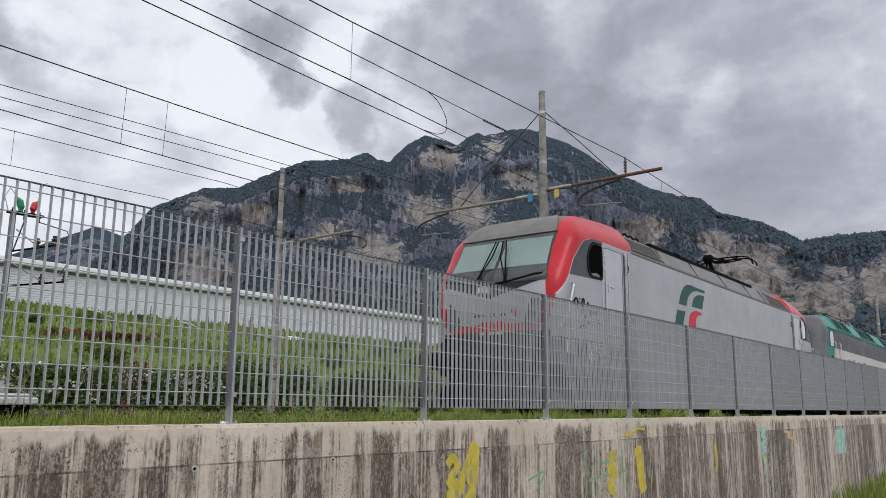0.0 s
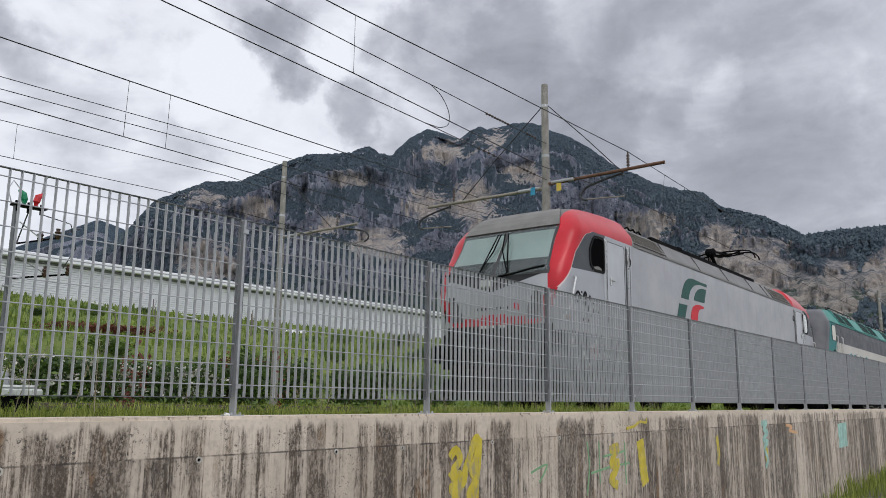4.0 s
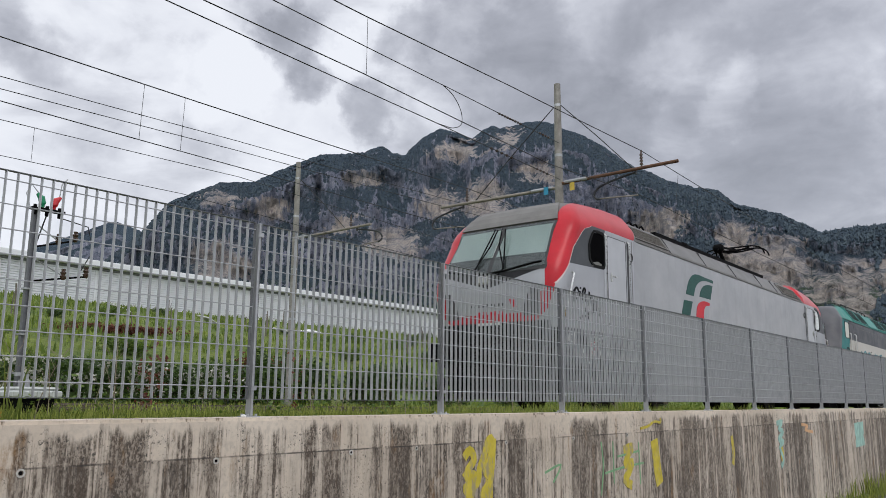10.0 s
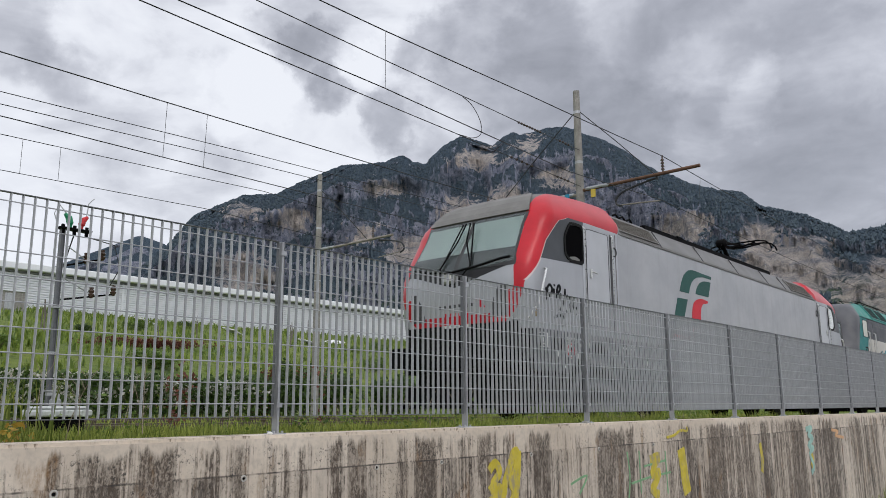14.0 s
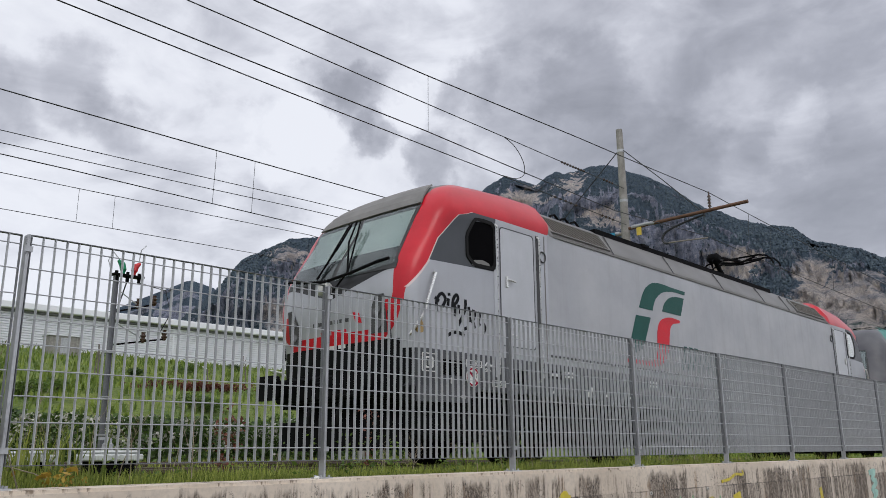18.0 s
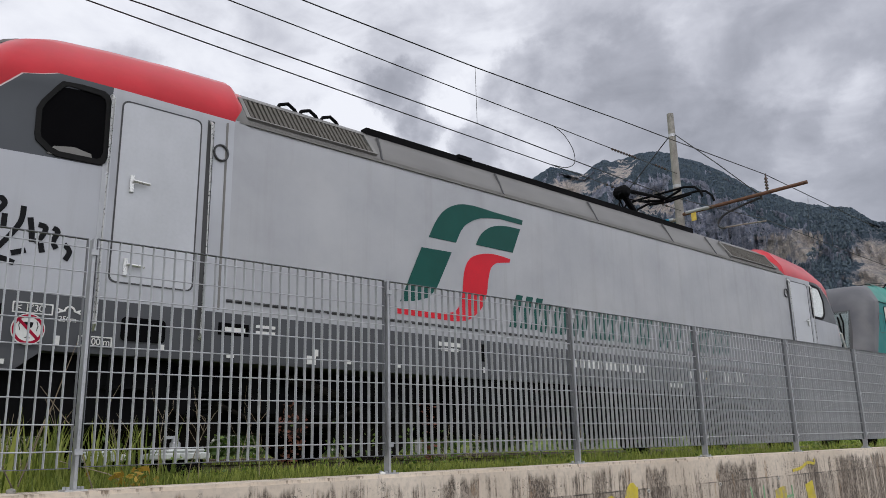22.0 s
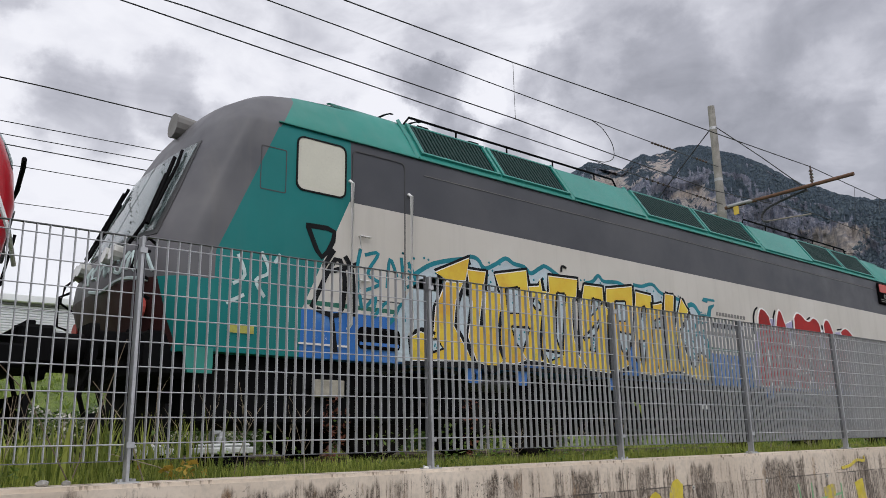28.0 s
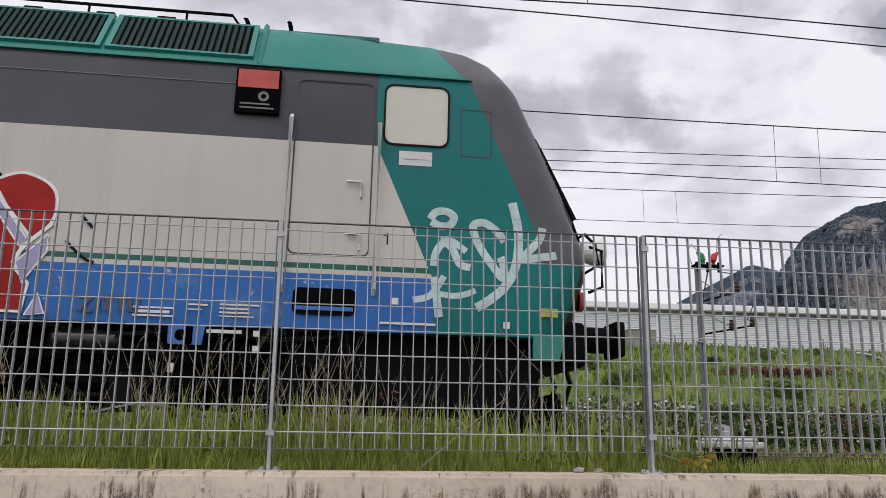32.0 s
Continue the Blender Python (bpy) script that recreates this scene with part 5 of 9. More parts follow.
    marks(L, "stencil_bar", [(5.19, 5.205, 1.28, 1.4), (5.29, 5.43, 1.3, 1.315), (5.29, 5.43, 1.37, 1.385), (5.5, 5.515, 1.28, 1.4), (8.56, 8.6, 1.27, 1.33)], WHITEMARK)
    # small warning stickers beside the handrail
    bm = B()
    slab(bm, [(-9.0, 1.77), (-8.92, 1.77), (-8.96, 1.85)], -1.4965, -1.4)
    part("warning_sticker", bm, STICKERBROWN, L)
    bm = B()
    slab(bm, arc(-8.955, 1.71, 0.042, 0, 342, 15), -1.4965, -1.4)
    part("round_sticker", bm, STICKERBROWN, L)
    # black scrawl beside the cab door
    for line in ([(-8.67, 1.97), (-8.68, 2.11), (-8.63, 2.2), (-8.57, 2.23), (-8.51, 2.17), (-8.54, 2.09), (-8.6, 2.03)],
                 [(-8.71, 2.16), (-8.63, 2.12)],
                 [(-8.44, 2.255), (-8.435, 2.22)],
                 [(-8.45, 2.18), (-8.46, 2.08)],
                 [(-8.37, 2.02), (-8.36, 2.17), (-8.3, 2.25), (-8.26, 2.21), (-8.3, 2.14), (-8.35, 2.1), (-8.31, 2.06), (-8.34, 1.96)],
                 [(-8.25, 2.12), (-8.25, 2.0)],
                 [(-8.11, 2.21), (-8.12, 2.08), (-8.18, 1.96), (-8.27, 1.83)],
                 [(-8.05, 2.12), (-8.03, 2.01), (-8.02, 1.91)],
                 [(-7.98, 2.07), (-7.92, 2.05), (-7.95, 1.96), (-8.0, 1.91)],
                 [(-7.86, 2.06), (-7.82, 2.03), (-7.85, 1.94), (-7.82, 1.88)],
                 [(-7.95, 1.91), (-7.93, 1.83)],
                 [(-7.76, 1.93), (-7.71, 1.87), (-7.74, 1.79)],
                 [(-8.17, 1.79), (-8.06, 1.83)],
                 [(-8.47, 1.68), (-8.36, 1.73), (-8.25, 1.74), (-8.14, 1.71)]):
        bm = B()
        stroke(bm, smooth_line(line, 4), 0.045, y0 - 0.001, y1)
        part("spray_scrawl", bm, TAGBLACK, L)



def yellow_spray():
    m, b, N = shader("yellow_spray")
    c = N.mix(N.ramp(N.noise(2.2, 4, 0.6), 0.38, 0.62), (0.62, 0.4, 0.012), (0.66, 0.49, 0.03))
    c = N.mix(N.ramp(N.noise(1.6, 5, 0.65), 0.5, 0.64, 0, 0.75), c, (0.55, 0.27, 0.01))
    c = N.mix(N.both(N.ramp(N.noise(4.5, 5, 0.7), 0.54, 0.64, 0, 0.5), N.ramp(N.z, 1.9, 1.5)), c, (0.3, 0.3, 0.03))
    c = N.mix(N.both(N.ramp(N.noise(3.1, 5, 0.65), 0.55, 0.68, 0, 0.5), N.ramp(N.z, 1.5, 1.25)), c, (0.3, 0.36, 0.03))
    N.put(b.inputs["Base Color"], c)
    b.inputs["Roughness"].default_value = 0.5
    return m


YELLOWPAINT = yellow_spray()

# -- the teal, grey and white locomotive --
S2 = Shell([(1.03, 9.1, 9.42, 1.47), (1.3, 9.22, 9.5, 1.49), (1.72, 9.36, 9.62, 1.49), (1.95, 9.34, 9.6, 1.49), (2.2, 9.24, 9.48, 1.49), (2.7, 9.06, 9.27, 1.49),
            (3.2, 8.87, 9.05, 1.49), (3.45, 8.77, 8.94, 1.48), (3.52, 8.73, 8.9, 1.465), (3.66, 8.65, 8.83, 1.375), (3.8, 8.56, 8.73, 1.285), (3.92, 8.4, 8.55, 1.2), (4.0, 8.1, 8.25, 1.14), (4.06, 7.4, 7.6, 1.09), (4.14, 6.6, 6.9, 1.0), (4.16, 6.3, 6.5, 0.9)])


def teal_livery():
    m, b, N = shader("teal_white_livery")
    ax, ay = N.m("ABSOLUTE", N.x), N.m("ABSOLUTE", N.y)
    white = N.mix(N.ramp(N.noise(0.6, 4), 0.35, 0.65), (0.5, 0.475, 0.43), (0.57, 0.545, 0.5))
    c = soiled(N, white, 0.5)
    c = N.mix(N.gt(N.z, 2.775), c, N.mix(N.ramp(N.noise(0.8, 5), 0.35, 0.65), (0.055, 0.058, 0.068), (0.075, 0.077, 0.086)))
    c = N.mix(N.both(N.gt(N.z, 1.575), N.gt(1.625, N.z)), c, (0.02, 0.12, 0.085))
    c = N.mix(N.gt(1.53, N.z), c, N.mix(N.ramp(N.noise(2.2, 6, 0.7), 0.56, 0.7), (0.025, 0.13, 0.4), (0.09, 0.2, 0.42)))
    chip = N.both(N.ramp(N.noise(5, 6, 0.75), 0.63, 0.67), N.gt(1.52, N.z), N.gt(N.z, 1.2))
    c = N.mix(N.m("MULTIPLY", chip, 0.7), c, (0.5, 0.48, 0.45))
    teal = N.mix(N.ramp(N.noise(0.7, 5), 0.35, 0.65), (0.0, 0.14, 0.136), (0.0, 0.174, 0.17))
    cab = N.gt(ax, N.m("MAXIMUM", N.ramp(N.z, 1.5, 2.8, 7.98, 7.4), 7.4))
    c = N.mix(cab, c, soiled(N, teal, 0.12))
    roofteal = N.mix(N.ramp(N.noise(0.7, 5), 0.35, 0.65), (0.012, 0.19, 0.155), (0.02, 0.235, 0.195))
    c = N.mix(N.gt(N.z, 3.5), c, soiled(N, roofteal, 0.35))
    greyx = N.m("MINIMUM", N.ramp(N.z, 2.0, 3.45, 8.93, 8.3), N.ramp(N.z, 1.6, 2.0, 9.3, 8.93))
    nose = N.m("MAXIMUM", N.both(N.gt(ax, greyx), N.gt(N.z, 1.72)), N.both(N.gt(ax, N.ramp(N.z, 3.45, 3.9, 8.28, 8.0)), N.gt(N.z, 3.45)))
    grey = soiled(N, N.mix(N.ramp(N.noise(0.9, 4), 0.35, 0.65), (0.082, 0.083, 0.093), (0.108, 0.109, 0.12)), 0.5)
    c = N.mix(nose, c, grey)
    low = N.both(N.gt(ax, 9.22), N.gt(1.72, N.z), N.gt(1.3, ay))
    c = N.mix(low, c, (0.035, 0.012, 0.012))
    N.put(b.inputs["Base Color"], c)
    N.put(b.inputs["Roughness"], N.ramp(N.noise(3, 4), 0.3, 0.7, 0.42, 0.6))
    b.inputs["Coat Weight"].default_value = 0.04
    b.inputs["Specular IOR Level"].default_value = 0.25
    N.put(b.inputs["Normal"], N.bump(N.noise(0.8, 2), 0.2, 0.015))
    return m


LIVERY2 = teal_livery()
TEAL = plain("teal_roof_paint", (0.014, 0.2, 0.165), 0.45, 0, 0.14, 2, 0, 30, dirt=0.2)
TEALDARK = plain("teal_grille_dark", (0.012, 0.035, 0.032), 0.7, 0, 0.2, 3, spec=0.2)
MILK = plain("milky_blind_window", (0.55, 0.54, 0.45), 0.35, 0, 0.08, 2, coat=0.3)
# grey that paints the sheen of the teal cab's windscreen
GREYSHEEN = plain("painted_glass_sheen", (0.33, 0.34, 0.36), 0.6, 0, 0.15, 2)
DARKGREY = plain("dark_grey_paint", (0.062, 0.065, 0.075), 0.5, 0, 0.12, 2)
DUSTY = plain("dusty_cream", (0.3, 0.28, 0.23), 0.8, 0, 0.3, 6, dirt=0.5)
CREAM = plain("cream_paint", (0.52, 0.5, 0.455), 0.5, 0, 0.1, 2, dirt=0.1)
BLUE = plain("blue_paint", (0.025, 0.13, 0.4), 0.5, 0, 0.2, 2)
SPRAYRED = plain("red_spray", (0.3, 0.013, 0.012), 0.6, 0, 0.35, 2.5, 0, 25, spec=0.2)
LILAC = plain("lilac_spray", (0.3, 0.28, 0.45), 0.55, 0, 0.2, 3)
PALE = plain("pale_blue_spray", (0.4, 0.48, 0.52), 0.55, 0, 0.2, 5)
TEALSPRAY = plain("turquoise_spray", (0.008, 0.17, 0.215), 0.6, 0, 0.3, 6, spec=0.25)
HAZEWHITE = plain("thin_white_spray", (0.46, 0.57, 0.565), 0.6, 0, 0.3, 9)
SPRAYWHITE = plain("white_spray", (0.72, 0.72, 0.7), 0.55, 0, 0.1, 4)
GLOSSBLACK = plain("glossy_black_paint", (0.012, 0.012, 0.013), 0.3, 0, 0.3, 5)
OLIVEMARK = plain("dull_yellow_marking", (0.34, 0.33, 0.06), 0.6, 0, 0.3, 12)
SIGNRED = plain("faded_red_sign", (0.46, 0.06, 0.045), 0.5, 0, 0.3, 8)


def teal_loco():
    L = thing("electric_locomotive", "teal and cream electric locomotive with yellow and red graffiti", "locomotive")
    cuts = [float(v) for v in np.linspace(-7.4, 7.4, 25)]
    part("body", S2.mesh("body", LIVERY2, cuts), LIVERY2, L)
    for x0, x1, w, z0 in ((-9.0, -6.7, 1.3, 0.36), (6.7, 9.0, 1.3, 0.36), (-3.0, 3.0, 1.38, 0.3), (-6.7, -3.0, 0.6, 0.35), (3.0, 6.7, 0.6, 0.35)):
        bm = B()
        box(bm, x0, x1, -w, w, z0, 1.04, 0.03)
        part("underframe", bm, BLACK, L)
    for e in (-1, 1):
        bm = B()
        box(bm, min(e * 9.0, e * 9.46), max(e * 9.0, e * 9.46), -1.25, 1.25, 0.8, 1.22, 0.03)
        part("buffer_beam", bm, BLACK, L)
        for s in (-1, 1):
            bm = B()
            yo = s * 1.485
            slab(bm, [(e * 8.9, 0.82), (e * 9.14, 0.82), (e * 9.2, 1.06), (e * 8.9, 1.06)], min(yo, yo - s * 0.03), max(yo, yo - s * 0.03))
            part("corner_skirt", bm, TEAL, L)
            bm = B()
            for z in (0.42, 0.72):
                box(bm, e * 7.0 - 0.22, e * 7.0 + 0.22, s * 1.36 - 0.1, s * 1.36 + 0.1, z - 0.012, z + 0.012)
            for d in (-0.22, 0.22):
                tube(bm, [(e * 7.0 + d, s * 1.45, 0.4), (e * 7.0 + d, s * 1.45, 1.04)], 0.012, 6)
            part("cab_steps", bm, BLACK, L)
        bm = B()
        slab(bm, [(-1.3, 0.2), (1.3, 0.2), (1.2, 0.55), (-1.2, 0.55)], -0.02, 0.02)
        bmesh.ops.transform(bm, matrix=pose(e * 9.2, 0, 0, 0, 0, 90), verts=bm.verts)
        part("track_clearer", bm, BLACK, L)
    wheels = bogie(L, -5.3, 0.55, 2.65, "") + bogie(L, 5.3, 0.55, 2.65, "")
    for x in (-2.4, -1.3, -0.2, 0.9, 1.7):
        for s in (-1, 1):
            bm = B()
            box(bm, x, x + 0.8, min(s * 1.38, s * 1.45), max(s * 1.38, s * 1.45), 0.45, 0.95, 0.015)
            part("equipment_case", bm, BLACK, L)
    for x in (3.4, -7.75):
        bm = B()
        box(bm, x, x + 0.36, -1.42, -1.36, 0.64, 0.82, 0.01)
        part("sand_box", bm, DUSTY, L, "dusty cream sand box")
    for x in (-4.8, -3.0, 4.2, 5.9):
        for s in (-1, 1):
            bm = B()
            yo = s * 1.48
            slab(bm, [(x - 0.09, 1.04), (x + 0.09, 1.04), (x + 0.07, 0.86), (x - 0.07, 0.86)], min(yo, yo - s * 0.03), max(yo, yo - s * 0.03))
            part("lifting_bracket", bm, BLUE, L)
    buffers(L, 9.9, 1.1, BLACK)
    for x0, x1 in ((4.66, 5.27), (-5.6, -4.9), (2.6, 3.3)):
        bm = B()
        tube(bm, [(x0, -1.3, 0.88), (x0 + 0.05, -1.3, 0.88), (x1 - 0.05, -1.3, 0.88), (x1, -1.3, 0.88)], [0.06, 0.11, 0.11, 0.06], 14)
        part("air_reservoir", bm, GLOSSBLACK, L, "glossy black air reservoir", smooth=True)
    for x in (5.785, -5.6, 1.2):
        bm = B()
        ring_plate(bm, round_rect(x - 0.105, x + 0.105, 0.86, 1.03, 0.02, 5), arc(x, 0.94, 0.05, 7.5, 352.5, 23), -1.48, -1.45)
        part("jacking_bracket", bm, BLUE, L, "blue jacking bracket with a round hole")
    for x, z in ((4.18, 0.98), (4.2, 0.88)):
        bm = B()
        tube(bm, [(x, -1.44, z), (x, -1.4, z)], 0.045, 12)
        part("valve_cap", bm, CREAM, L)
    bm = B()
    tube(bm, [(3.92, -1.42, 0.95), (3.9, -1.46, 0.85), (3.93, -1.46, 0.75), (3.98, -1.42, 0.7)], 0.02, 6)
    part("hose_end", bm, CREAM, L)
    bm = B()
    tube(bm, [(-2.55, -1.42, 0.7), (-2.45, -1.46, 0.66), (-2.38, -1.46, 0.55), (-2.36, -1.42, 0.46)], 0.022, 6)
    part("green_hose", bm, plain("lime_hose", (0.3, 0.4, 0.05), 0.6), L, "lime green hose end")
    for k, (x0, x1, z) in enumerate(((-7.2, -3.4, 0.98), (3.4, 7.3, 0.98), (-2.9, 2.9, 0.35), (3.6, 6.6, 0.3))):
        bm = B()
        pts = [(x0 + (x1 - x0) * i / 10, -1.36 - 0.02 * (i % 2), z - 0.05 * math.sin(i * 1.7)) for i in range(11)]
        tube(bm, pts, 0.022, 6)
        part("brake_pipe", bm, GLOSSBLACK, L)
    marks(L, "data_plate", [(-0.91, -0.71, 0.64, 0.71), (6.4, 6.46, 0.95, 1.0), (6.4, 6.46, 0.82, 0.87), (5.7, 5.75, 0.62, 0.7), (6.0, 6.3, 0.97, 1.0)], WHITEMARK, y=-1.455)
    # roof hoods with louvres, plain flaps between them and a hand rail along the edge
    for s in (-1, 1):
        for x0, x1, kind in ((-6.35, -5.02, 1), (-4.98, -3.65, 1), (-3.6, -1.95, 0), (-1.85, -0.2, 1), (-0.15, 1.5, 1), (1.6, 3.4, 0), (3.45, 4.8, 1), (4.84, 6.2, 1)):
            if kind:
                grille(L, x0, x1, (s * 1.46, 3.53), (s * 1.06, 4.13), TEAL, TEALDARK, 0.062)
            else:
                bm = B()
                a = [(x0, s * 1.445, 3.55), (x1, s * 1.445, 3.55), (x1, s * 1.1, 4.07), (x0, s * 1.1, 4.07)]
                vs = [bm.verts.new(Vector(p) + Vector((0, s * 0.02 * k, 0.02 * k))) for k in (0, 1) for p in a]
                for q in ((4, 5, 6, 7), (0, 1, 5, 4), (1, 2, 6, 5), (2, 3, 7, 6), (3, 0, 4, 7), (3, 2, 1, 0)):
                    bm.faces.new([vs[i] for i in q])
                bmesh.ops.recalc_face_normals(bm, faces=bm.faces)
                part("roof_flap", bm, TEAL, L)
        for x in (-6.42, -3.62, -1.92, 1.55, 6.26):
            bm = B()
            tube(bm, [(x, s * 1.475, 3.51), (x, s * 1.285, 3.82), (x, s * 1.04, 4.15)], 0.028, 4)
            part("hood_rib", bm, TEAL, L)
        bm = B()
        box(bm, -8.3, 8.3, min(s * 1.465, s * 1.5), max(s * 1.465, s * 1.496), 3.5, 3.512)
        part("gutter", bm, TEAL, L)
        for x0, x1 in ((-6.3, -2.0), (1.7, 6.0)):
            bm = B()
            zz = 4.27
            tube(bm, [(x0, s * 0.98, 4.13), (x0 + 0.1, s * 0.98, zz), (x1 - 0.1, s * 0.98, zz), (x1, s * 0.98, 4.13)], 0.016, 6)
            for x in np.arange(x0 + 0.9, x1 - 0.3, 0.95):
                tube(bm, [(x, s * 0.98, 4.13), (x, s * 0.98, zz)], 0.013, 5)
            part("roof_rail", bm, BLACK, L)
        for x in (-5.9, -5.0, 3.9, 4.6, 5.2):
            bm = B()
            tube(bm, [(x - 0.1, s * 0.85, 4.14), (x - 0.05, s * 0.85, 4.24), (x + 0.1, s * 0.85, 4.24), (x + 0.15, s * 0.85, 4.14)], 0.03, 6)
            part("roof_insulator", bm, BLACK, L)
        bm = B()
        box(bm, -6.35, 6.35, min(s * 1.49, s * 1.494), max(s * 1.49, s * 1.494), 3.3, 3.308)
        part("side_crease", bm, ROOFGREY, L)
    bm = B()
    box(bm, -6.2, 6.2, -0.88, 0.88, 4.14, 4.18, 0.02)
    part("roof_deck", bm, ROOFGREY, L)
    for e in (-1, 1):
        pantograph(L, e * 5.3, 4.2, -e, 0.2)
        # surround and the painted dark of the cab interior in one sheet
        sur = part("windscreen_surround", S2.patch(span([(-1.12, 1.12, 2.18, 2.18), (-1.1, 1.1, 2.7, 2.7), (-1.02, 1.02, 3.28, 3.28)]), 0.0, 0.008, e, 8, 14), GASKET, L)
        for s, (y0, y1) in ((-1, (-1.07, -0.03)), (1, (0.03, 1.07))):
            # grey sheet behind the glass carries its painted sheen
            part("blind_and_sheen_sheet", S2.patch(span([(y0 * 0.96, y1 * 0.96, 2.26, 2.26), (y0 * 0.92, y1 * 0.92, 3.2, 3.2)]), 0.01, 0.013, e, 3, 6), GREYSHEEN, sur)
            part("windscreen_pane", S2.patch(span([(y0, y1, 2.22, 2.22), (y0 * 0.98, y1 * 0.98, 2.7, 2.7), (y0 * 0.94, y1 * 0.94, 3.24, 3.24)]), 0.02, 0.026, e, 6, 8), SCREEN, sur)
            bm = B()
            tube(bm, [(e * (S2.nose(y, z) + 0.06), y, z) for y, z in ((s * 0.8, 2.12), (s * 0.95, 2.5), (s * 0.9, 3.0), (s * 0.82, 3.2))], 0.018, 6)
            tube(bm, [(e * (S2.nose(y, z) + 0.08), y, z) for y, z in ((s * 1.0, 2.3), (s * 0.78, 3.12))], 0.022, 6)
            tube(bm, [(e * (S2.nose(y, z) + 0.05), y, z) for y, z in ((s * 0.86, 2.3), (s * 0.7, 2.95))], 0.016, 6)
            part("wiper", bm, BLACK, L)
            bm = B()
            for y in (0.42, 0.62):
                tube(bm, [(e * (S2.nose(s * y, 2.02)), s * y, 2.04), (e * (S2.nose(s * y, 2.02) + 0.1), s * y, 2.06)], 0.085, 10)
            part("headlight", bm, LAMPGLASS, L)
            bm = B()
            tube(bm, [(e * (S2.nose(s * 1.2, z) + o), s * 1.2, z) for z, o in ((2.05, 0), (2.1, 0.1), (2.0, 0.16), (1.8, 0.16), (1.7, 0))], 0.016, 6)
            part("nose_rail", bm, BLACK, L)
            bm = B()
            tube(bm, [(e * 9.5, s * 1.3, 1.95), (e * 9.6, s * 1.36, 1.9), (e * 9.6, s * 1.36, 1.55), (e * 9.48, s * 1.3, 1.5)], 0.016, 6)
            part("corner_handle", bm, BLACK, L)
            bm = B()
            tube(bm, [(e * (S2.nose(s * 1.05, 1.45)), s * 1.05, 1.45), (e * (S2.nose(s * 1.05, 1.45) + 0.04), s * 1.05, 1.45)], 0.1, 12)
            part("tail_light", bm, SIGNRED, L)
        bm = B()
        tube(bm, [(e * 8.6, 0, 3.78), (e * 8.9, 0, 3.8)], [0.13, 0.15], 14)
        box(bm, min(e * 8.2, e * 8.6), max(e * 8.2, e * 8.68), -0.15, 0.15, 3.65, 3.93, 0.03)
        part("roof_headlight", bm, ROOFGREY, L)
        # silver scrawl on the nose
        if e < 0:
            for ln in ([(-1.25, 1.78), (-1.1, 2.0), (-1.02, 1.8), (-0.9, 2.02), (-0.86, 1.84)], [(-0.8, 2.04), (-0.74, 1.84), (-0.6, 1.86)], [(-0.66, 1.95), (-0.52, 2.06), (-0.46, 1.88), (-0.6, 1.9)],
                       [(-0.4, 2.05), (-0.34, 1.86), (-0.22, 2.04), (-0.14, 1.84)], [(-0.06, 2.02), (0.06, 2.06), (0.08, 1.9), (-0.06, 1.88)], [(-1.2, 1.7), (-0.8, 1.76), (-0.3, 1.7), (0.1, 1.76)], [(0.2, 1.84), (0.26, 2.04), (0.36, 1.84)]):
                bm = B()
                tube(bm, [(-S2.nose(y, z) - 0.002, y, z) for y, z in smooth_line(ln, 4)], 0.02, 5)
                part("nose_scrawl", bm, HAZEWHITE, L)
    bm = B()
    tube(bm, [(9.52, -0.95, 1.98), (9.74, -0.95, 1.98)], [0.1, 0.16], 16)
    lamp = part("tail_lamp_disc", bm, SPRAYWHITE, L, "red and white tail disc")
    bm = B()
    tube(bm, [(9.74, -0.95, 1.98), (9.75, -0.95, 1.98)], [0.13, 0.13], 16)
    part("disc_face", bm, SIGNRED, lamp)
    for s in (-1, 1):
        yo = s * 1.49
        n0, n1 = (min(yo, yo + s * 0.006), max(yo, yo + s * 0.006))
        for e in (-1, 1):
            xa, xb = sorted((e * 6.64, e * 7.38))
            bm = B()
            ring_plate(bm, round_rect(xa, xb, 1.7, 3.4, 0.07), round_rect(xa + 0.014, xb - 0.014, 1.714, 3.386, 0.06), yo + s * 0.004, yo)
            door = part("cab_door_seal", bm, GASKET, L)
            for z in (2.4, 1.9):
                bm = B()
                hx = xa + 0.1 if e < 0 else xb - 0.1
                d = 1 if e < 0 else -1
                tube(bm, [(hx, yo + s * 0.03, z), (hx + d * 0.13, yo + s * 0.03, z)], 0.012, 6)
                tube(bm, [(hx, yo, z - 0.14), (hx, yo + s * 0.03, z - 0.14), (hx, yo + s * 0.03, z), (hx, yo, z)], 0.01, 6)
                part("door_handle", bm, CHROME, door)
            for hx in (xa - 0.03, xb + 0.05):
                grab(L, [(hx, yo, 2.98 if hx * e > xa * e + 0.3 else 3.02), (hx, yo + s * 0.06, 2.98), (hx, yo + s * 0.06, 1.4), (hx, yo, 1.36)], 0.02, SPRAYWHITE, "white painted grab rail")
            wa, wb = sorted((e * 7.47, e * 8.08))
            bm = B()
            ring_plate(bm, round_rect(wa - 0.008, wb + 0.008, 2.792, 3.408, 0.085), round_rect(wa + 0.01, wb - 0.01, 2.81, 3.39, 0.075), yo + s * 0.012, yo - s * 0.0)
            win = part("window_frame", bm, RUBBER, L)
            bm = B()
            slab(bm, round_rect(wa + 0.01, wb - 0.01, 2.81, 3.39, 0.07), min(yo, yo + s * 0.005), max(yo, yo + s * 0.005))
            part("window_pane", bm, MILK, win)
            # step recess is flat here, its shade painted as a near-black plate
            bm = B()
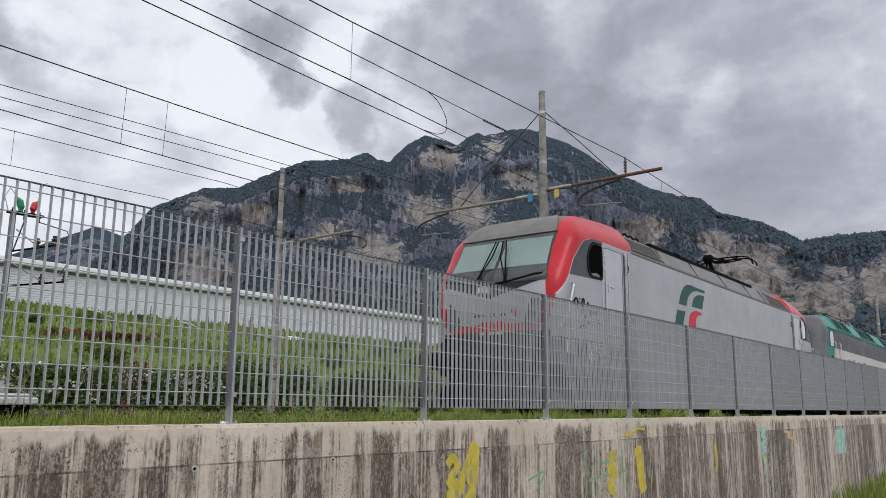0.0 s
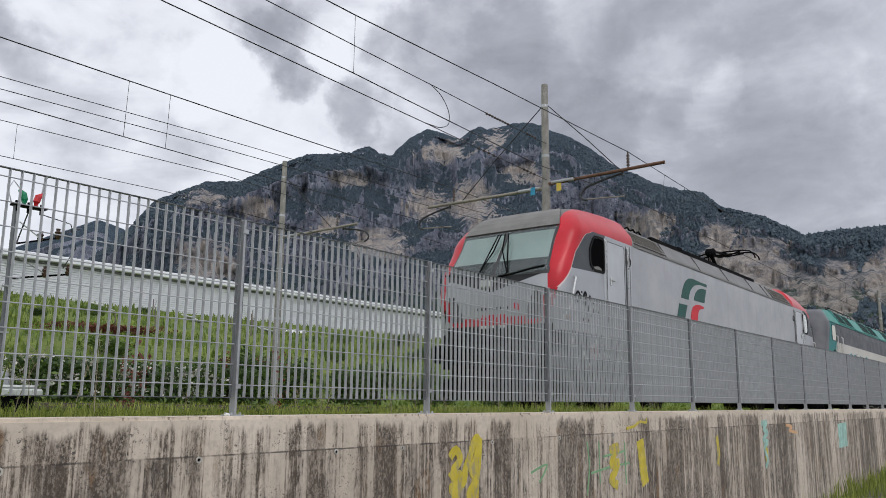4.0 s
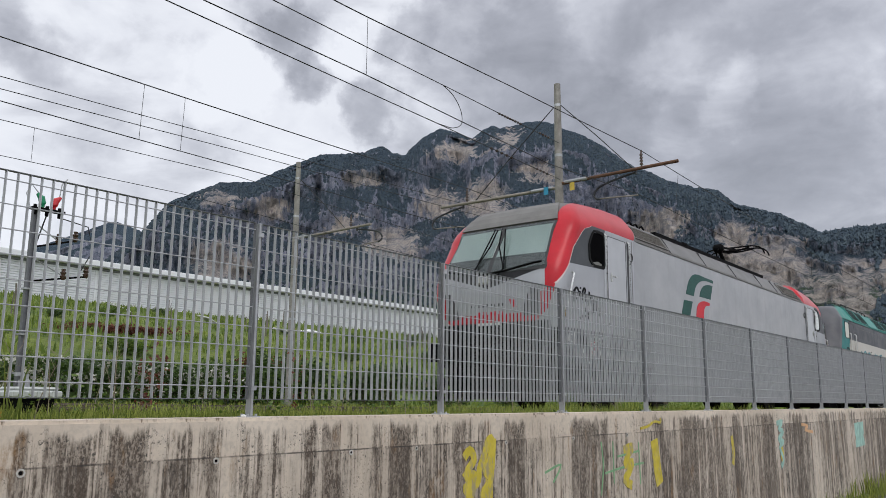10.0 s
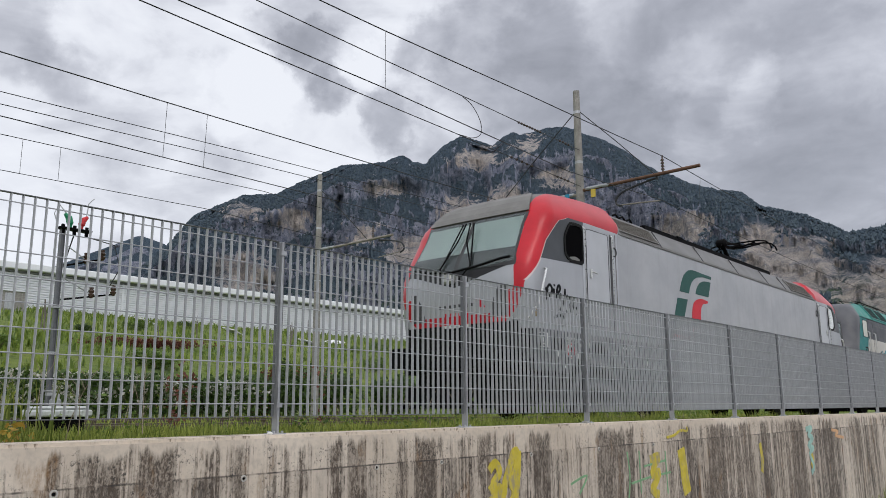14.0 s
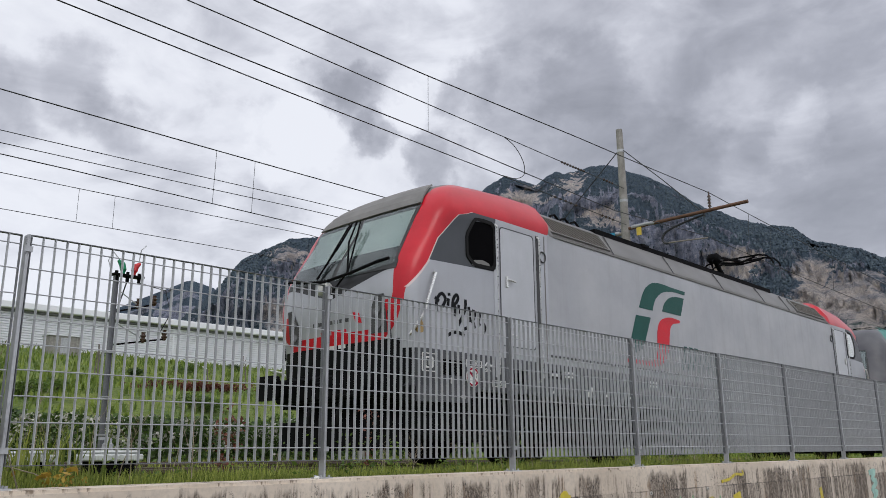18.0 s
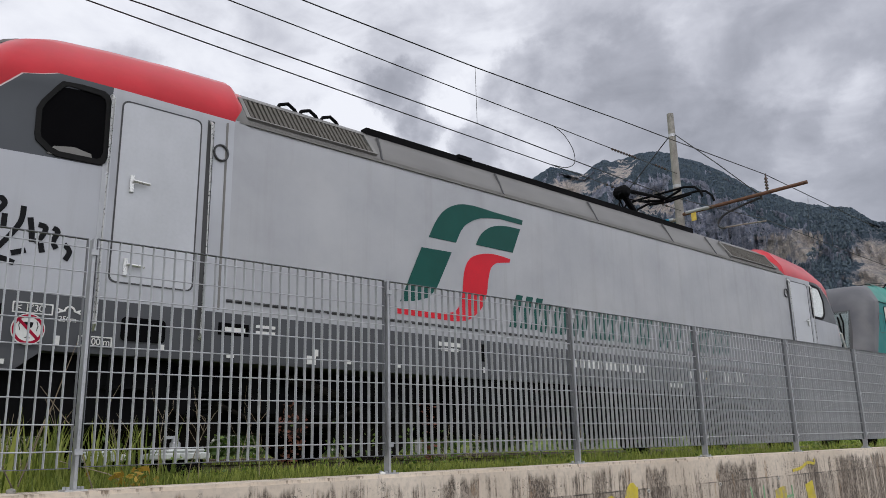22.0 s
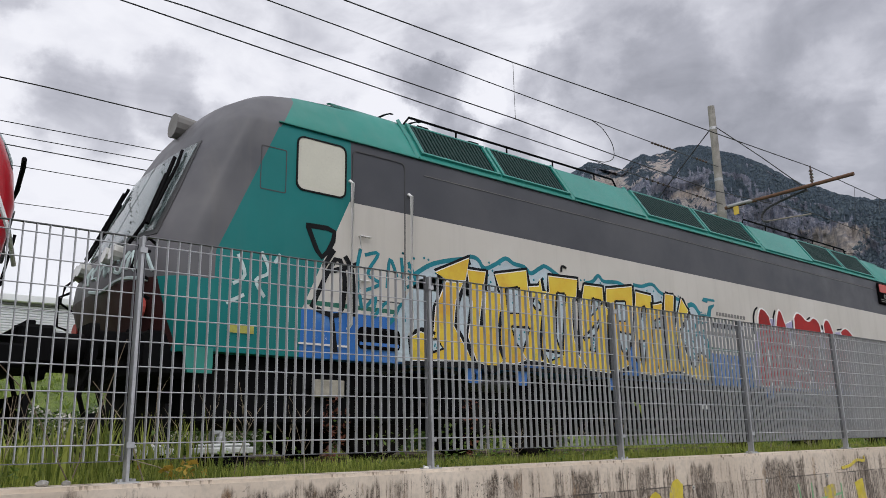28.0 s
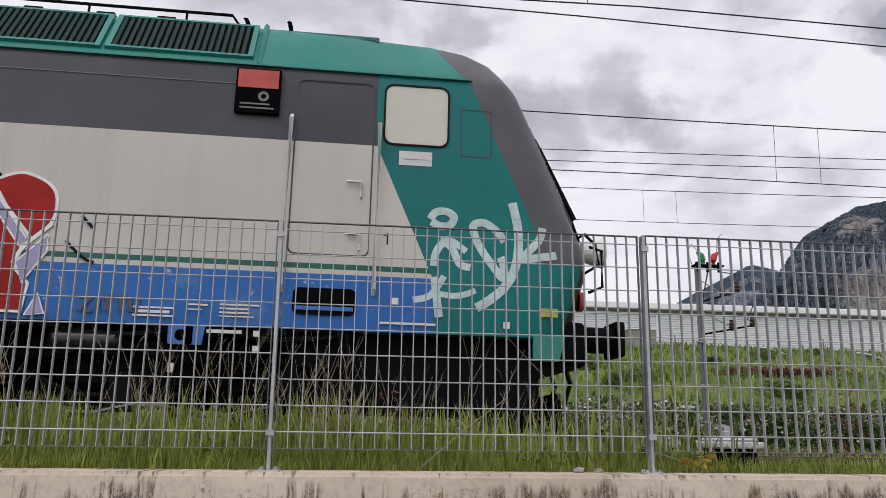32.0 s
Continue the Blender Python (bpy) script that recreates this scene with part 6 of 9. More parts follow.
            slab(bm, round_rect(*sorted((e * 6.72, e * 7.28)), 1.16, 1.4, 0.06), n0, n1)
            rec = part("step_recess", bm, SHADEBLACK, L)
            bm = B()
            box(bm, e * 7.0 - 0.26, e * 7.0 + 0.26, min(yo, yo + s * 0.01), max(yo, yo + s * 0.01), 1.2, 1.235)
            part("step_bar", bm, BLUE, rec)
            bm = B()
            ring_plate(bm, round_rect(*sorted((e * 8.2, e * 8.5)), 2.72, 3.2, 0.02), round_rect(*sorted((e * 8.21, e * 8.49)), 2.73, 3.19, 0.02), yo + s * 0.003, yo)
            part("flap_seam", bm, GASKET, L)
    bm = B()
    box(bm, 6.08, 6.49, -1.54, -1.49, 3.0, 3.45, 0.01)
    sign = part("destination_box", bm, SHADEBLACK, L, "small black and faded red sign box")
    bm = B()
    box(bm, 6.1, 6.47, -1.548, -1.541, 3.25, 3.43)
    part("red_panel", bm, SIGNRED, sign)
    marks(L, "sign_bar", [(6.13, 6.4, 3.085, 3.1), (6.13, 6.44, 3.045, 3.06)], ROOFGREY, y=-1.542)
    bm = B()
    ring_plate(bm, arc(6.34, 3.17, 0.05, 0, 342, 15), arc(6.34, 3.17, 0.025, 0, 342, 15), -1.544, -1.54)
    part("round_mark", bm, ROOFGREY, sign)
    marks(L, "enamel_plate", [(7.62, 7.93, 2.6, 2.74)], WHITEMARK)
    marks(L, "plate_bar", [(7.66, 7.89, 2.66, 2.675)], CREAM, y=-1.498)
    marks(L, "yellow_bar", [(8.95, 9.13, 1.22, 1.3), (-8.75, -8.5, 1.22, 1.3)], OLIVEMARK)
    marks(L, "stencil_bar", [(5.37, 5.71, 1.16, 1.175), (5.37, 5.71, 1.09, 1.105), (5.4, 5.68, 1.12, 1.145), (6.1, 6.44, 1.21, 1.225), (6.1, 6.36, 1.175, 1.19), (6.1, 6.36, 1.14, 1.155), (6.1, 6.4, 1.11, 1.12), (5.82, 6.0, 1.2, 1.215), (5.82, 5.95, 1.16, 1.17), (7.5, 8.0, 1.1, 1.12), (7.6, 7.66, 1.28, 1.34), (8.62, 8.68, 1.1, 1.16), (-8.0, -7.4, 1.16, 1.18), (0.25, 0.45, 1.2, 1.22), (0.0, 0.12, 1.3, 1.33)], WHITEMARK)
    marks(L, "number_bar", [(-0.28 + i * 0.09, -0.22 + i * 0.09, 2.16, 2.22) for i in range(10)] + [(-0.62 + i * 0.1, -0.55 + i * 0.1, 1.82, 1.88) for i in range(14)], ROOFGREY)
    marks(L, "number_bar", [(-0.44 + i * 0.11, -0.35 + i * 0.11, 1.95, 2.03) for i in range(8)], TAGBLACK)
    bm = B()
    for poly in ([(-0.66, 2.36), (-0.62, 2.42), (-0.3, 2.42), (-0.3, 2.38), (-0.5, 2.38), (-0.52, 2.34)], [(-0.72, 2.14), (-0.56, 2.14), (-0.48, 2.3), (-0.32, 2.34), (-0.34, 2.3), (-0.42, 2.24), (-0.46, 2.12), (-0.56, 2.1), (-0.72, 2.1)]):
        slab(bm, poly, -1.4965, -1.489)
    part("emblem", bm, TEALSPRAY, L)
    bm = B()
    stroke(bm, [(7.51, 1.91), (7.54, 1.94), (7.54, 1.83)], 0.013, -1.4965, -1.489)
    part("cab_number", bm, TAGBLACK, L, "black cab number one")
    for k, ln in enumerate(([(4.92, 1.24), (5.02, 1.24), (4.93, 1.12), (5.03, 1.12)], [(5.08, 1.12), (5.08, 1.25)], [(5.12, 1.24), (5.2, 1.24)], [(5.16, 1.24), (5.16, 1.12)], [(5.23, 1.24), (5.31, 1.24)], [(5.27, 1.24), (5.27, 1.12)], [(5.34, 1.24), (5.35, 1.13), (5.4, 1.13), (5.41, 1.24)])):
        bm = B()
        stroke(bm, ln, 0.035, -1.4965, -1.489)
        part("dark_scrawl", bm, DARKGREY, L)
    marks(L, "red_drip", [(1.3, 1.5, 0.99, 1.04)], SPRAYRED)
    teal_graffiti(L)
    return L, wheels


Y_BACK, Y_DARK, Y_FILL, Y_TOP = -1.495, -1.4985, -1.502, -1.505

def teal_graffiti(L):
    rnd = random.Random(7)

    def closed(pts, w, mat, y, name):
        bm = B()
        q = pts + [pts[0], pts[1]]
        stroke(bm, q, w, y, -1.489)
        return part(name, bm, mat, L)

    def area(pts, mat, y, name, parent=None):
        bm = B()
        slab(bm, pts, y, -1.4895)
        return part(name, bm, mat, parent or L)

    def line(pts, w, mat, y, name, k=4):
        bm = B()
        stroke(bm, smooth_line(pts, k), w, y, -1.49)
        return part(name, bm, mat, L)

    # pale clouds with a turquoise edge behind the yellow letters
    for cloud in ([(-6.6, 2.0), (-6.3, 2.2), (-6.0, 2.3), (-5.73, 2.36), (-5.64, 2.4), (-5.52, 2.38), (-5.41, 2.28), (-5.22, 2.36), (-5.04, 2.46), (-4.9, 2.41), (-4.71, 2.39), (-4.59, 2.32), (-4.42, 2.41), (-4.3, 2.45), (-4.05, 2.35)],
                  [(-3.5, 2.32), (-3.35, 2.36), (-3.22, 2.46), (-3.11, 2.39), (-2.81, 2.41), (-2.6, 2.36)], [(-2.43, 2.42), (-2.23, 2.42), (-1.97, 2.48), (-1.76, 2.37), (-1.42, 2.33), (-1.2, 2.3)]):
        top = smooth_line(cloud, 4)
        area([(top[0][0], 1.9)] + top + [(top[-1][0], 1.9)], PALE, Y_BACK, "graffiti_cloud")
        line(cloud, 0.055, TEALSPRAY, Y_BACK - 0.001, "cloud_edge")
    area([(-1.07, 2.24), (-0.86, 2.25), (-0.76, 2.11), (-0.86, 1.98), (-0.95, 1.8), (-0.7, 1.79), (-0.6, 1.62), (-0.56, 1.08), (-1.3, 1.08), (-1.34, 1.81)], PALE, Y_BACK, "graffiti_cloud")
    for cl in ([(-1.07, 2.24), (-0.96, 2.27), (-0.86, 2.23), (-0.76, 2.09), (-0.86, 1.98)], [(-1.0, 1.78), (-0.82, 1.82), (-0.67, 1.77), (-0.6, 1.62), (-0.58, 1.2)], [(-0.9, 1.96), (-1.0, 1.86)]):
        line(cl, 0.075, TEALSPRAY, Y_BACK - 0.001, "cloud_edge")
    area([(-6.75, 1.05), (-6.75, 1.6), (-6.5, 2.0), (-6.1, 2.1), (-5.4, 2.1), (-5.4, 1.05)], PALE, Y_BACK, "graffiti_cloud")
    bm = B()
    for _ in range(240):
        x, z = (rnd.uniform(-6.7, -1.1), rnd.uniform(1.95, 2.38)) if rnd.random() < 0.6 else (rnd.uniform(-1.3, -0.6), rnd.uniform(1.15, 2.2))
        slab(bm, arc(x, z, 0.016, 0, 300, 5), Y_BACK - 0.0015, Y_BACK)
    part("graffiti_dots", bm, TEALSPRAY, L, kind="stuff")

    def letter(pts):
        closed([(x + 0.012, z - 0.012) for x, z in pts], 0.125, TAGBLACK, Y_DARK, "letter_shadow")
        closed(pts, 0.026, SPRAYWHITE, Y_DARK - 0.0012, "letter_edge")
        return area(pts, YELLOWPAINT, Y_FILL, "letter")

    def gap(pts, fill=True):
        """A dotted opening inside a letter with a black rim."""
        closed(pts, 0.07, TAGBLACK, Y_TOP, "gap_rim")
        g = area(pts, PALE, Y_TOP - 0.0008, "gap")
        xs, zs = [p[0] for p in pts], [p[1] for p in pts]
        cx, cz = sum(xs) / len(xs), sum(zs) / len(zs)
        bm = B()
        for k in range(4):
            f = 0.5 * (k / 3 - 0.5)
            slab(bm, arc(cx + f * (max(xs) - min(xs)) * (1 if k % 2 else -0.4), cz + f * (max(zs) - min(zs)), 0.014, 0, 300, 5), Y_TOP - 0.0016, Y_TOP)
        part("gap_dots", bm, TEALSPRAY, g, kind="stuff")

    letter([(-6.04, 2.03), (-5.78, 2.05), (-5.9, 1.83), (-5.94, 1.51), (-5.74, 1.24), (-5.66, 1.12), (-6.57, 1.08), (-6.57, 1.33), (-6.43, 1.4), (-6.24, 1.35), (-6.2, 1.71)])
    letter([(-6.2, 2.13), (-5.67, 2.37), (-5.74, 2.09), (-6.03, 2.06)])
    letter([(-5.7, 2.22), (-5.4, 2.23), (-5.45, 2.05), (-5.54, 1.54), (-5.43, 1.54), (-5.4, 1.99), (-5.16, 1.98), (-5.2, 1.55), (-5.22, 1.33), (-5.15, 1.14), (-5.33, 1.05), (-5.58, 1.13), (-5.7, 1.4), (-5.62, 1.8)])
    letter([(-5.24, 2.22), (-4.68, 2.34), (-4.67, 2.14), (-4.62, 1.6), (-4.72, 1.38), (-4.81, 1.28), (-4.76, 1.18), (-4.91, 1.13), (-5.1, 1.13), (-5.18, 1.3), (-5.2, 1.57), (-5.14, 2.0)])
    letter([(-4.64, 2.13), (-4.45, 2.16), (-4.43, 2.27), (-4.4, 2.1), (-4.3, 2.11), (-4.42, 2.0), (-4.42, 1.82), (-4.49, 1.36), (-4.43, 1.18), (-4.73, 1.19), (-4.8, 1.28), (-4.6, 1.62), (-4.58, 1.94)])
    letter([(-4.26, 2.32), (-3.69, 2.34), (-3.73, 2.11), (-3.82, 2.06), (-3.84, 1.75), (-3.82, 1.51), (-3.75, 1.3), (-3.6, 1.13), (-3.92, 1.13), (-4.41, 1.17), (-4.46, 1.35), (-4.37, 1.82), (-4.36, 2.04), (-4.25, 2.11)])
    letter([(-3.54, 2.28), (-3.16, 2.29), (-3.16, 2.07), (-3.04, 1.95), (-3.09, 1.68), (-3.12, 1.32), (-3.08, 1.1), (-3.54, 1.12), (-3.71, 1.29), (-3.63, 1.52), (-3.62, 2.0)])
    letter([(-3.07, 2.28), (-2.48, 2.38), (-2.52, 1.78), (-2.75, 1.32), (-2.63, 1.24), (-3.04, 1.1), (-3.09, 1.32), (-3.05, 1.68), (-2.98, 1.95), (-3.08, 2.11)])
    letter([(-2.39, 2.31), (-2.03, 2.29), (-2.04, 1.67), (-2.06, 1.45), (-1.99, 1.1), (-2.41, 1.13), (-2.38, 1.29), (-2.5, 1.35), (-2.45, 1.96), (-2.42, 2.11)])
    letter([(-2.01, 2.15), (-1.77, 2.2), (-1.83, 1.94), (-1.8, 1.87), (-1.77, 1.55), (-1.74, 1.18), (-1.96, 1.12), (-2.01, 1.39), (-2.02, 1.81)])
    letter([(-1.66, 2.36), (-1.45, 2.36), (-1.53, 1.92), (-1.52, 1.58), (-1.39, 1.2), (-1.67, 1.19), (-1.74, 1.55), (-1.73, 1.95)])
    letter([(-1.25, 2.33), (-1.09, 2.15), (-1.36, 1.85), (-1.34, 1.67), (-1.23, 1.46), (-1.12, 1.26), (-0.95, 1.26), (-0.88, 1.38), (-0.95, 1.46), (-0.82, 1.48), (-0.67, 1.41), (-0.63, 1.1), (-1.0, 1.1), (-1.35, 1.19), (-1.43, 1.47), (-1.49, 1.72), (-1.4, 1.99)])
    gap([(-5.05, 2.05), (-4.84, 2.09), (-4.83, 1.78), (-5.02, 1.76)])
    gap([(-4.97, 1.57), (-4.67, 1.58), (-4.81, 1.3), (-4.9, 1.39)])
    gap([(-4.58, 1.92), (-4.54, 1.99), (-4.45, 1.91), (-4.45, 1.86), (-4.53, 1.87)])
    gap([(-4.1, 2.1), (-3.96, 2.1), (-4.02, 1.79), (-4.07, 1.32), (-4.15, 1.5), (-4.14, 1.77)])
    gap([(-4.4, 1.31), (-4.05, 1.28), (-4.33, 1.2)])
    gap([(-3.38, 2.1), (-3.2, 2.08), (-3.44, 1.87)])
    gap([(-3.62, 1.52), (-3.26, 1.8), (-3.39, 1.61), (-3.53, 1.57)])
    gap([(-3.38, 1.6), (-3.4, 1.37), (-3.48, 1.38), (-3.42, 1.52)])
    gap([(-2.88, 2.11), (-2.67, 2.13), (-2.69, 1.86), (-2.86, 1.85)])
    gap([(-2.86, 1.67), (-2.56, 1.65), (-2.75, 1.35), (-2.8, 1.45)])
    gap([(-2.24, 2.1), (-2.2, 2.1), (-2.25, 1.75), (-2.35, 1.77)])
    gap([(-2.37, 1.59), (-2.24, 1.58), (-2.34, 1.22), (-2.36, 1.32)])
    gap([(-1.97, 1.91), (-1.84, 1.95), (-1.84, 1.84), (-1.97, 1.83)])
    gap([(-6.3, 1.3), (-6.2, 1.32), (-6.12, 1.24), (-6.25, 1.2)])
    for ln, w in (([(-5.15, 1.75), (-5.2, 1.5), (-5.19, 1.3), (-5.12, 1.16)], 0.05), ([(-4.4, 1.78), (-4.47, 1.4), (-4.43, 1.2)], 0.05), ([(-3.66, 2.2), (-3.68, 1.7), (-3.76, 1.4)], 0.06), ([(-3.06, 1.9), (-3.1, 1.4), (-3.07, 1.12)], 0.05), ([(-2.03, 2.2), (-2.04, 1.6), (-2.0, 1.2)], 0.05), ([(-1.76, 2.1), (-1.77, 1.6), (-1.72, 1.2)], 0.05), ([(-1.5, 1.9), (-1.46, 1.5), (-1.36, 1.2)], 0.06), ([(-6.66, 1.04), (-5.0, 1.06), (-3.0, 1.05), (-0.6, 1.06)], 0.05), ([(-4.0, 2.42), (-3.98, 2.5), (-3.9, 2.48)], 0.025), ([(-0.94, 1.3), (-0.98, 1.4), (-0.9, 1.46)], 0.03), ([(-6.6, 1.36), (-6.42, 1.44), (-6.22, 1.4)], 0.035)):
        line(ln, w, TAGBLACK, Y_TOP - 0.002, "letter_outline")

    # red letters with lilac shadows and white edges
    def red(pts):
        closed(pts, 0.055, SPRAYWHITE, Y_DARK, "red_letter_edge")
        area(pts, SPRAYRED, Y_FILL, "red_letter")

    red(smooth_line([(0.87, 1.07), (0.96, 1.63), (1.01, 2.14), (1.08, 2.34), (1.18, 2.4), (1.37, 2.29), (1.53, 2.05)], 3) + smooth_line([(1.6, 2.1), (1.76, 2.44), (1.92, 2.2), (2.07, 1.83), (2.1, 1.63), (2.1, 1.25), (2.01, 1.08)], 3))
    red(smooth_line([(2.29, 2.34), (2.41, 2.44), (2.57, 2.41), (2.72, 2.33), (2.87, 2.33), (3.02, 2.4), (3.2, 2.34), (3.25, 2.15), (3.1, 1.81), (3.14, 1.6), (3.23, 1.52), (3.36, 1.24), (3.3, 1.08)], 3) + [(2.89, 1.08), (2.74, 1.29), (2.72, 1.69), (2.61, 1.68), (2.66, 1.37), (2.56, 1.07), (2.3, 1.07), (2.16, 1.24), (2.13, 1.47), (2.15, 1.7), (2.25, 1.99)])
    red(smooth_line([(3.42, 2.3), (3.5, 2.4), (3.6, 2.4), (3.7, 2.3), (3.81, 2.06)], 3) + [(3.82, 1.86), (3.97, 1.88), (3.98, 2.04), (4.07, 2.09), (4.38, 1.68), (4.35, 1.45), (4.47, 1.33), (4.45, 1.1), (4.05, 1.1), (3.93, 1.4), (3.93, 1.72), (3.8, 1.71), (3.78, 1.46), (3.6, 1.09), (3.48, 1.1), (3.38, 1.27), (3.27, 1.55), (3.34, 1.86), (3.42, 2.14)])
    red(smooth_line([(4.1, 2.22), (4.22, 2.28), (4.35, 2.3), (4.54, 2.22), (4.62, 2.09), (4.6, 1.88), (4.47, 1.74)], 3) + [(4.23, 2.02)])
    for shade in ([(1.93, 2.2), (2.19, 2.28), (2.19, 1.92), (2.11, 1.82), (2.03, 2.0)], [(1.39, 2.25), (1.56, 2.26), (1.52, 1.97), (1.46, 2.08)], [(3.33, 2.2), (3.41, 2.12), (3.32, 1.86), (3.19, 1.6), (3.11, 1.79), (3.22, 2.07)], [(3.84, 2.2), (4.03, 2.22), (4.42, 1.72), (4.38, 1.66), (4.07, 2.07), (3.87, 2.06)], [(1.98, 1.06), (2.11, 1.23), (2.28, 1.07)], [(2.56, 1.07), (2.74, 1.27), (2.87, 1.08)],
                  [(3.6, 1.07), (3.82, 1.44), (3.92, 1.4), (4.05, 1.08)], [(3.33, 1.07), (3.4, 1.22), (3.46, 1.08)], [(4.37, 1.51), (4.6, 1.76), (4.6, 1.62), (4.43, 1.34)], [(1.21, 1.05), (1.26, 1.11), (1.38, 1.05)], [(1.52, 1.05), (1.59, 1.16), (1.65, 1.06)], [(0.7, 1.06), (0.78, 1.6), (0.86, 2.02), (0.95, 1.98), (0.92, 1.6), (0.85, 1.06)], [(2.63, 2.06), (2.73, 2.08), (2.75, 1.84), (2.63, 1.83)], [(3.84, 2.03), (3.96, 2.04), (3.95, 1.9), (3.83, 1.88)], [(4.5, 1.06), (4.58, 1.24), (4.64, 1.08)]):
        closed(shade, 0.03, SPRAYWHITE, Y_TOP, "shade_edge")
        area(shade, LILAC, Y_TOP - 0.0008, "lilac_shade")
    for ln in ([(1.31, 1.75), (1.22, 1.6), (1.3, 1.31), (1.29, 1.16), (1.19, 1.05)], [(1.66, 1.72), (1.57, 1.6), (1.6, 1.22), (1.51, 1.06)], [(2.11, 1.8), (2.1, 1.46), (2.14, 1.24)], [(2.13, 1.38), (2.31, 1.44), (2.52, 1.41), (2.66, 1.44)], [(2.15, 1.32), (2.4, 1.34), (2.66, 1.37)], [(2.55, 1.82), (2.7, 1.83), (2.82, 1.79)], [(4.62, 1.86), (4.42, 1.66), (4.34, 1.5)]):
        line(ln, 0.032, SPRAYWHITE, Y_TOP - 0.001, "white_line")
    for ln in ([(1.62, 2.42), (1.54, 2.3), (1.46, 2.1)], [(2.19, 2.3), (2.18, 2.02), (2.12, 1.82)], [(3.34, 2.3), (3.33, 2.05), (3.17, 1.73)], [(2.7, 2.06), (2.71, 1.84)], [(2.74, 1.66), (2.7, 1.42), (2.74, 1.26)], [(3.84, 1.62), (3.87, 1.39), (3.98, 1.1)], [(3.96, 2.26), (4.14, 2.29)], [(2.78, 2.36), (2.89, 2.41)], [(0.93, 2.36), (0.86, 2.22), (0.84, 1.9)], [(0.93, 2.36), (1.02, 2.42)], [(4.86, 1.95), (4.96, 1.85)], [(4.75, 1.72), (4.9, 1.58), (5.0, 1.54)], [(3.86, 2.05), (3.96, 2.09)]):
        line(ln, 0.024, TAGBLACK, Y_TOP - 0.002, "black_line", 3)
    # white scrawl on the trailing cab, black, white and turquoise scrawl on the leading one
    for w, ln in ((0.075, [(7.93, 2.09), (7.98, 2.16), (8.08, 2.17), (8.15, 2.12), (8.11, 2.04), (8.02, 2.03), (7.94, 2.07)]),
                  (0.070, [(7.97, 1.65), (7.99, 1.78), (8.06, 1.87), (8.14, 1.82), (8.21, 1.68), (8.31, 1.65)]),
                  (0.060, [(8.03, 1.9), (8.14, 1.89), (8.27, 1.8)]),
                  (0.075, [(8.63, 1.91), (8.56, 2.0), (8.44, 2.08), (8.34, 2.06), (8.34, 1.98), (8.4, 1.84), (8.53, 1.66), (8.62, 1.56), (8.62, 1.68), (8.59, 1.76)]),
                  (0.085, [(8.7, 2.29), (8.75, 2.07), (8.76, 1.85), (8.72, 1.64), (8.62, 1.47), (8.47, 1.34), (8.37, 1.28)]),
                  (0.075, [(8.99, 2.06), (8.96, 1.95), (8.84, 1.81), (8.79, 1.75), (8.99, 1.78), (9.12, 1.8)]),
                  (0.060, [(7.79, 1.33), (7.92, 1.36), (8.0, 1.44), (8.07, 1.56)]),
                  (0.075, [(7.98, 1.55), (8.0, 1.4), (8.03, 1.18)]),
                  (0.055, [(8.01, 1.4), (8.15, 1.38), (8.27, 1.4), (8.36, 1.44)])):
        line(ln, w * 0.98, HAZEWHITE, Y_BACK, "white_scrawl", 5)
    bm = B()
    for ln in ([(-7.95, 2.42), (-7.6, 2.4), (-7.75, 2.1), (-7.93, 2.42)], [(-7.6, 2.2), (-7.72, 1.95), (-7.3, 2.08)], [(-7.86, 1.55), (-7.58, 2.1), (-7.46, 1.9), (-7.52, 1.5), (-7.8, 1.54)], [(-7.46, 2.15), (-7.36, 1.96), (-7.34, 1.5)], [(-7.62, 1.5), (-7.56, 1.1)]):
        stroke(bm, smooth_line(ln, 3), 0.055, Y_BACK, -1.489)
    part("black_scrawl", bm, TAGBLACK, L)
    bm = B()
    for ln in ([(-8.7, 2.0), (-8.62, 1.8), (-8.74, 1.7)], [(-8.45, 2.06), (-8.36, 1.86), (-8.5, 1.76), (-8.4, 1.6)], [(-8.3, 1.96), (-8.24, 2.06)], [(-8.8, 1.5), (-8.62, 1.6)]):
        stroke(bm, smooth_line(ln, 4), 0.035, Y_BACK, -1.489)
    part("white_scrawl", bm, HAZEWHITE, L)
    bm = B()
    for ln in ([(-7.2, 2.2), (-7.02, 2.24), (-7.16, 2.0), (-7.0, 1.9), (-7.2, 1.8)], [(-6.9, 1.86), (-6.86, 2.2), (-6.76, 2.0)], [(-6.7, 2.24), (-6.66, 1.86)], [(-6.6, 2.2), (-6.5, 2.0), (-6.62, 1.9)], [(-7.2, 1.6), (-7.05, 1.74), (-7.1, 1.5), (-6.9, 1.7), (-6.86, 1.46), (-6.7, 1.7), (-6.66, 1.5)], [(-7.26, 2.26), (-7.3, 2.0), (-7.24, 1.6)]):
        stroke(bm, smooth_line(ln, 4), 0.04, Y_BACK, -1.489)
    part("turquoise_scrawl", bm, TEALSPRAY, L)

# ---- railway: track, masts, wires ----
RAILSTEEL = plain("rail_steel", (0.1, 0.075, 0.06), 0.5, 0.6, 0.3, 6)
SLEEPER = plain("sleeper_concrete", (0.26, 0.25, 0.23), 0.9, 0, 0.2, 3, 0.003, dirt=0.3)
BALLAST = plain("ballast", (0.17, 0.155, 0.14), 0.95, 0, 0.45, 9, 0.06, 22)


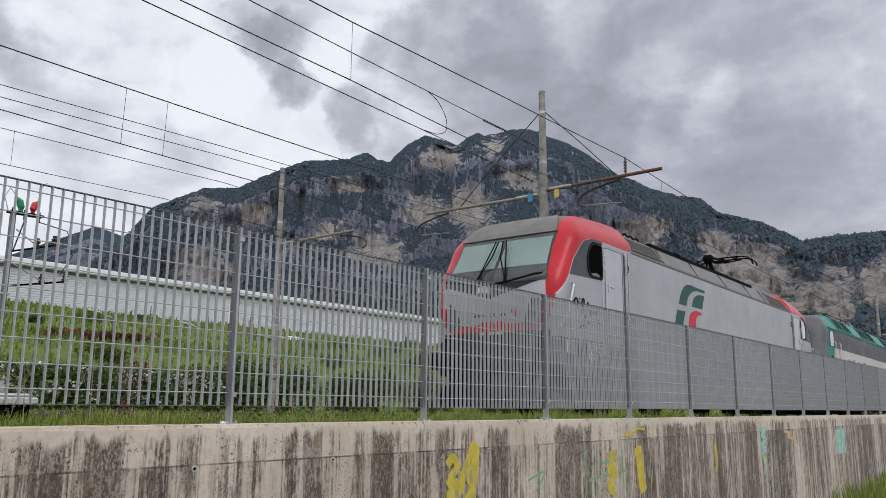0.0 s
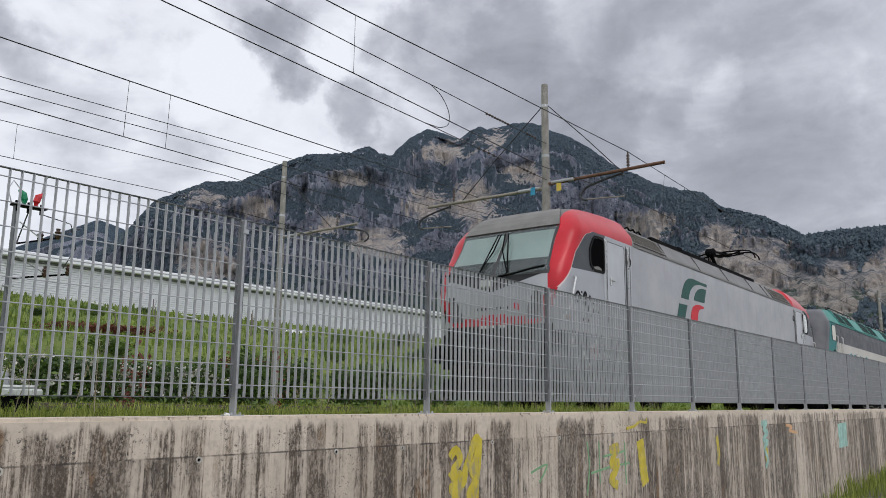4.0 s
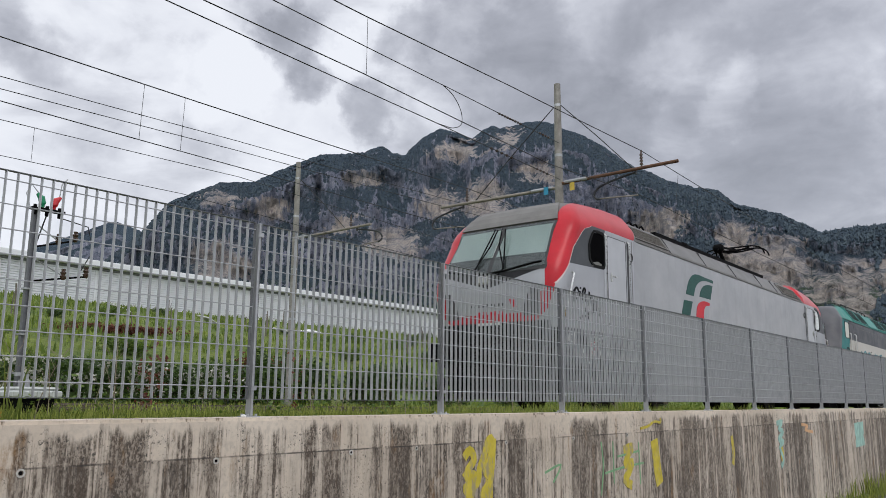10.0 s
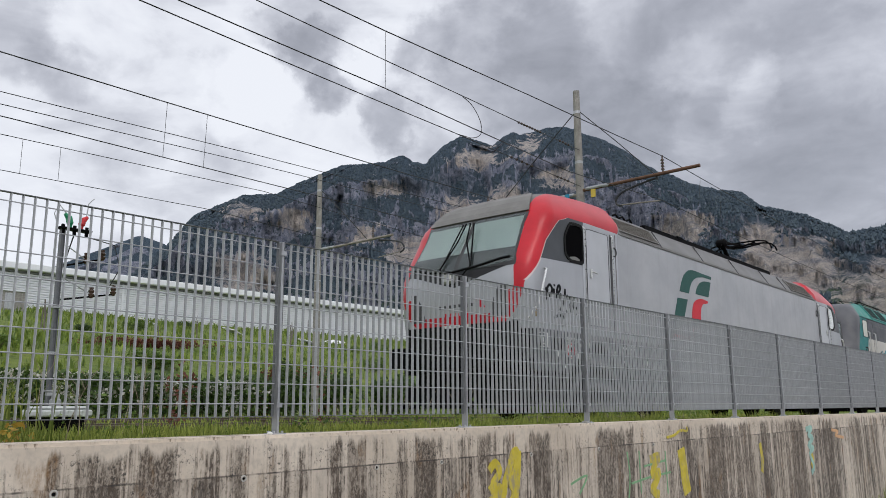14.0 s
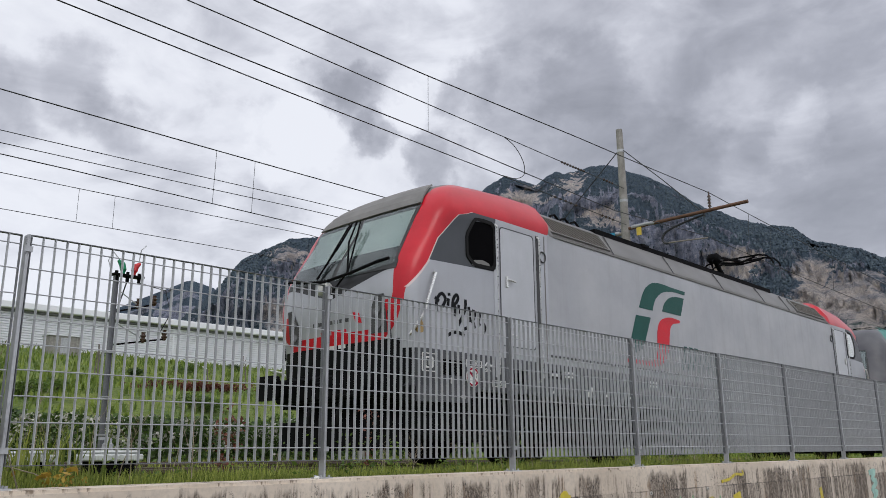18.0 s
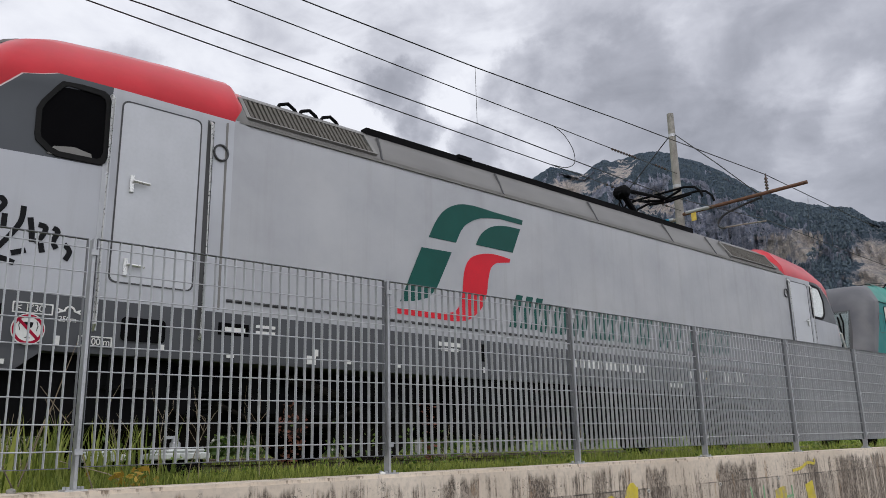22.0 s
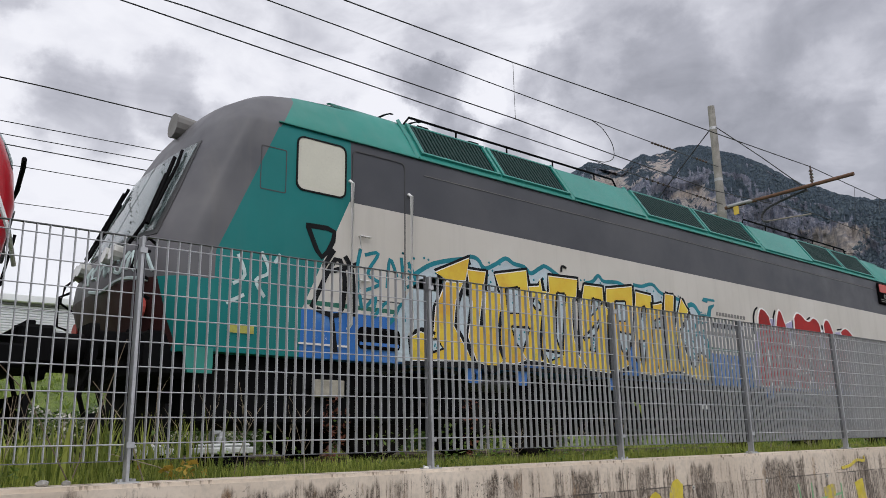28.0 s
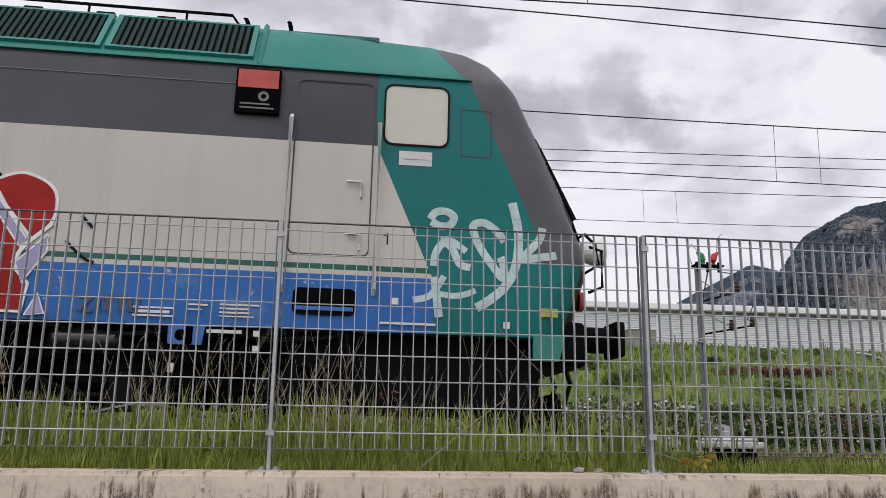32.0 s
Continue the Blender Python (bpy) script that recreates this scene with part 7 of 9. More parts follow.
def build_track(y, name):
    T = thing(name, "railway track with steel rails on concrete sleepers in ballast", "railway track", pose(0, y, ZR, 0, GRADE, 0), kind="structure")
    for s in (-1, 1):
        bm = B()
        c = s * 0.7525
        for x0, x1 in ((-60, 160),):
            box(bm, x0, x1, c - 0.036, c + 0.036, -0.045, 0.0, 0.006)
            box(bm, x0, x1, c - 0.009, c + 0.009, -0.14, -0.045)
            box(bm, x0, x1, c - 0.075, c + 0.075, -0.172, -0.14)
        part("rail", bm, RAILSTEEL, T)
    bm = B()
    for i in range(-40, 110):
        box(bm, i * 0.6 - 0.13, i * 0.6 + 0.13, -1.3, 1.3, -0.32, -0.172)
    part("sleepers", bm, SLEEPER, T, kind="stuff")
    bm = B()
    rnd = random.Random(3)
    xs = np.arange(-60, 160, 0.5)
    prof = [(-2.3, -0.5), (-1.6, -0.22), (-0.9, -0.2), (0, -0.2), (0.9, -0.2), (1.6, -0.22), (2.3, -0.5)]
    rows = [[bm.verts.new((x, yy + rnd.uniform(-0.05, 0.05), z + rnd.uniform(-0.02, 0.02))) for yy, z in prof] for x in xs]
    for a, b in zip(rows, rows[1:]):
        for i in range(len(prof) - 1):
            bm.faces.new((a[i], b[i], b[i + 1], a[i + 1]))
    part("ballast_bed", bm, BALLAST, T)


for yy, nm in ((YC, "track_1"), (14.4, "track_2"), (20.4, "track_3")):
    build_track(yy, nm)


PALETUBE = plain("grey_tan_tube", (0.26, 0.235, 0.2), 0.6, 0.2, 0.35, 5.0)
ARMSTEEL = plain("dark_bracket_steel", (0.05, 0.052, 0.056), 0.45, 0.4, 0.3, 5.0)


def curve3(pts, n, x):
    return [(x, a, b) for a, b in smooth_line(pts, n)]


def mast(x, y, top, arms, name="catenary_mast"):
    """A tapered round concrete mast with its cantilevers; arms: (direction, reach, height, side of the steady arm)."""
    gz = ground_height(x, y)
    M = thing(name, "tapered concrete catenary mast with rusty tube cantilever", "catenary mast", pose(x, y, gz), group="catenary masts")
    h = top - gz
    bm = B()
    tube(bm, [(0, 0, -0.4), (0, 0, h * 0.62), (0, 0, h)], [0.15, 0.122, 0.092], 14)
    part("shaft", bm, CONCRETE, M, smooth=True)
    for k in (0.35, 0.55, 0.77, 0.93):
        bm = B()
        r = 0.158 - 0.06 * k
        tube(bm, [(0, 0, h * k - 0.04), (0, 0, h * k + 0.04)], r, 14)
        part("clamp_band", bm, POST, M)
    for d, reach, z, side in arms:
        z -= gz
        bm = B()
        tube(bm, [(0, 0, z - 0.02), (0, d * (reach + 1.0), z + 0.02)], 0.045, 10)
        arm = part("cantilever_tube", bm, RUST if side < 0 else PALETUBE, M, "weathered steel cantilever tube")
        bm = B()
        tube(bm, [(0, d * 0.2, z), (0, d * 0.9, z), (0, d * 0.9, z + 0.001)], 0.055, 10)
        part("tube_sleeve", bm, POST, arm)
        bm = B()
        k = reach + side * 0.22
        tube(bm, curve3([(d * k, z - 0.05), (d * (k + side * 0.55), z - 0.14), (d * (k + side * 1.05), z - 0.27), (d * (k + side * 1.23), z - 0.44), (d * (k + side * 1.2), z - 0.57), (d * (k + side * 1.05), z - 0.63)], 4, 0.1), 0.03, 8)
        tube(bm, [(0.1, d * k, z + 0.06), (0.1, d * k, z - 0.1)], 0.035, 8)
        part("registration_arm", bm, ARMSTEEL, arm)
        bm = B()
        tube(bm, [(0.1, d * (k + side * 1.2), z - 0.6), (0.1, d * (k + side * 0.5), z - 0.64), (0.1, d * (k - side * 0.05), z - 0.68)], 0.02, 8)
        part("steady_arm", bm, PALETUBE, arm)
        bm = B()
        for i in range(4):
            zz = z + 0.1 + i * 0.085
            tube(bm, [(0, d * reach, zz), (0, d * reach, zz + 0.03), (0, d * reach, zz + 0.055)], [0.05, 0.042, 0.022], 12)
        tube(bm, [(0, d * reach, z), (0, d * reach, z + 0.5)], 0.022, 8)
        part("insulator", bm, INSUL, arm)
        bm = B()
        tube(bm, [(0, d * 0.1, h * 0.93), (0, d * (reach * 0.5), (h * 0.93 + z) / 2 - 0.03), (0, d * (reach * 0.9), z + 0.04)], 0.014, 6)
        part("stay_rod", bm, WIRE, M)
    return M


M1 = mast(19.1, 11.29, EZ + 8.93, [(-1, 2.5, EZ + 5.98, -1), (1, 3.25, EZ + 5.88, 1)])
M2 = mast(19.9, 23.4, EZ + 9.0, [(-1, 3.0, EZ + 6.0, 1)])
mast(69.0, 11.5, EZ + 8.6, [(-1, 2.6, EZ + 5.6, -1), (1, 2.5, EZ + 5.6, 1)])
mast(119.0, 11.7, EZ + 8.4, [(-1, 2.6, EZ + 5.3, -1)])
for mm, dy, col in ((M1, -0.45, (0.55, 0.4, 0.05)), (M1, 0.35, (0.02, 0.25, 0.4))):
    bm = B()
    box(bm, -0.012, 0.012, -0.07, 0.07, -0.11, 0.11)
    o = part("mast_tag", bm, plain("tag_%d" % int(col[0] * 100), col, 0.5), mm, "small coloured plate")
    o.location = (-0.1, dy * 1.05, EZ + 5.8 - ground_height(19.1, 11.29))


def wire(name, pts, r=0.011, label="overhead wire"):
    bm = B()
    tube(bm, pts, r, 5)
    return part(name, bm, WIRE, None)


def sagging(pts, n=6):
    """Points of a wire through the given ones, hanging softly between them."""
    out = []
    for (xa, ya, za), (xb, yb, zb) in zip(pts, pts[1:]):
        for i in range(n):
            f = i / n
            out.append((xa + (xb - xa) * f, ya + (yb - ya) * f, za + (zb - za) * f - 0.0012 * (xb - xa) ** 2 * f * (1 - f) * 0.5))
    return out + [pts[-1]]


def height_on(pts, x):
    return float(np.interp(x, [p[0] for p in pts], [p[2] for p in pts])), float(np.interp(x, [p[0] for p in pts], [p[1] for p in pts]))


def overhead(label, wires, droppers=()):
    """A set of wires, each a row of points, with droppers between the first and another one at the given places."""
    C = thing("overhead_line", label, "overhead line", group="overhead lines")
    rows = []
    for pts, r, name in wires:
        q = sagging([(x, y, EZ + z) for x, y, z in pts])
        rows.append(q)
        bm = B()
        tube(bm, q, r, 5)
        part(name, bm, WIRE, C)
    for x, k in droppers:
        (z0, y0), (z1, y1) = height_on(rows[0], x), height_on(rows[k], x)
        bm = B()
        tube(bm, [(x, y0, z0), (x, y1, z1)], 0.0055, 4)
        part("dropper", bm, WIRE, C)
    return C


def beads(C, a, b, n, r):
    """A string of insulators along a wire."""
    a, b = Vector(a), Vector(b)
    d = (b - a).normalized() * 0.035
    for i in range(n):
        p = a + (b - a) * (i / (n - 1))
        bm = B()
        tube(bm, [p - d, p, p + d], [r * 0.6, r, r * 0.6], 8)
        part("insulator", bm, INSUL, C)

LINE1 = overhead("overhead line of the near track with dropper wires",
                 [([(-40, YC, 6.35), (-25, YC, 6.15), (-8, YC, 6.12), (8.8, YC, 6.18), (13, YC, 6.31), (19.1, YC, 6.46), (28, YC, 6.2), (44, YC, 5.95), (60, YC, 6.0), (69, YC, 6.1), (94, YC, 5.4), (119, YC, 5.5)], 0.0105, "messenger_wire"),
                  ([(-40, YC, 5.3), (3.3, YC, 5.24), (8.8, YC, 5.17), (14.5, YC, 5.0), (19.1, YC + 0.15, 5.32), (44, YC, 4.95), (69, YC, 4.75), (119, YC, 4.3)], 0.0095, "contact_wire")],
                 [(8.85, 1), (2.6, 1), (-4.0, 1), (-10, 1), (21.5, 1), (23.0, 1), (28, 1), (35, 1), (44, 1), (52, 1), (60, 1)])
LINE2 = overhead("anchored overhead line ending at the concrete mast",
                 [([(-40, 5.3, 4.6), (-10, 8.3, 5.65), (6.2, 9.92, 6.44), (13.4, 10.63, 6.81), (19.0, 11.2, 7.12)], 0.01, "messenger_wire"),
                  ([(-40, 5.3, 4.3), (-10, 8.3, 5.07), (2.9, 9.59, 5.51), (12.7, 10.56, 5.84), (19.0, 11.2, 6.06)], 0.01, "contact_wire")])
beads(LINE2, (15.6, 10.87, EZ + 6.93), (16.7, 10.98, EZ + 7.0), 9, 0.035)
beads(LINE2, (17.8, 11.08, EZ + 7.06), (18.3, 11.13, EZ + 7.085), 4, 0.035)
beads(LINE2, (15.2, 10.83, EZ + 5.93), (16.2, 10.93, EZ + 5.96), 5, 0.035)
beads(LINE2, (17.6, 11.06, EZ + 6.01), (18.2, 11.12, EZ + 6.03), 4, 0.035)
bm = B()
tube(bm, [(x, 10.53 + (x - 12.4) * 0.09, EZ + z) for x, z in smooth_line([(13.0, 6.79), (13.45, 6.68), (13.78, 6.4), (13.78, 6.1), (13.45, 5.92), (13.1, 5.87), (12.9, 5.85)], 5)], 0.009, 5)
part("jumper_loop", bm, WIRE, LINE2)
LINE3 = overhead("overhead line of the middle track with dropper wires",
                 [([(-40, 14.4, 6.25), (3, 14.4, 6.19), (12, 14.4, 6.21), (19.1, 14.45, 6.32), (44, 14.4, 5.9), (69, 14.4, 5.9)], 0.0125, "messenger_wire"),
                  ([(-40, 14.5, 5.1), (-10, 14.45, 5.06), (5.3, 14.45, 5.05), (12.2, 14.45, 5.03), (19.1, 14.5, 5.05), (40, 14.4, 4.85), (69, 14.3, 4.6)], 0.0105, "contact_wire")],
                 [(8.17, 1), (9.11, 1), (-1.5, 1)])
LINE4 = overhead("pair of feeder wires beyond the middle track",
                 [([(-40, 16.5, 6.0), (2.7, 16.5, 6.2), (12, 16.5, 6.42), (30, 16.5, 6.9), (70, 16.5, 6.6)], 0.0095, "feeder_wire"),
                  ([(-40, 16.5, 5.8), (2.7, 16.5, 5.94), (12, 16.5, 6.17), (30, 16.5, 6.6), (70, 16.5, 6.3)], 0.0095, "feeder_wire")])
LINE5 = overhead("overhead line of the far track with dropper wires",
                 [([(-40, 20.4, 6.6), (4, 20.4, 6.62), (15, 20.4, 6.8), (19.9, 20.4, 6.6), (70, 20.4, 6.1)], 0.0105, "messenger_wire"),
                  ([(-40, 20.4, 5.7), (5, 20.4, 5.74), (13, 20.4, 5.85), (19.9, 20.4, 5.6), (70, 20.4, 5.1)], 0.0095, "contact_wire")],
                 [(7.72, 1), (8.66, 1), (1.5, 1), (28, 1), (36, 1)])

# ---- hall behind the meadow ----
CLAD = plain("white_ribbed_cladding", (0.72, 0.73, 0.75), 0.45, 0.2, 0.06, 0.3, 0, 20)
ROOFEDGE = plain("white_roof_edge", (0.74, 0.75, 0.77), 0.4, 0.1, 0.05, 0.3)
EAVESHADE = plain("eaves_shade_grey", (0.17, 0.175, 0.18), 0.7)
HY = 100.0


def build_hall():
    H = thing("industrial_hall", "long low white hall with ribbed metal cladding on the meadow", "building")
    z0, z1 = EZ + 12.1 - 2.5, EZ + 16.45
    bm = B()
    box(bm, -30, 330, HY + 0.5, HY + 40, z0, z1 + 0.3)
    part("wall", bm, CLAD, H)
    bm = B()
    k = int((z1 - z0) / 0.3)
    for i in range(k):
        z = z0 + i * 0.3
        v = [bm.verts.new(p) for p in ((-30, HY + 0.5, z), (330, HY + 0.5, z), (330, HY + 0.34, z + 0.05), (-30, HY + 0.34, z + 0.05), (330, HY + 0.34, z + 0.2), (-30, HY + 0.34, z + 0.2), (330, HY + 0.5, z + 0.25), (-30, HY + 0.5, z + 0.25))]
        bm.faces.new((v[0], v[1], v[2], v[3]))
        bm.faces.new((v[3], v[2], v[4], v[5]))
        bm.faces.new((v[5], v[4], v[6], v[7]))
    part("cladding_ribs", bm, CLAD, H)
    # grey strip paints the shadow under the roof edge
    bm = B()
    box(bm, -30, 330, HY + 0.1, HY + 0.45, z1 - 0.28, z1 - 0.02)
    part("painted_eaves_shadow", bm, EAVESHADE, H)
    bm = B()
    box(bm, -31, 331, HY - 0.6, HY + 41, z1, z1 + 0.85, 0.1)
    part("roof", bm, ROOFEDGE, H)
    for x in np.arange(-20, 330, 12):
        bm = B()
        box(bm, x - 0.12, x + 0.12, HY + 0.26, HY + 0.4, z0, z1)
        part("downpipe", bm, CLAD, H)


build_hall()

# ---- mountains ----
PALE_CLIFFS = [(42.9, 11.0, 2.0, 1.2), (39.4, 13.8, 1.7, 1.0), (35.9, 13.8, 1.6, 1.6), (38.0, 17.5, 1.6, 0.7), (32.1, 16.0, 1.3, 0.6), (23.7, 12.1, 1.4, 1.0), (18.8, 9.5, 1.3, 2.6), (16.1, 8.8, 1.8, 2.0),
               (11.8, 7.3, 1.4, 2.2), (54.9, 13.4, 1.2, 0.6), (51.4, 13.0, 1.2, 0.8), (54.7, 9.2, 2.0, 1.4), (44.6, 15.5, 1.2, 0.6), (46.6, 12.1, 0.8, 0.8), (13.8, 7.4, 1.0, 1.4), (34.2, 18.4, 0.8, 0.6), (8.9, 7.7, 1.3, 1.6), (3, 7.5, 3, 1.6)]
WOODED_LEDGES = [(41.3, 15.8, 4.4, 0.7), (46.7, 16.7, 4.8, 0.6), (32.6, 14.8, 3.2, 0.5), (18.2, 12.8, 4.4, 1.1), (54.8, 14.2, 3.0, 0.5), (22.1, 9.9, 2.4, 1.2), (47.5, 13.9, 2.4, 0.8), (40.5, 17.4, 1.2, 0.7),
                 (11.6, 10.0, 3.4, 0.8), (13.4, 9.6, 1.0, 2.2), (57.5, 8, 2, 3), (24, 5.4, 10, 2.7)]


def rock_material():
    m, b, N = shader("hazed_limestone_and_forest")
    flat = N.m("SQRT", N.m("ADD", N.m("MULTIPLY", N.x, N.x), N.m("MULTIPLY", N.y, N.y)))
    az = N.m("MULTIPLY", N.m("ARCTAN2", N.y, N.x), 57.2958)
    el = N.m("MULTIPLY", N.m("ARCTAN2", N.m("SUBTRACT", N.z, EZ), flat), 57.2958)
    w1, w2 = N.noise(0.014, 8, 0.66), N.noise(0.018, 8, 0.68, (1, 1, 1.4))
    az = N.m("ADD", az, N.m("MULTIPLY", N.m("SUBTRACT", w1, 0.5), 8.0))
    el = N.m("ADD", el, N.m("MULTIPLY", N.m("SUBTRACT", w2, 0.5), 3.6))

    def zones(rows, soft):
        best = 0.0
        for a, e, ra, re_ in rows:
            u = N.m("MULTIPLY", N.m("SUBTRACT", az, a), 1 / ra)
            v = N.m("MULTIPLY", N.m("SUBTRACT", el, e), 1 / re_)
            d = N.m("ADD", N.m("MULTIPLY", u, u), N.m("MULTIPLY", v, v))
            k = N.ramp(d, 1 - soft, 1 + soft, 1, 0)
            best = k if isinstance(best, float) else N.m("MAXIMUM", best, k)
        return best

    g = N.n.new("ShaderNodeNewGeometry")
    sep = N.n.new("ShaderNodeSeparateXYZ")
    N.l.new(g.outputs["Normal"], sep.inputs[0])
    grain = N.noise(0.06, 10, 0.76, (1, 1, 0.6))
    fine = N.noise(0.35, 5, 0.75)
    strata = N.noise(0.035, 8, 0.72, (0.3, 0.3, 2.2), 0.5)
    # rock and wood tones are tinted blue, with aerial haze put into the colour
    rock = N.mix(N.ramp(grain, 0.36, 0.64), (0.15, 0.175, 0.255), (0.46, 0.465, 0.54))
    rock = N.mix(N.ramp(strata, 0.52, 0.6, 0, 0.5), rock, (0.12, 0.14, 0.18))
    pale = N.mix(N.ramp(grain, 0.38, 0.58), (0.37, 0.335, 0.32), (0.74, 0.65, 0.575))
    bare = zones(PALE_CLIFFS, 0.45)
    rock = N.mix(N.m("MULTIPLY", bare, N.ramp(strata, 0.5, 0.62, 1, 0.45)), rock, pale)
    crack = N.ramp(N.noise(0.05, 9, 0.76, (2.4, 2.4, 0.3)), 0.56, 0.62)
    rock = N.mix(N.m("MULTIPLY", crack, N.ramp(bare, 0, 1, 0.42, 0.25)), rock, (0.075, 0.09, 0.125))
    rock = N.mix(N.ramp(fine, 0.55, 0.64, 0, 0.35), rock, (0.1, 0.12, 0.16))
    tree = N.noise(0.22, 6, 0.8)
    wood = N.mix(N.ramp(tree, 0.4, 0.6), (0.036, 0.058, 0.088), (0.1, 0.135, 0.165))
    # woods where the ground is gentle enough, scrub in clumps on the cliffs
    gentle = N.ramp(N.m("ADD", sep.outputs[2], N.m("MULTIPLY", N.m("SUBTRACT", N.noise(0.03, 8, 0.75), 0.5), 0.55)), 0.5, 0.62)
    scrub = N.m("MULTIPLY", N.ramp(N.noise(0.05, 9, 0.78, (1, 1, 1.6)), 0.555, 0.6), 0.8)
    scrub, gentle = [N.m("MULTIPLY", k, N.ramp(bare, 0.2, 0.8, 1, 0.2)) for k in (scrub, gentle)]
    cover = N.m("MAXIMUM", N.m("MAXIMUM", N.m("MULTIPLY", zones(WOODED_LEDGES, 0.3), N.ramp(grain, 0.42, 0.5, 1, 0.55)), scrub), gentle)
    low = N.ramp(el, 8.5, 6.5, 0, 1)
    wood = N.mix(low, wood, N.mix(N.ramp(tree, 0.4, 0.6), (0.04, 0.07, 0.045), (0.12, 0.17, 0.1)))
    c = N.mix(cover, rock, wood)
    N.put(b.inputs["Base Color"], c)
    b.inputs["Roughness"].default_value = 1.0
    b.inputs["Specular IOR Level"].default_value = 0.1
    N.put(b.inputs["Normal"], N.bump(N.m("ADD", N.m("ADD", grain, strata), N.m("MULTIPLY", tree, 0.6)), 1.0, 16.0))
    return m


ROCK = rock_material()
# crowns carry the same blue haze in their base colour
FARWOOD = island("hazed_wood_crowns", (0.036, 0.058, 0.082), (0.085, 0.115, 0.132), 0.95)
RIDGE = [(-8, 9.0), (3, 10.6), (8.5, 11.1), (11.4, 11.1), (13.4, 10.9), (15.8, 12.3), (18.6, 13.2), (19.7, 14.2), (21.2, 14.5)] + \
    [(22.2, 14.8), (23.1, 15.1), (24.1, 15.7), (25.2, 16.1), (26.1, 16.7), (27.4, 17.7), (29.0, 18.6), (30.2, 19.0), (30.9, 19.4), (31.7, 19.6), (32.9, 19.6), (33.7, 19.4), (34.9, 19.2), (35.4, 19.4), (36.2, 19.1), (36.7, 18.7), (37.0, 18.5), (38.4, 19.0), (39.4, 19.2), (40.7, 18.5), (41.4, 17.9), (41.9, 17.3), (42.9, 17.4), (43.6, 17.9), (44.0, 17.8), (45.0, 17.4)] + \
    [(45.7, 17.3), (48.1, 17.1), (50.9, 15.9), (52.8, 14.9), (55.1, 14.7), (58.4, 13.1), (60.0, 11.0), (63, 8.0), (67, 5.5), (74, 3)]


def mountain(name, ridge, az0, az1, na, base_r, top_r, foot, bands, label, seed, rough=1.0, rows=230):
    """Steep cliffs and wooded ledges in turn, wandering and merging, up to a ridge line seen at the given bearing and height angle."""
    ra, re_ = np.array(ridge).T
    vs, fs = [], []
    for i in range(na):
        az = az0 + (az1 - az0) * i / (na - 1)
        el = float(np.interp(az, ra, re_)) + rough * (0.08 * noise.fractal(Vector((az * 2.1, seed, 0)), 0.8, 2.0, 4) + 0.05 * noise.noise(Vector((az * 9, seed, 1))))
        deep = (top_r - base_r) * min(max((el - 4) / 15, 0.25), 1)
        R0 = base_r + 120 * noise.noise(Vector((az * 0.11, seed, 4)))
        for j in range(rows):
            h = j / (rows - 1)
            x = h * bands + 1.1 * noise.fractal(Vector((az * 0.11, h * 1.3, seed + 30)), 0.9, 2.0, 4) + 0.02 * az
            x += 0.12 * noise.fractal(Vector((az * 1.3, h * 9, seed + 40)), 0.8, 2.0, 3)
            k = math.floor(x)
            f = x - k
            share = 0.5 + 0.3 * noise.noise(Vector((az * 0.14, k * 3.1, seed + 11)))
            step = k + (0.93 * f / share if f < share else 0.93 + 0.07 * (f - share) / (1 - share))
            sharp = min(max(0.8 + 0.5 * noise.noise(Vector((az * 0.12, k * 1.7, seed + 13))), 0.25), 1)
            sharp *= 1 - min(max((h - 0.84) / 0.1, 0), 1)
            d = (sharp * step + (1 - sharp) * x) / bands
            r = R0 + deep * d
            rib = noise.fractal(Vector((az * 0.75, h * 1.6, seed + 3)), 0.75, 2.1, 7)
            big = noise.noise(Vector((az * 0.2, h * 0.8, seed + 8)))
            r += (52 * rib + 90 * big) * min(1, h * 4) * (1 if h < 0.97 else 0.3) + 8 * noise.noise(Vector((az * 5.2, h * 22, seed + 20)))
            r += 150 * max(h - 0.92, 0) / 0.08
            e = radians(foot + (el - foot) * h)
            if j == rows - 1:
                e = radians(el - 2.5)
                r += 260
            a = radians(az)
            vs.append((r * math.cos(a), r * math.sin(a), EZ + r * math.tan(e)))
    for i in range(na - 1):
        for j in range(rows - 1):
            fs.append((i * rows + j, (i + 1) * rows + j, (i + 1) * rows + j + 1, i * rows + j + 1))
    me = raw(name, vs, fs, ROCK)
    me.polygons.foreach_set("use_smooth", [True] * len(me.polygons))
    ob = new(name, me)
    tagged(ob, label, "mountain", kind="structure")
    return np.array(vs).reshape(na, rows, 3)


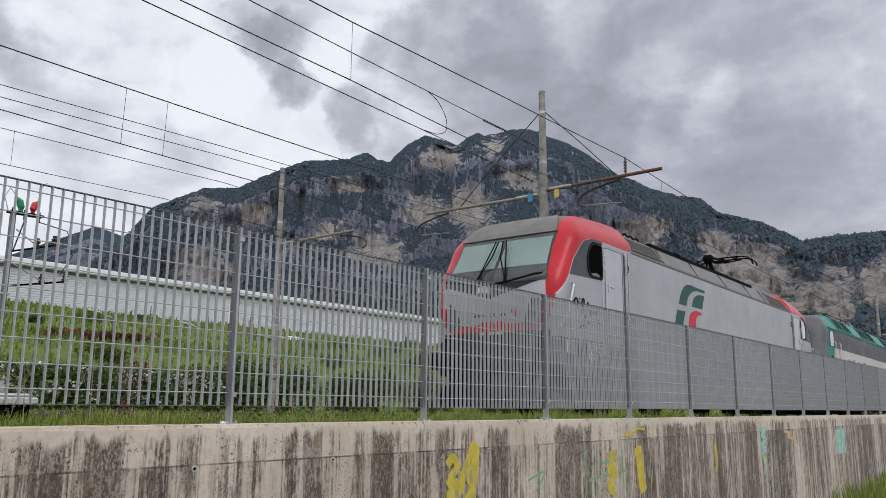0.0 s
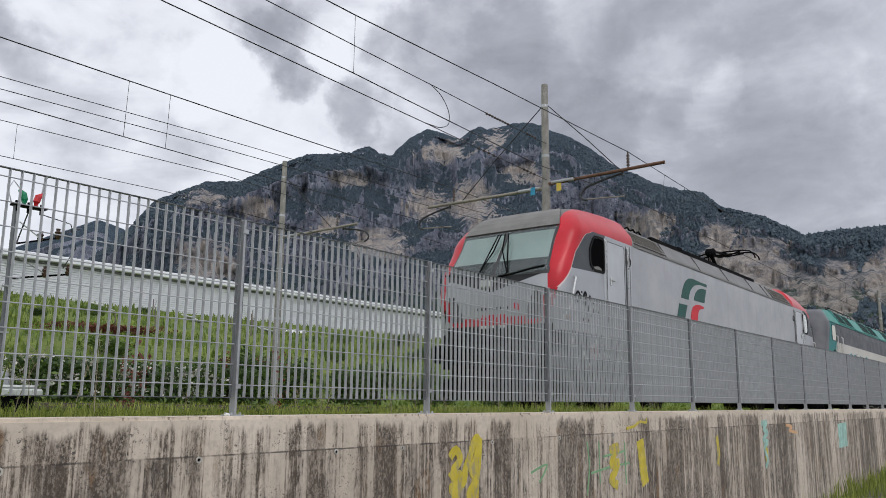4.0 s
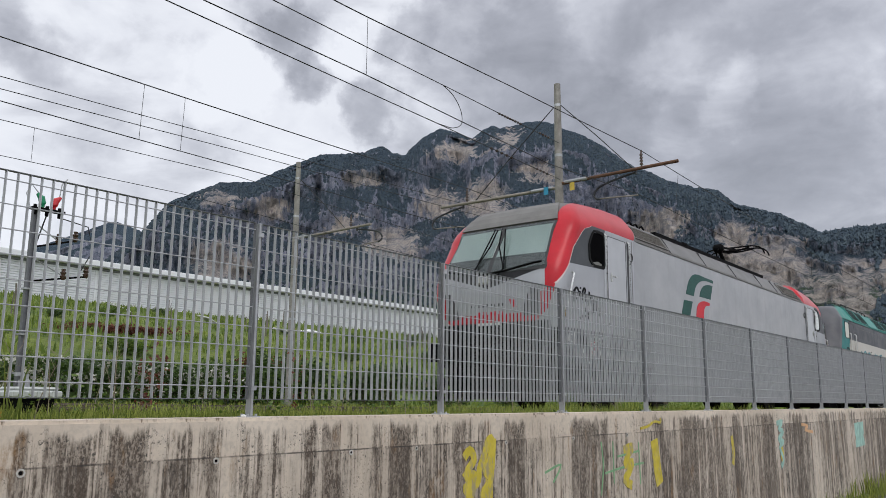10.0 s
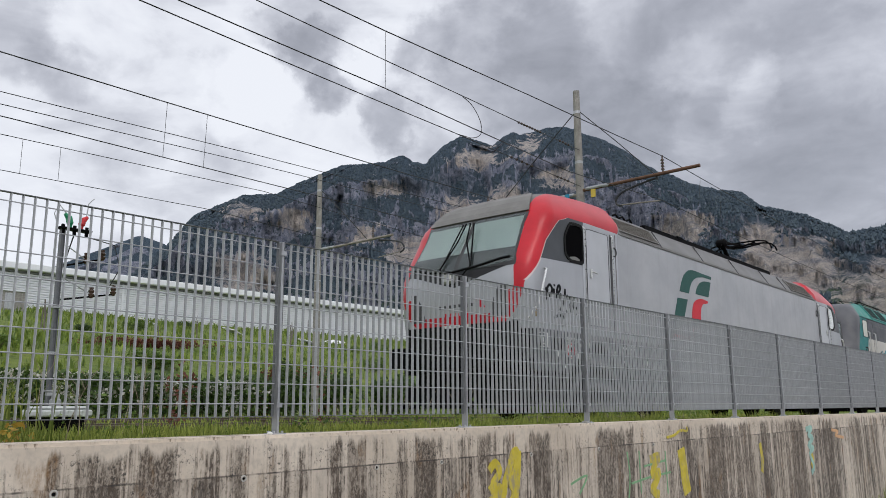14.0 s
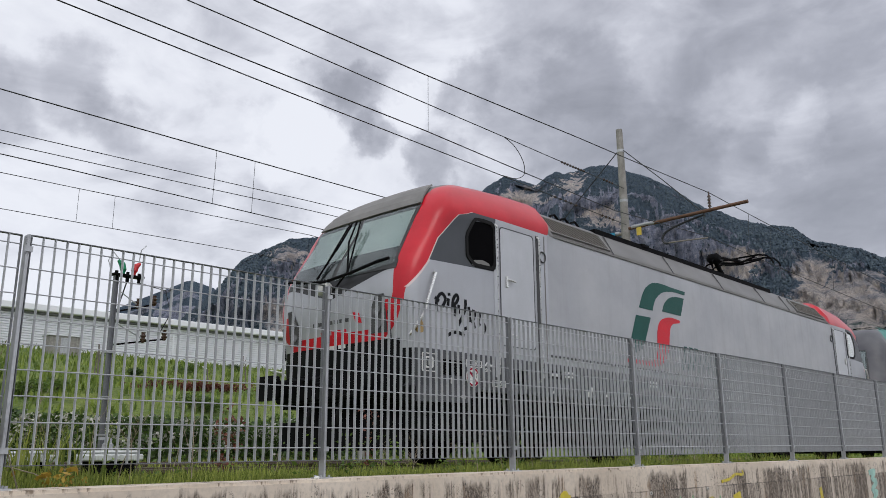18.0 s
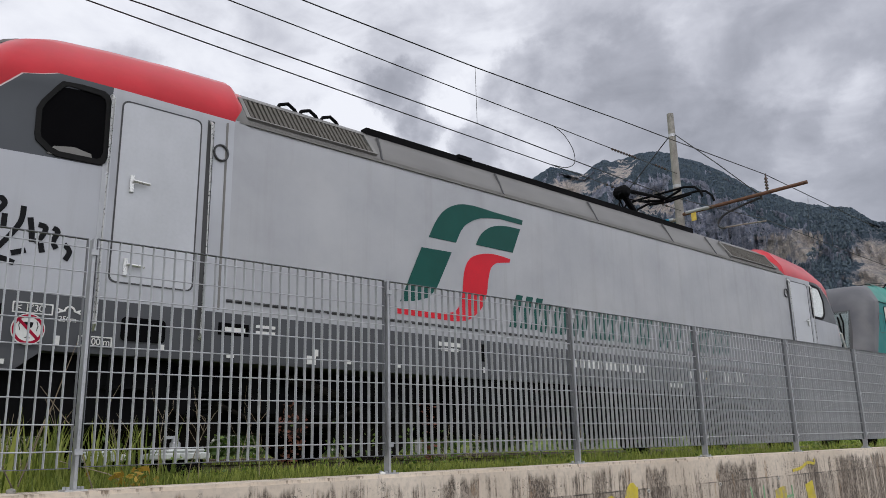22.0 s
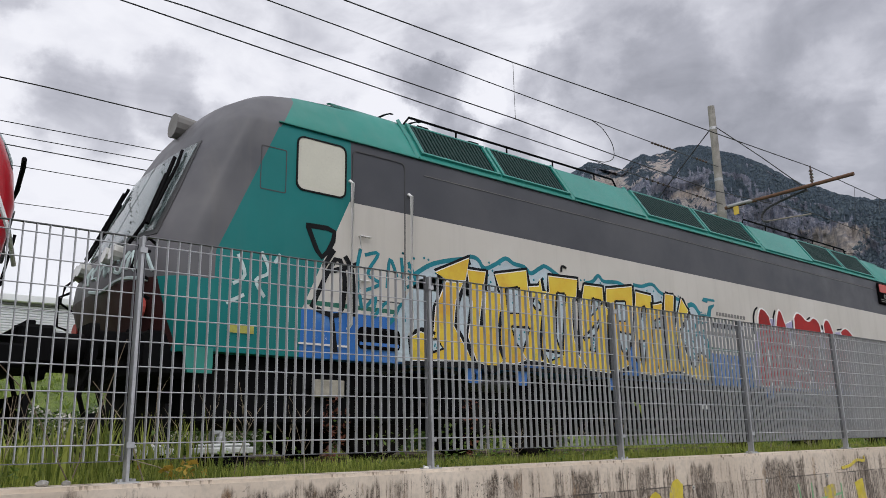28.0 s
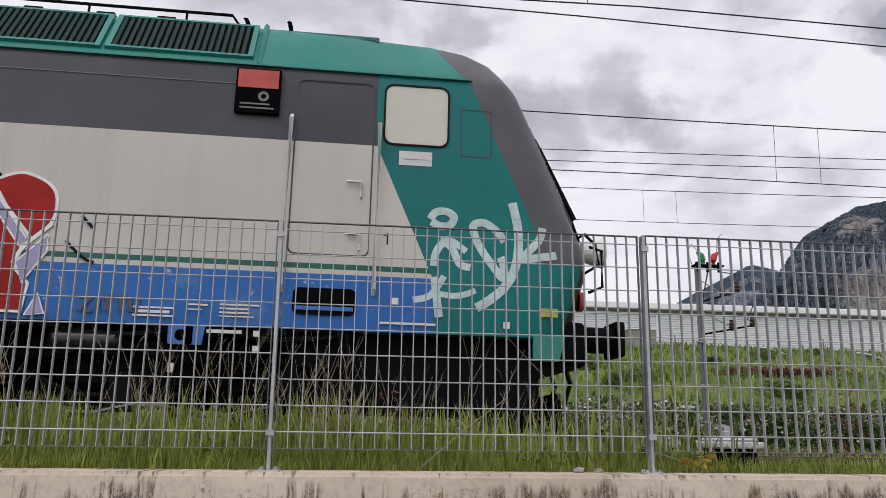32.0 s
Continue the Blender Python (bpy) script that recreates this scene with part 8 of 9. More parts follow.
def far_woods(grid, count, seed):
    """Tree crowns on the gentle ground and along the ridge of a mountain: small uneven spindles."""
    rng = np.random.default_rng(seed)
    na, rows = grid.shape[:2]
    du = np.zeros_like(grid)
    du[:-1, :-1] = np.cross(grid[1:, :-1] - grid[:-1, :-1], grid[:-1, 1:] - grid[:-1, :-1])
    up = np.abs(du[..., 2]) / np.maximum(np.linalg.norm(du, axis=2), 1e-6)
    vs, fs = [], []
    for i, j, keep in zip(rng.integers(0, na - 1, count), rng.integers(4, rows - 2, count), rng.random(count)):
        edge = j > rows - 6
        if up[i, j] < 0.58 + 0.25 * (keep - 0.5) and not edge:
            continue
        q = grid[i, j]
        a, e = math.degrees(math.atan2(q[1], q[0])), math.degrees(math.atan2(q[2] - EZ, math.hypot(q[0], q[1])))
        if not edge and any(((a - ca) / ra) ** 2 + ((e - ce) / re_) ** 2 < 1.2 for ca, ce, ra, re_ in PALE_CLIFFS):
            continue
        f, g = rng.random(2)
        p = grid[i, j] + (grid[i + 1, j] - grid[i, j]) * f + (grid[i, j + 1] - grid[i, j]) * g * (0 if edge else 1)
        hgt, w, k = rng.uniform(4, 10) * (0.28 if edge else 1), rng.uniform(1.6, 3.6), len(vs)
        t = rng.uniform(0, 6.28)
        ring = [(p[0] + w * math.cos(t + a) * q, p[1] + w * math.sin(t + a) * q, p[2] + hgt * 0.38) for a, q in zip((0, 1.57, 3.14, 4.71), rng.uniform(0.7, 1.3, 4))]
        vs += [(p[0], p[1], p[2] - 2), *ring, (p[0] + rng.uniform(-1, 1), p[1] + rng.uniform(-1, 1), p[2] + hgt)]
        fs += [(k, k + 2, k + 1), (k, k + 3, k + 2), (k, k + 4, k + 3), (k, k + 1, k + 4), (k + 5, k + 1, k + 2), (k + 5, k + 2, k + 3), (k + 5, k + 3, k + 4), (k + 5, k + 4, k + 1)]
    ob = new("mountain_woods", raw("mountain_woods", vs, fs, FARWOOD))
    tagged(ob, "dark woods on the ledges of the limestone mountain", "woods", kind="stuff")


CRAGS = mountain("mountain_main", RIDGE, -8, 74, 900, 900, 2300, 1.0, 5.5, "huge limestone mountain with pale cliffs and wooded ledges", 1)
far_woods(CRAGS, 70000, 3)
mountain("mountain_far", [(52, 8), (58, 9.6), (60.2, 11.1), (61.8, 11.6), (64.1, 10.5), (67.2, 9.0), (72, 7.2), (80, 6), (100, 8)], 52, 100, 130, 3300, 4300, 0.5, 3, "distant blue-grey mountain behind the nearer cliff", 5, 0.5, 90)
# ---- plants ----
GRASS = island("grass_blades", (0.11, 0.16, 0.02), (0.48, 0.52, 0.11), 0.6, trans=0.35)
MEADOWGRASS = island("meadow_blades", (0.075, 0.135, 0.014), (0.29, 0.37, 0.06), 0.6, trans=0.3)
STRAW = island("dry_stalks", (0.22, 0.17, 0.115), (0.46, 0.39, 0.28), 0.8)
LEAF = island("weed_leaves", (0.06, 0.12, 0.016), (0.18, 0.27, 0.04), 0.5, trans=0.3)
DARKLEAF = island("bush_leaves", (0.025, 0.06, 0.01), (0.1, 0.17, 0.03), 0.5, trans=0.25)
REDLEAF = island("red_leaves", (0.1, 0.025, 0.015), (0.22, 0.07, 0.035), 0.6, trans=0.2)
BLOSSOM = island("white_blossom", (0.4, 0.39, 0.33), (0.74, 0.72, 0.65), 0.7)
BARK = plain("shrub_bark", (0.07, 0.055, 0.04), 0.9, 0, 0.3, 6)


def blades(name, rows, mat, label="", rng=None, wide=0.006, lean=0.35):
    """Bent tapering blades; rows: x, y, height."""
    rng = rng or np.random.default_rng(1)
    p = np.array(rows)
    n = len(p)
    a = rng.uniform(0, 2 * np.pi, n)
    h = p[:, 2]
    g = np.array([ground_height(x, y) for x, y in p[:, :2]]) - 0.02
    ln = rng.uniform(0.1, 1.0, n) * lean * h
    dx, dy = np.cos(a), np.sin(a)
    w = wide * rng.uniform(0.6, 1.5, n) * (0.6 + h / np.mean(h) * 0.4)
    b = rng.uniform(0, 2 * np.pi, n)
    sx, sy = np.cos(b) * w, np.sin(b) * w
    vs = np.empty((n, 5, 3))
    for k, (f, q) in enumerate(((0, 1), (0, -1), (0.55, -0.75), (0.55, 0.75), (1.0, 0))):
        bend = ln * f ** 2
        vs[:, k, 0] = p[:, 0] + dx * bend + sx * q
        vs[:, k, 1] = p[:, 1] + dy * bend + sy * q
        vs[:, k, 2] = g + h * f * (1 - 0.15 * f * ln / np.maximum(h, 1e-3))
    fs = []
    for i in range(n):
        k = i * 5
        fs += [(k, k + 1, k + 2, k + 3), (k + 3, k + 2, k + 4)]
    ob = new(name, raw(name, vs.reshape(-1, 3).tolist(), fs, mat))
    return tagged(ob, label, "grass", kind="stuff")


def scatter(rng, n, x0, x1, y0, y1, height, clump=0.0):
    """Places for blades, denser in tufts, with a height from a function of the place."""
    x, y = rng.uniform(x0, x1, n), rng.uniform(y0, y1, n)
    if clump:
        k = rng.integers(0, max(n // 14, 1), n)
        cx, cy = rng.uniform(x0, x1, n // 14 + 1), rng.uniform(y0, y1, n // 14 + 1)
        pick = rng.random(n) < clump
        x = np.where(pick, cx[k] + rng.normal(0, 0.045, n), x)
        y = np.clip(np.where(pick, cy[k] + rng.normal(0, 0.045, n), y), y0, y1)
    h = np.array([height(a, b) for a, b in zip(x, y)]) * rng.uniform(0.45, 1.35, n)
    return list(zip(x, y, h))


def strip_height(x, y):
    lump = 0.5 + 0.5 * noise.noise(Vector((x * 1.3, y * 1.3, 2)))
    tall = 0.02 + 0.36 * max(min((2.0 - x) / 2.0, 1), 0) + 0.15 * max(min((x - 7) / 4, 1), 0)
    return 0.06 + 0.09 * lump + min((y - 4.6) / 2.6, 1) * tall * (0.4 + lump)


rng = np.random.default_rng(7)
rows = scatter(rng, 15000, -8, 0, 4.62, 7.3, strip_height, 0.55) + scatter(rng, 22000, 0, 9, 4.62, 7.3, strip_height, 0.5) + scatter(rng, 15000, 9, 22, 4.62, 7.2, strip_height, 0.4) + scatter(rng, 7000, 22, 45, 4.62, 6.6, strip_height, 0.3)
rows += scatter(rng, 16000, -8, 12, 4.62, 5.1, lambda x, y: 0.11, 0.4) + scatter(rng, 15000, -4, 12, 5.0, 5.9, lambda x, y: 0.15, 0.3) + scatter(rng, 12000, 8, 46, 4.62, 5.3, lambda x, y: 0.17, 0.3)
rows += scatter(rng, 5200, -8, 2.4, 5.0, 7.3, lambda x, y: 0.4, 0.9)
rows = [r for r in rows if noise.noise(Vector((r[0] * 2.1, r[1] * 2.1, 9))) > -0.12 or rng.random() < 0.35]
blades("grass_strip", rows, GRASS, "uneven green grass between the wall and the track", rng, 0.0055)
rows = scatter(rng, 4500, 15.5, 34, 2.9, 4.24, lambda x, y: 0.1 + 0.36 * max(y - 3.3, 0) * min(max((x - 15) / 4, 0), 1), 0.6)
blades("verge_grass", rows, GRASS, "tall grass at the foot of the retaining wall", rng, 0.007)
rows = scatter(rng, 12000, -20, 60, 11.2, 12.7, lambda x, y: 0.14, 0.5) + scatter(rng, 16000, -25, 70, 22.2, 26, lambda x, y: 0.2, 0.5)
blades("trackside_grass", rows, GRASS, "rough grass between the tracks", rng, 0.012)


def meadow_height(x, y):
    return 0.2 + 0.26 * (0.5 + noise.noise(Vector((x * 0.12, y * 0.12, 5)))) + 0.004 * (y - 26)


rows = scatter(rng, 26000, -20, 110, 26, 60, meadow_height, 0.6) + scatter(rng, 26000, -20, 190, 55, 99, meadow_height, 0.5)
blades("meadow_grass", rows, MEADOWGRASS, "long meadow grass on the slope below the hall", rng, 0.055, 0.6)


def stalks():
    """Dead branching weeds near the fence."""
    rnd = random.Random(12)
    bm = B()
    spots = [(rnd.gauss(-0.6, 0.5), rnd.uniform(5.2, 6.9)) for _ in range(34)] + [(rnd.uniform(-4, 3.2), rnd.uniform(4.9, 7.0)) for _ in range(66)] + [(rnd.uniform(3, 14), rnd.uniform(5, 7)) for _ in range(26)]
    for x, y in spots:
        z = ground_height(x, y)
        h = rnd.uniform(0.35, 0.85) if x < 3 else rnd.uniform(0.25, 0.5)
        ax, ay = rnd.uniform(-0.3, 0.3), rnd.uniform(-0.2, 0.2)
        main = [(x + ax * h * f * f, y + ay * h * f, z + h * f) for f in (0, 0.35, 0.7, 1.0)]
        tube(bm, main, [0.0035, 0.003, 0.002, 0.001], 4)
        for _ in range(rnd.randint(2, 6)):
            f = rnd.uniform(0.3, 0.9)
            px, py, pz = x + ax * h * f * f, y + ay * h * f, z + h * f
            l, t = h * rnd.uniform(0.2, 0.45), rnd.choice((-1, 1)) * rnd.uniform(0.3, 0.8)
            tube(bm, [(px, py, pz), (px + t * l * 0.5, py + rnd.uniform(-0.1, 0.1), pz + l * 0.6), (px + t * l * 0.7, py + rnd.uniform(-0.1, 0.1), pz + l)], [0.002, 0.0015, 0.0008], 3)
    # long dead stems leaning on the fence
    for x0, x1, h in ((1.3, 1.55, 0.85), (1.35, 0.7, 0.9), (0.2, 0.75, 0.45), (1.7, 1.35, 0.6), (2.05, 1.5, 0.22), (-2.6, -2.2, 0.8), (-2.2, -3.0, 0.6)):
        y = rnd.uniform(4.75, 5.0)
        z = ground_height(x0, y)
        tube(bm, [(x0, y, z), ((x0 + x1) / 2 + 0.04, y, z + h * 0.6), (x1, y - 0.05, z + h)], [0.0045, 0.0035, 0.0015], 4)
    me = mesh_of("dry_stalks", bm, STRAW)
    tagged(new("dry_stalks", me), "dead straw-coloured weed stalks in the grass by the fence", "dry weeds", kind="stuff")


stalks()


def leaves_mesh(name, places, size, mat, rnd, long=1.5):
    """Small pointed leaves at the given places, each turned its own way."""
    vs, fs = [], []
    for x, y, z in places:
        u = Vector((rnd.gauss(0, 1), rnd.gauss(0, 1), rnd.gauss(0.3, 0.7))).normalized()
        v = u.cross(Vector((rnd.gauss(0, 1), rnd.gauss(0, 1), rnd.gauss(0, 1)))).normalized()
        s = size * rnd.uniform(0.6, 1.4)
        k = len(vs)
        c = Vector((x, y, z))
        vs += [tuple(c - u * s * long * 0.5), tuple(c + v * s * 0.4), tuple(c + u * s * long * 0.5), tuple(c - v * s * 0.4)]
        fs.append((k, k + 1, k + 2, k + 3))
    return raw(name, vs, fs, mat)


def clump_places(rnd, n, sx, sy, sz, lumps):
    """Places in a rough heap of several lumps with gaps between them."""
    cs = [(rnd.uniform(-0.7, 0.7) * sx, rnd.uniform(-0.7, 0.7) * sy, rnd.uniform(0.25, 0.75) * sz, rnd.uniform(0.25, 0.5)) for _ in range(lumps)]
    out = []
    while len(out) < n:
        x, y, z, r = rnd.choice(cs)
        d = Vector((rnd.gauss(0, 1), rnd.gauss(0, 1), rnd.gauss(0, 1))).normalized() * rnd.uniform(0.55, 1.05) * r
        px, py, pz = x + d.x * sx, y + d.y * sy, z + d.z * sz
        if pz > 0.02:
            out.append((px, py, pz))
    return out


def bush(name, label, m, sx, sy, sz, leaf, n, mat, seed, group="", lumps=9):
    rnd = random.Random(seed)
    G = thing(name, label, "bush", m, group)
    bm = B()
    for _ in range(7):
        x, y = rnd.uniform(-0.7, 0.7) * sx, rnd.uniform(-0.6, 0.6) * sy
        tube(bm, [(x * 0.4, y * 0.4, -0.1), (x * 0.7, y * 0.7, sz * 0.4), (x, y, sz * 0.85)], [0.03, 0.02, 0.008], 5)
    part("stems", bm, BARK, G)
    part("foliage", leaves_mesh("foliage", clump_places(rnd, n, sx, sy, sz, lumps), leaf, mat, rnd), mat, G)
    return G


rnd = random.Random(21)
# hedge in white blossom beyond the tracks
HEDGE = thing("flowering_hedge", "low hedge in white blossom along the far track", "hedge")
pl, bl = [], []
for _ in range(22000):
    x = rnd.uniform(0.5, 20.0)
    top = 1.45 + 0.35 * noise.noise(Vector((x * 0.7, 0, 3)))
    y, z = 24.8 + rnd.gauss(0, 0.45), rnd.random() ** 0.7 * top
    p = (x, y, ground_height(x, 25) + z)
    (bl if rnd.random() < (0.5 if z > 0.4 and noise.noise(Vector((x * 1.4, z * 2.2, 1))) > 0.02 - 0.25 * (x < 9) else 0.02) and x < 18.6 else pl).append(p)
part("foliage", leaves_mesh("foliage", pl, 0.105, DARKLEAF, rnd), DARKLEAF, HEDGE)
part("blossom", leaves_mesh("blossom", bl, 0.1, BLOSSOM, rnd, 1.1), BLOSSOM, HEDGE, "white blossom clusters", kind="stuff")
bm = B()
for _ in range(150):
    x, y = rnd.uniform(0.5, 20), 24.8 + rnd.gauss(0, 0.3)
    z = ground_height(x, 25)
    tube(bm, [(x, y, z - 0.1), (x + rnd.uniform(-0.2, 0.2), y, z + rnd.uniform(0.8, 1.4))], [0.016, 0.006], 4)
part("stems", bm, BARK, HEDGE, kind="stuff")

bx, by = 20.8, 25.8
green = bush("bush", "dense dark green bush beside the railway", pose(bx, by, ground_height(bx, by)), 1.6, 1.1, 2.1, 0.13, 2600, DARKLEAF, 3, "bushes")
light = bush("bush", "loose light green bush on the meadow slope", pose(27.0, 38.0, ground_height(27, 38)), 1.6, 1.4, 1.6, 0.14, 1500, LEAF, 5, "bushes")
for x, y, s in ((23.4, 26.4, 0.95), (26.0, 25.6, 0.85), (28.6, 26.5, 1.0), (31.3, 25.8, 0.8), (34.0, 26.8, 0.95), (37.2, 26.0, 0.85), (41, 27, 0.9), (45, 26.2, 1.0), (50, 27, 0.9), (-3, 26, 0.8), (-8, 26.5, 1.0), (-14, 26, 0.9), (22.0, 28.5, 0.9), (31, 30, 0.8), (17.6, 27.0, 0.7), (14.0, 27.4, 0.6)):
    copy_thing(green, pose(x, y, ground_height(x, y), 0, 0, rnd.uniform(0, 360)) @ Matrix.Scale(s, 4))
for _ in range(46):
    y = rnd.uniform(32, 88)
    x = rnd.uniform(-0.2, 1.7) * y
    copy_thing(light if rnd.random() < 0.65 else green, pose(x, y, ground_height(x, y) - 0.1, 0, 0, rnd.uniform(0, 360)) @ Matrix.Diagonal((rnd.uniform(0.5, 1.3), rnd.uniform(0.5, 1.0), rnd.uniform(0.3, 0.8), 1)))
red = bush("red_leaved_hedge", "low red-brown hedge strip on the meadow slope", pose(30.5, 55, ground_height(30.5, 55)), 5.5, 0.7, 0.75, 0.14, 2400, REDLEAF, 9, lumps=26)
bush("young_tree", "small reddish bush beside the flowering hedge", pose(18.9, 25.2, ground_height(18.9, 25)), 0.45, 0.4, 1.7, 0.08, 700, REDLEAF, 11)
bush("autumn_bush", "small orange-brown bush on the slope", pose(36.5, 43.5, ground_height(36.5, 43.5)), 1.4, 0.8, 0.9, 0.12, 700, REDLEAF, 13)


def weeds():
    """Leafy weeds, some with red stems, in the grass strip."""
    r = random.Random(17)
    pl = []
    for _ in range(130):
        x, y = r.uniform(-7, 16), r.uniform(4.75, 7.0)
        h = r.uniform(0.1, 0.3) if y < 5.4 else r.uniform(0.2, 0.5)
        for _ in range(r.randint(10, 26)):
            f = r.random()
            pl.append((x + r.gauss(0, 0.05), y + r.gauss(0, 0.05), ground_height(x, y) + f * h))
    ob = new("leafy_weeds", leaves_mesh("leafy_weeds", pl, 0.028, LEAF, r))
    tagged(ob, "leafy green weeds among the grass", "weeds", kind="stuff")
    pl = []
    for x, y in ((4.1, 6.7), (4.25, 6.75), (4.15, 6.85), (0.2, 6.9), (6.0, 6.9)):
        h = r.uniform(0.45, 0.8)
        for _ in range(60):
            f = r.random()
            pl.append((x + r.gauss(0, 0.03 + 0.03 * f), y + r.gauss(0, 0.03), ground_height(x, y) + f * h))
    ob = new("red_weeds", leaves_mesh("red_weeds", pl, 0.03, REDLEAF, r))
    tagged(ob, "rusty red dock stems beside the track", "weeds", kind="stuff")


weeds()

# ---- small things beside the line ----
LID = plain("pale_plastic_lid", (0.5, 0.52, 0.5), 0.55, 0, 0.15, 5, 0.002, 40, dirt=0.3)


def cable_box(x, y, w, d, cap):
    gz = ground_height(x, y)
    C = thing("cable_box", "low cable pit with pale lid in the grass", "cable box", pose(x, y, gz, 0, 0, 2), group="cable boxes")
    top = EZ + 0.055 - gz
    bm = B()
    box(bm, -w / 2 + 0.05, w / 2 - 0.05, -d / 2 + 0.04, d / 2 - 0.04, -0.1, top - 0.085)
    part("pit_body", bm, BLACK, C)
    bm = B()
    box(bm, -w / 2, w / 2, -d / 2, d / 2, top - 0.085, top - 0.03, 0.012)
    box(bm, -w / 2 + 0.03, w / 2 - 0.03, -d / 2 + 0.03, d / 2 - 0.03, top - 0.03, top, 0.015)
    lid = part("lid", bm, LID, C)
    for k in range(5):
        bm = B()
        xx = -w / 2 + 0.08 + k * (w - 0.16) / 4
        box(bm, xx - 0.012, xx + 0.012, -d / 2 - 0.008, -d / 2 + 0.002, top - 0.08, top - 0.035)
        part("lid_rib", bm, LID, lid)
    if cap:
        bm = B()
        tube(bm, [(-0.02, 0, top), (-0.02, 0, top + 0.05), (-0.02, 0, top + 0.06), (-0.02, 0, top + 0.1)], [0.045, 0.045, 0.032, 0.03], 10)
        box(bm, -0.1, -0.03, -0.015, 0.015, top + 0.085, top + 0.11)
        part("valve_cap", bm, POST, lid, "grey capped stub")
    return C


cable_box(3.05, 6.75, 0.4, 0.42, True)
cable_box(2.44, 6.8, 0.27, 0.36, False)


SIGNALSTEEL = plain("signal_post_steel", (0.16, 0.165, 0.175), 0.5, 0.5, 0.3, 5.0)


def signal_post(x, y):
    gz = ground_height(x, y)
    S = thing("switch_post", "galvanised post with green and red heads and insulator arms", "signal post", pose(x, y, gz))
    top = EZ + 2.45 - gz
    bm = B()
    box(bm, -0.024, 0.024, -0.004, 0.004, 0, top)
    box(bm, -0.03, -0.023, -0.03, 0.03, 0, top)
    box(bm, 0.023, 0.03, -0.03, 0.03, 0, top)
    part("post", bm, SIGNALSTEEL, S)
    bm = B()
    box(bm, -0.16, 0.16, -0.16, 0.16, -0.1, 0.12, 0.02)
    part("foot_block", bm, CONCRETE, S)
    bm = B()
    box(bm, -0.06, 0.38, -0.07, 0.07, top, top + 0.025)
    for xx in (0.0, 0.16, 0.33):
        tube(bm, [(xx, 0, top - 0.07), (xx, 0, top + 0.07)], 0.025, 8)
    plate = part("head_bracket", bm, BLACK, S)
    for xx, col, nm in ((0.09, (0.01, 0.22, 0.1), "green_head"), (0.25, (0.5, 0.02, 0.025), "red_head")):
        M = plain(nm + "_paint", col, 0.45)
        bm = B()
        s = 1 if xx > 0.2 else -1
        tube(bm, [(xx, 0, top + 0.04), (xx, 0, top + 0.1), (xx + 0.02 * s, 0, top + 0.17), (xx + 0.08 * s, 0, top + 0.22)], [0.03, 0.045, 0.045, 0.02], 10)
        part("lamp_head", bm, M, plate, "painted " + ("red" if s > 0 else "green") + " cable head")
        bm = B()
        q = [(xx + 0.06 * s, 0, top + 0.23), (xx + 0.08 * s, 0, top + 0.42), (xx + (0.15 if s > 0 else -0.02), 0, top + 0.5)] if s > 0 else [(xx - 0.06, 0, top + 0.23), (xx - 0.16, 0, top + 0.33), (xx - 0.22, 0, top + 0.2), (xx - 0.16, 0, top + 0.02)]
        tube(bm, q, 0.008, 5)
        part("cable", bm, POST, plate)
    for z, reach, rise in ((EZ + 1.94 - gz, 0.6, 0.17), (EZ + 1.48 - gz, 0.8, 0.15)):
        bm = B()
        tube(bm, [(0.03, 0, z), (reach, 0, z + rise)], 0.014, 6)
        arm = part("arm", bm, BLACK, S)
        bm = B()
        tube(bm, [(0.06, 0, z + 0.3), (reach * 0.6, 0, z + rise * 0.7)], 0.009, 5)
        part("brace", bm, POST, arm)
        for f in (0.55, 0.97):
            px, pz = 0.05 + (reach - 0.05) * f, z + rise * f
            bm = B()
            tube(bm, [(px, 0, pz - 0.02), (px, 0, pz + 0.03), (px, 0, pz + 0.05), (px, 0, pz + 0.08), (px, 0, pz + 0.1), (px, 0, pz + 0.13)], [0.02, 0.045, 0.025, 0.045, 0.025, 0.03], 10)
            part("insulator", bm, INSUL, arm)
    bm = B()
    tube(bm, [(0.33, 0, top - 0.06), (0.75, 0, top - 0.12), (0.85, 0, top - 0.45), (0.7, 0, top - 0.75)], 0.008, 5)
    part("drop_cable", bm, WIRE, S)
    bm = B()
    tube(bm, [(0.16, 0, top - 0.06), (0.1, 0, top - 0.3), (0.05, 0, top - 0.5)], 0.01, 5)
    part("drop_cable", bm, WIRE, S)
    for z in (0.5, 1.0, 1.6):
        bm = B()
        box(bm, -0.055, 0.055, -0.05, 0.05, z, z + 0.02)
        part("band", bm, POST, S)
    return S


signal_post(4.77, 10.9)

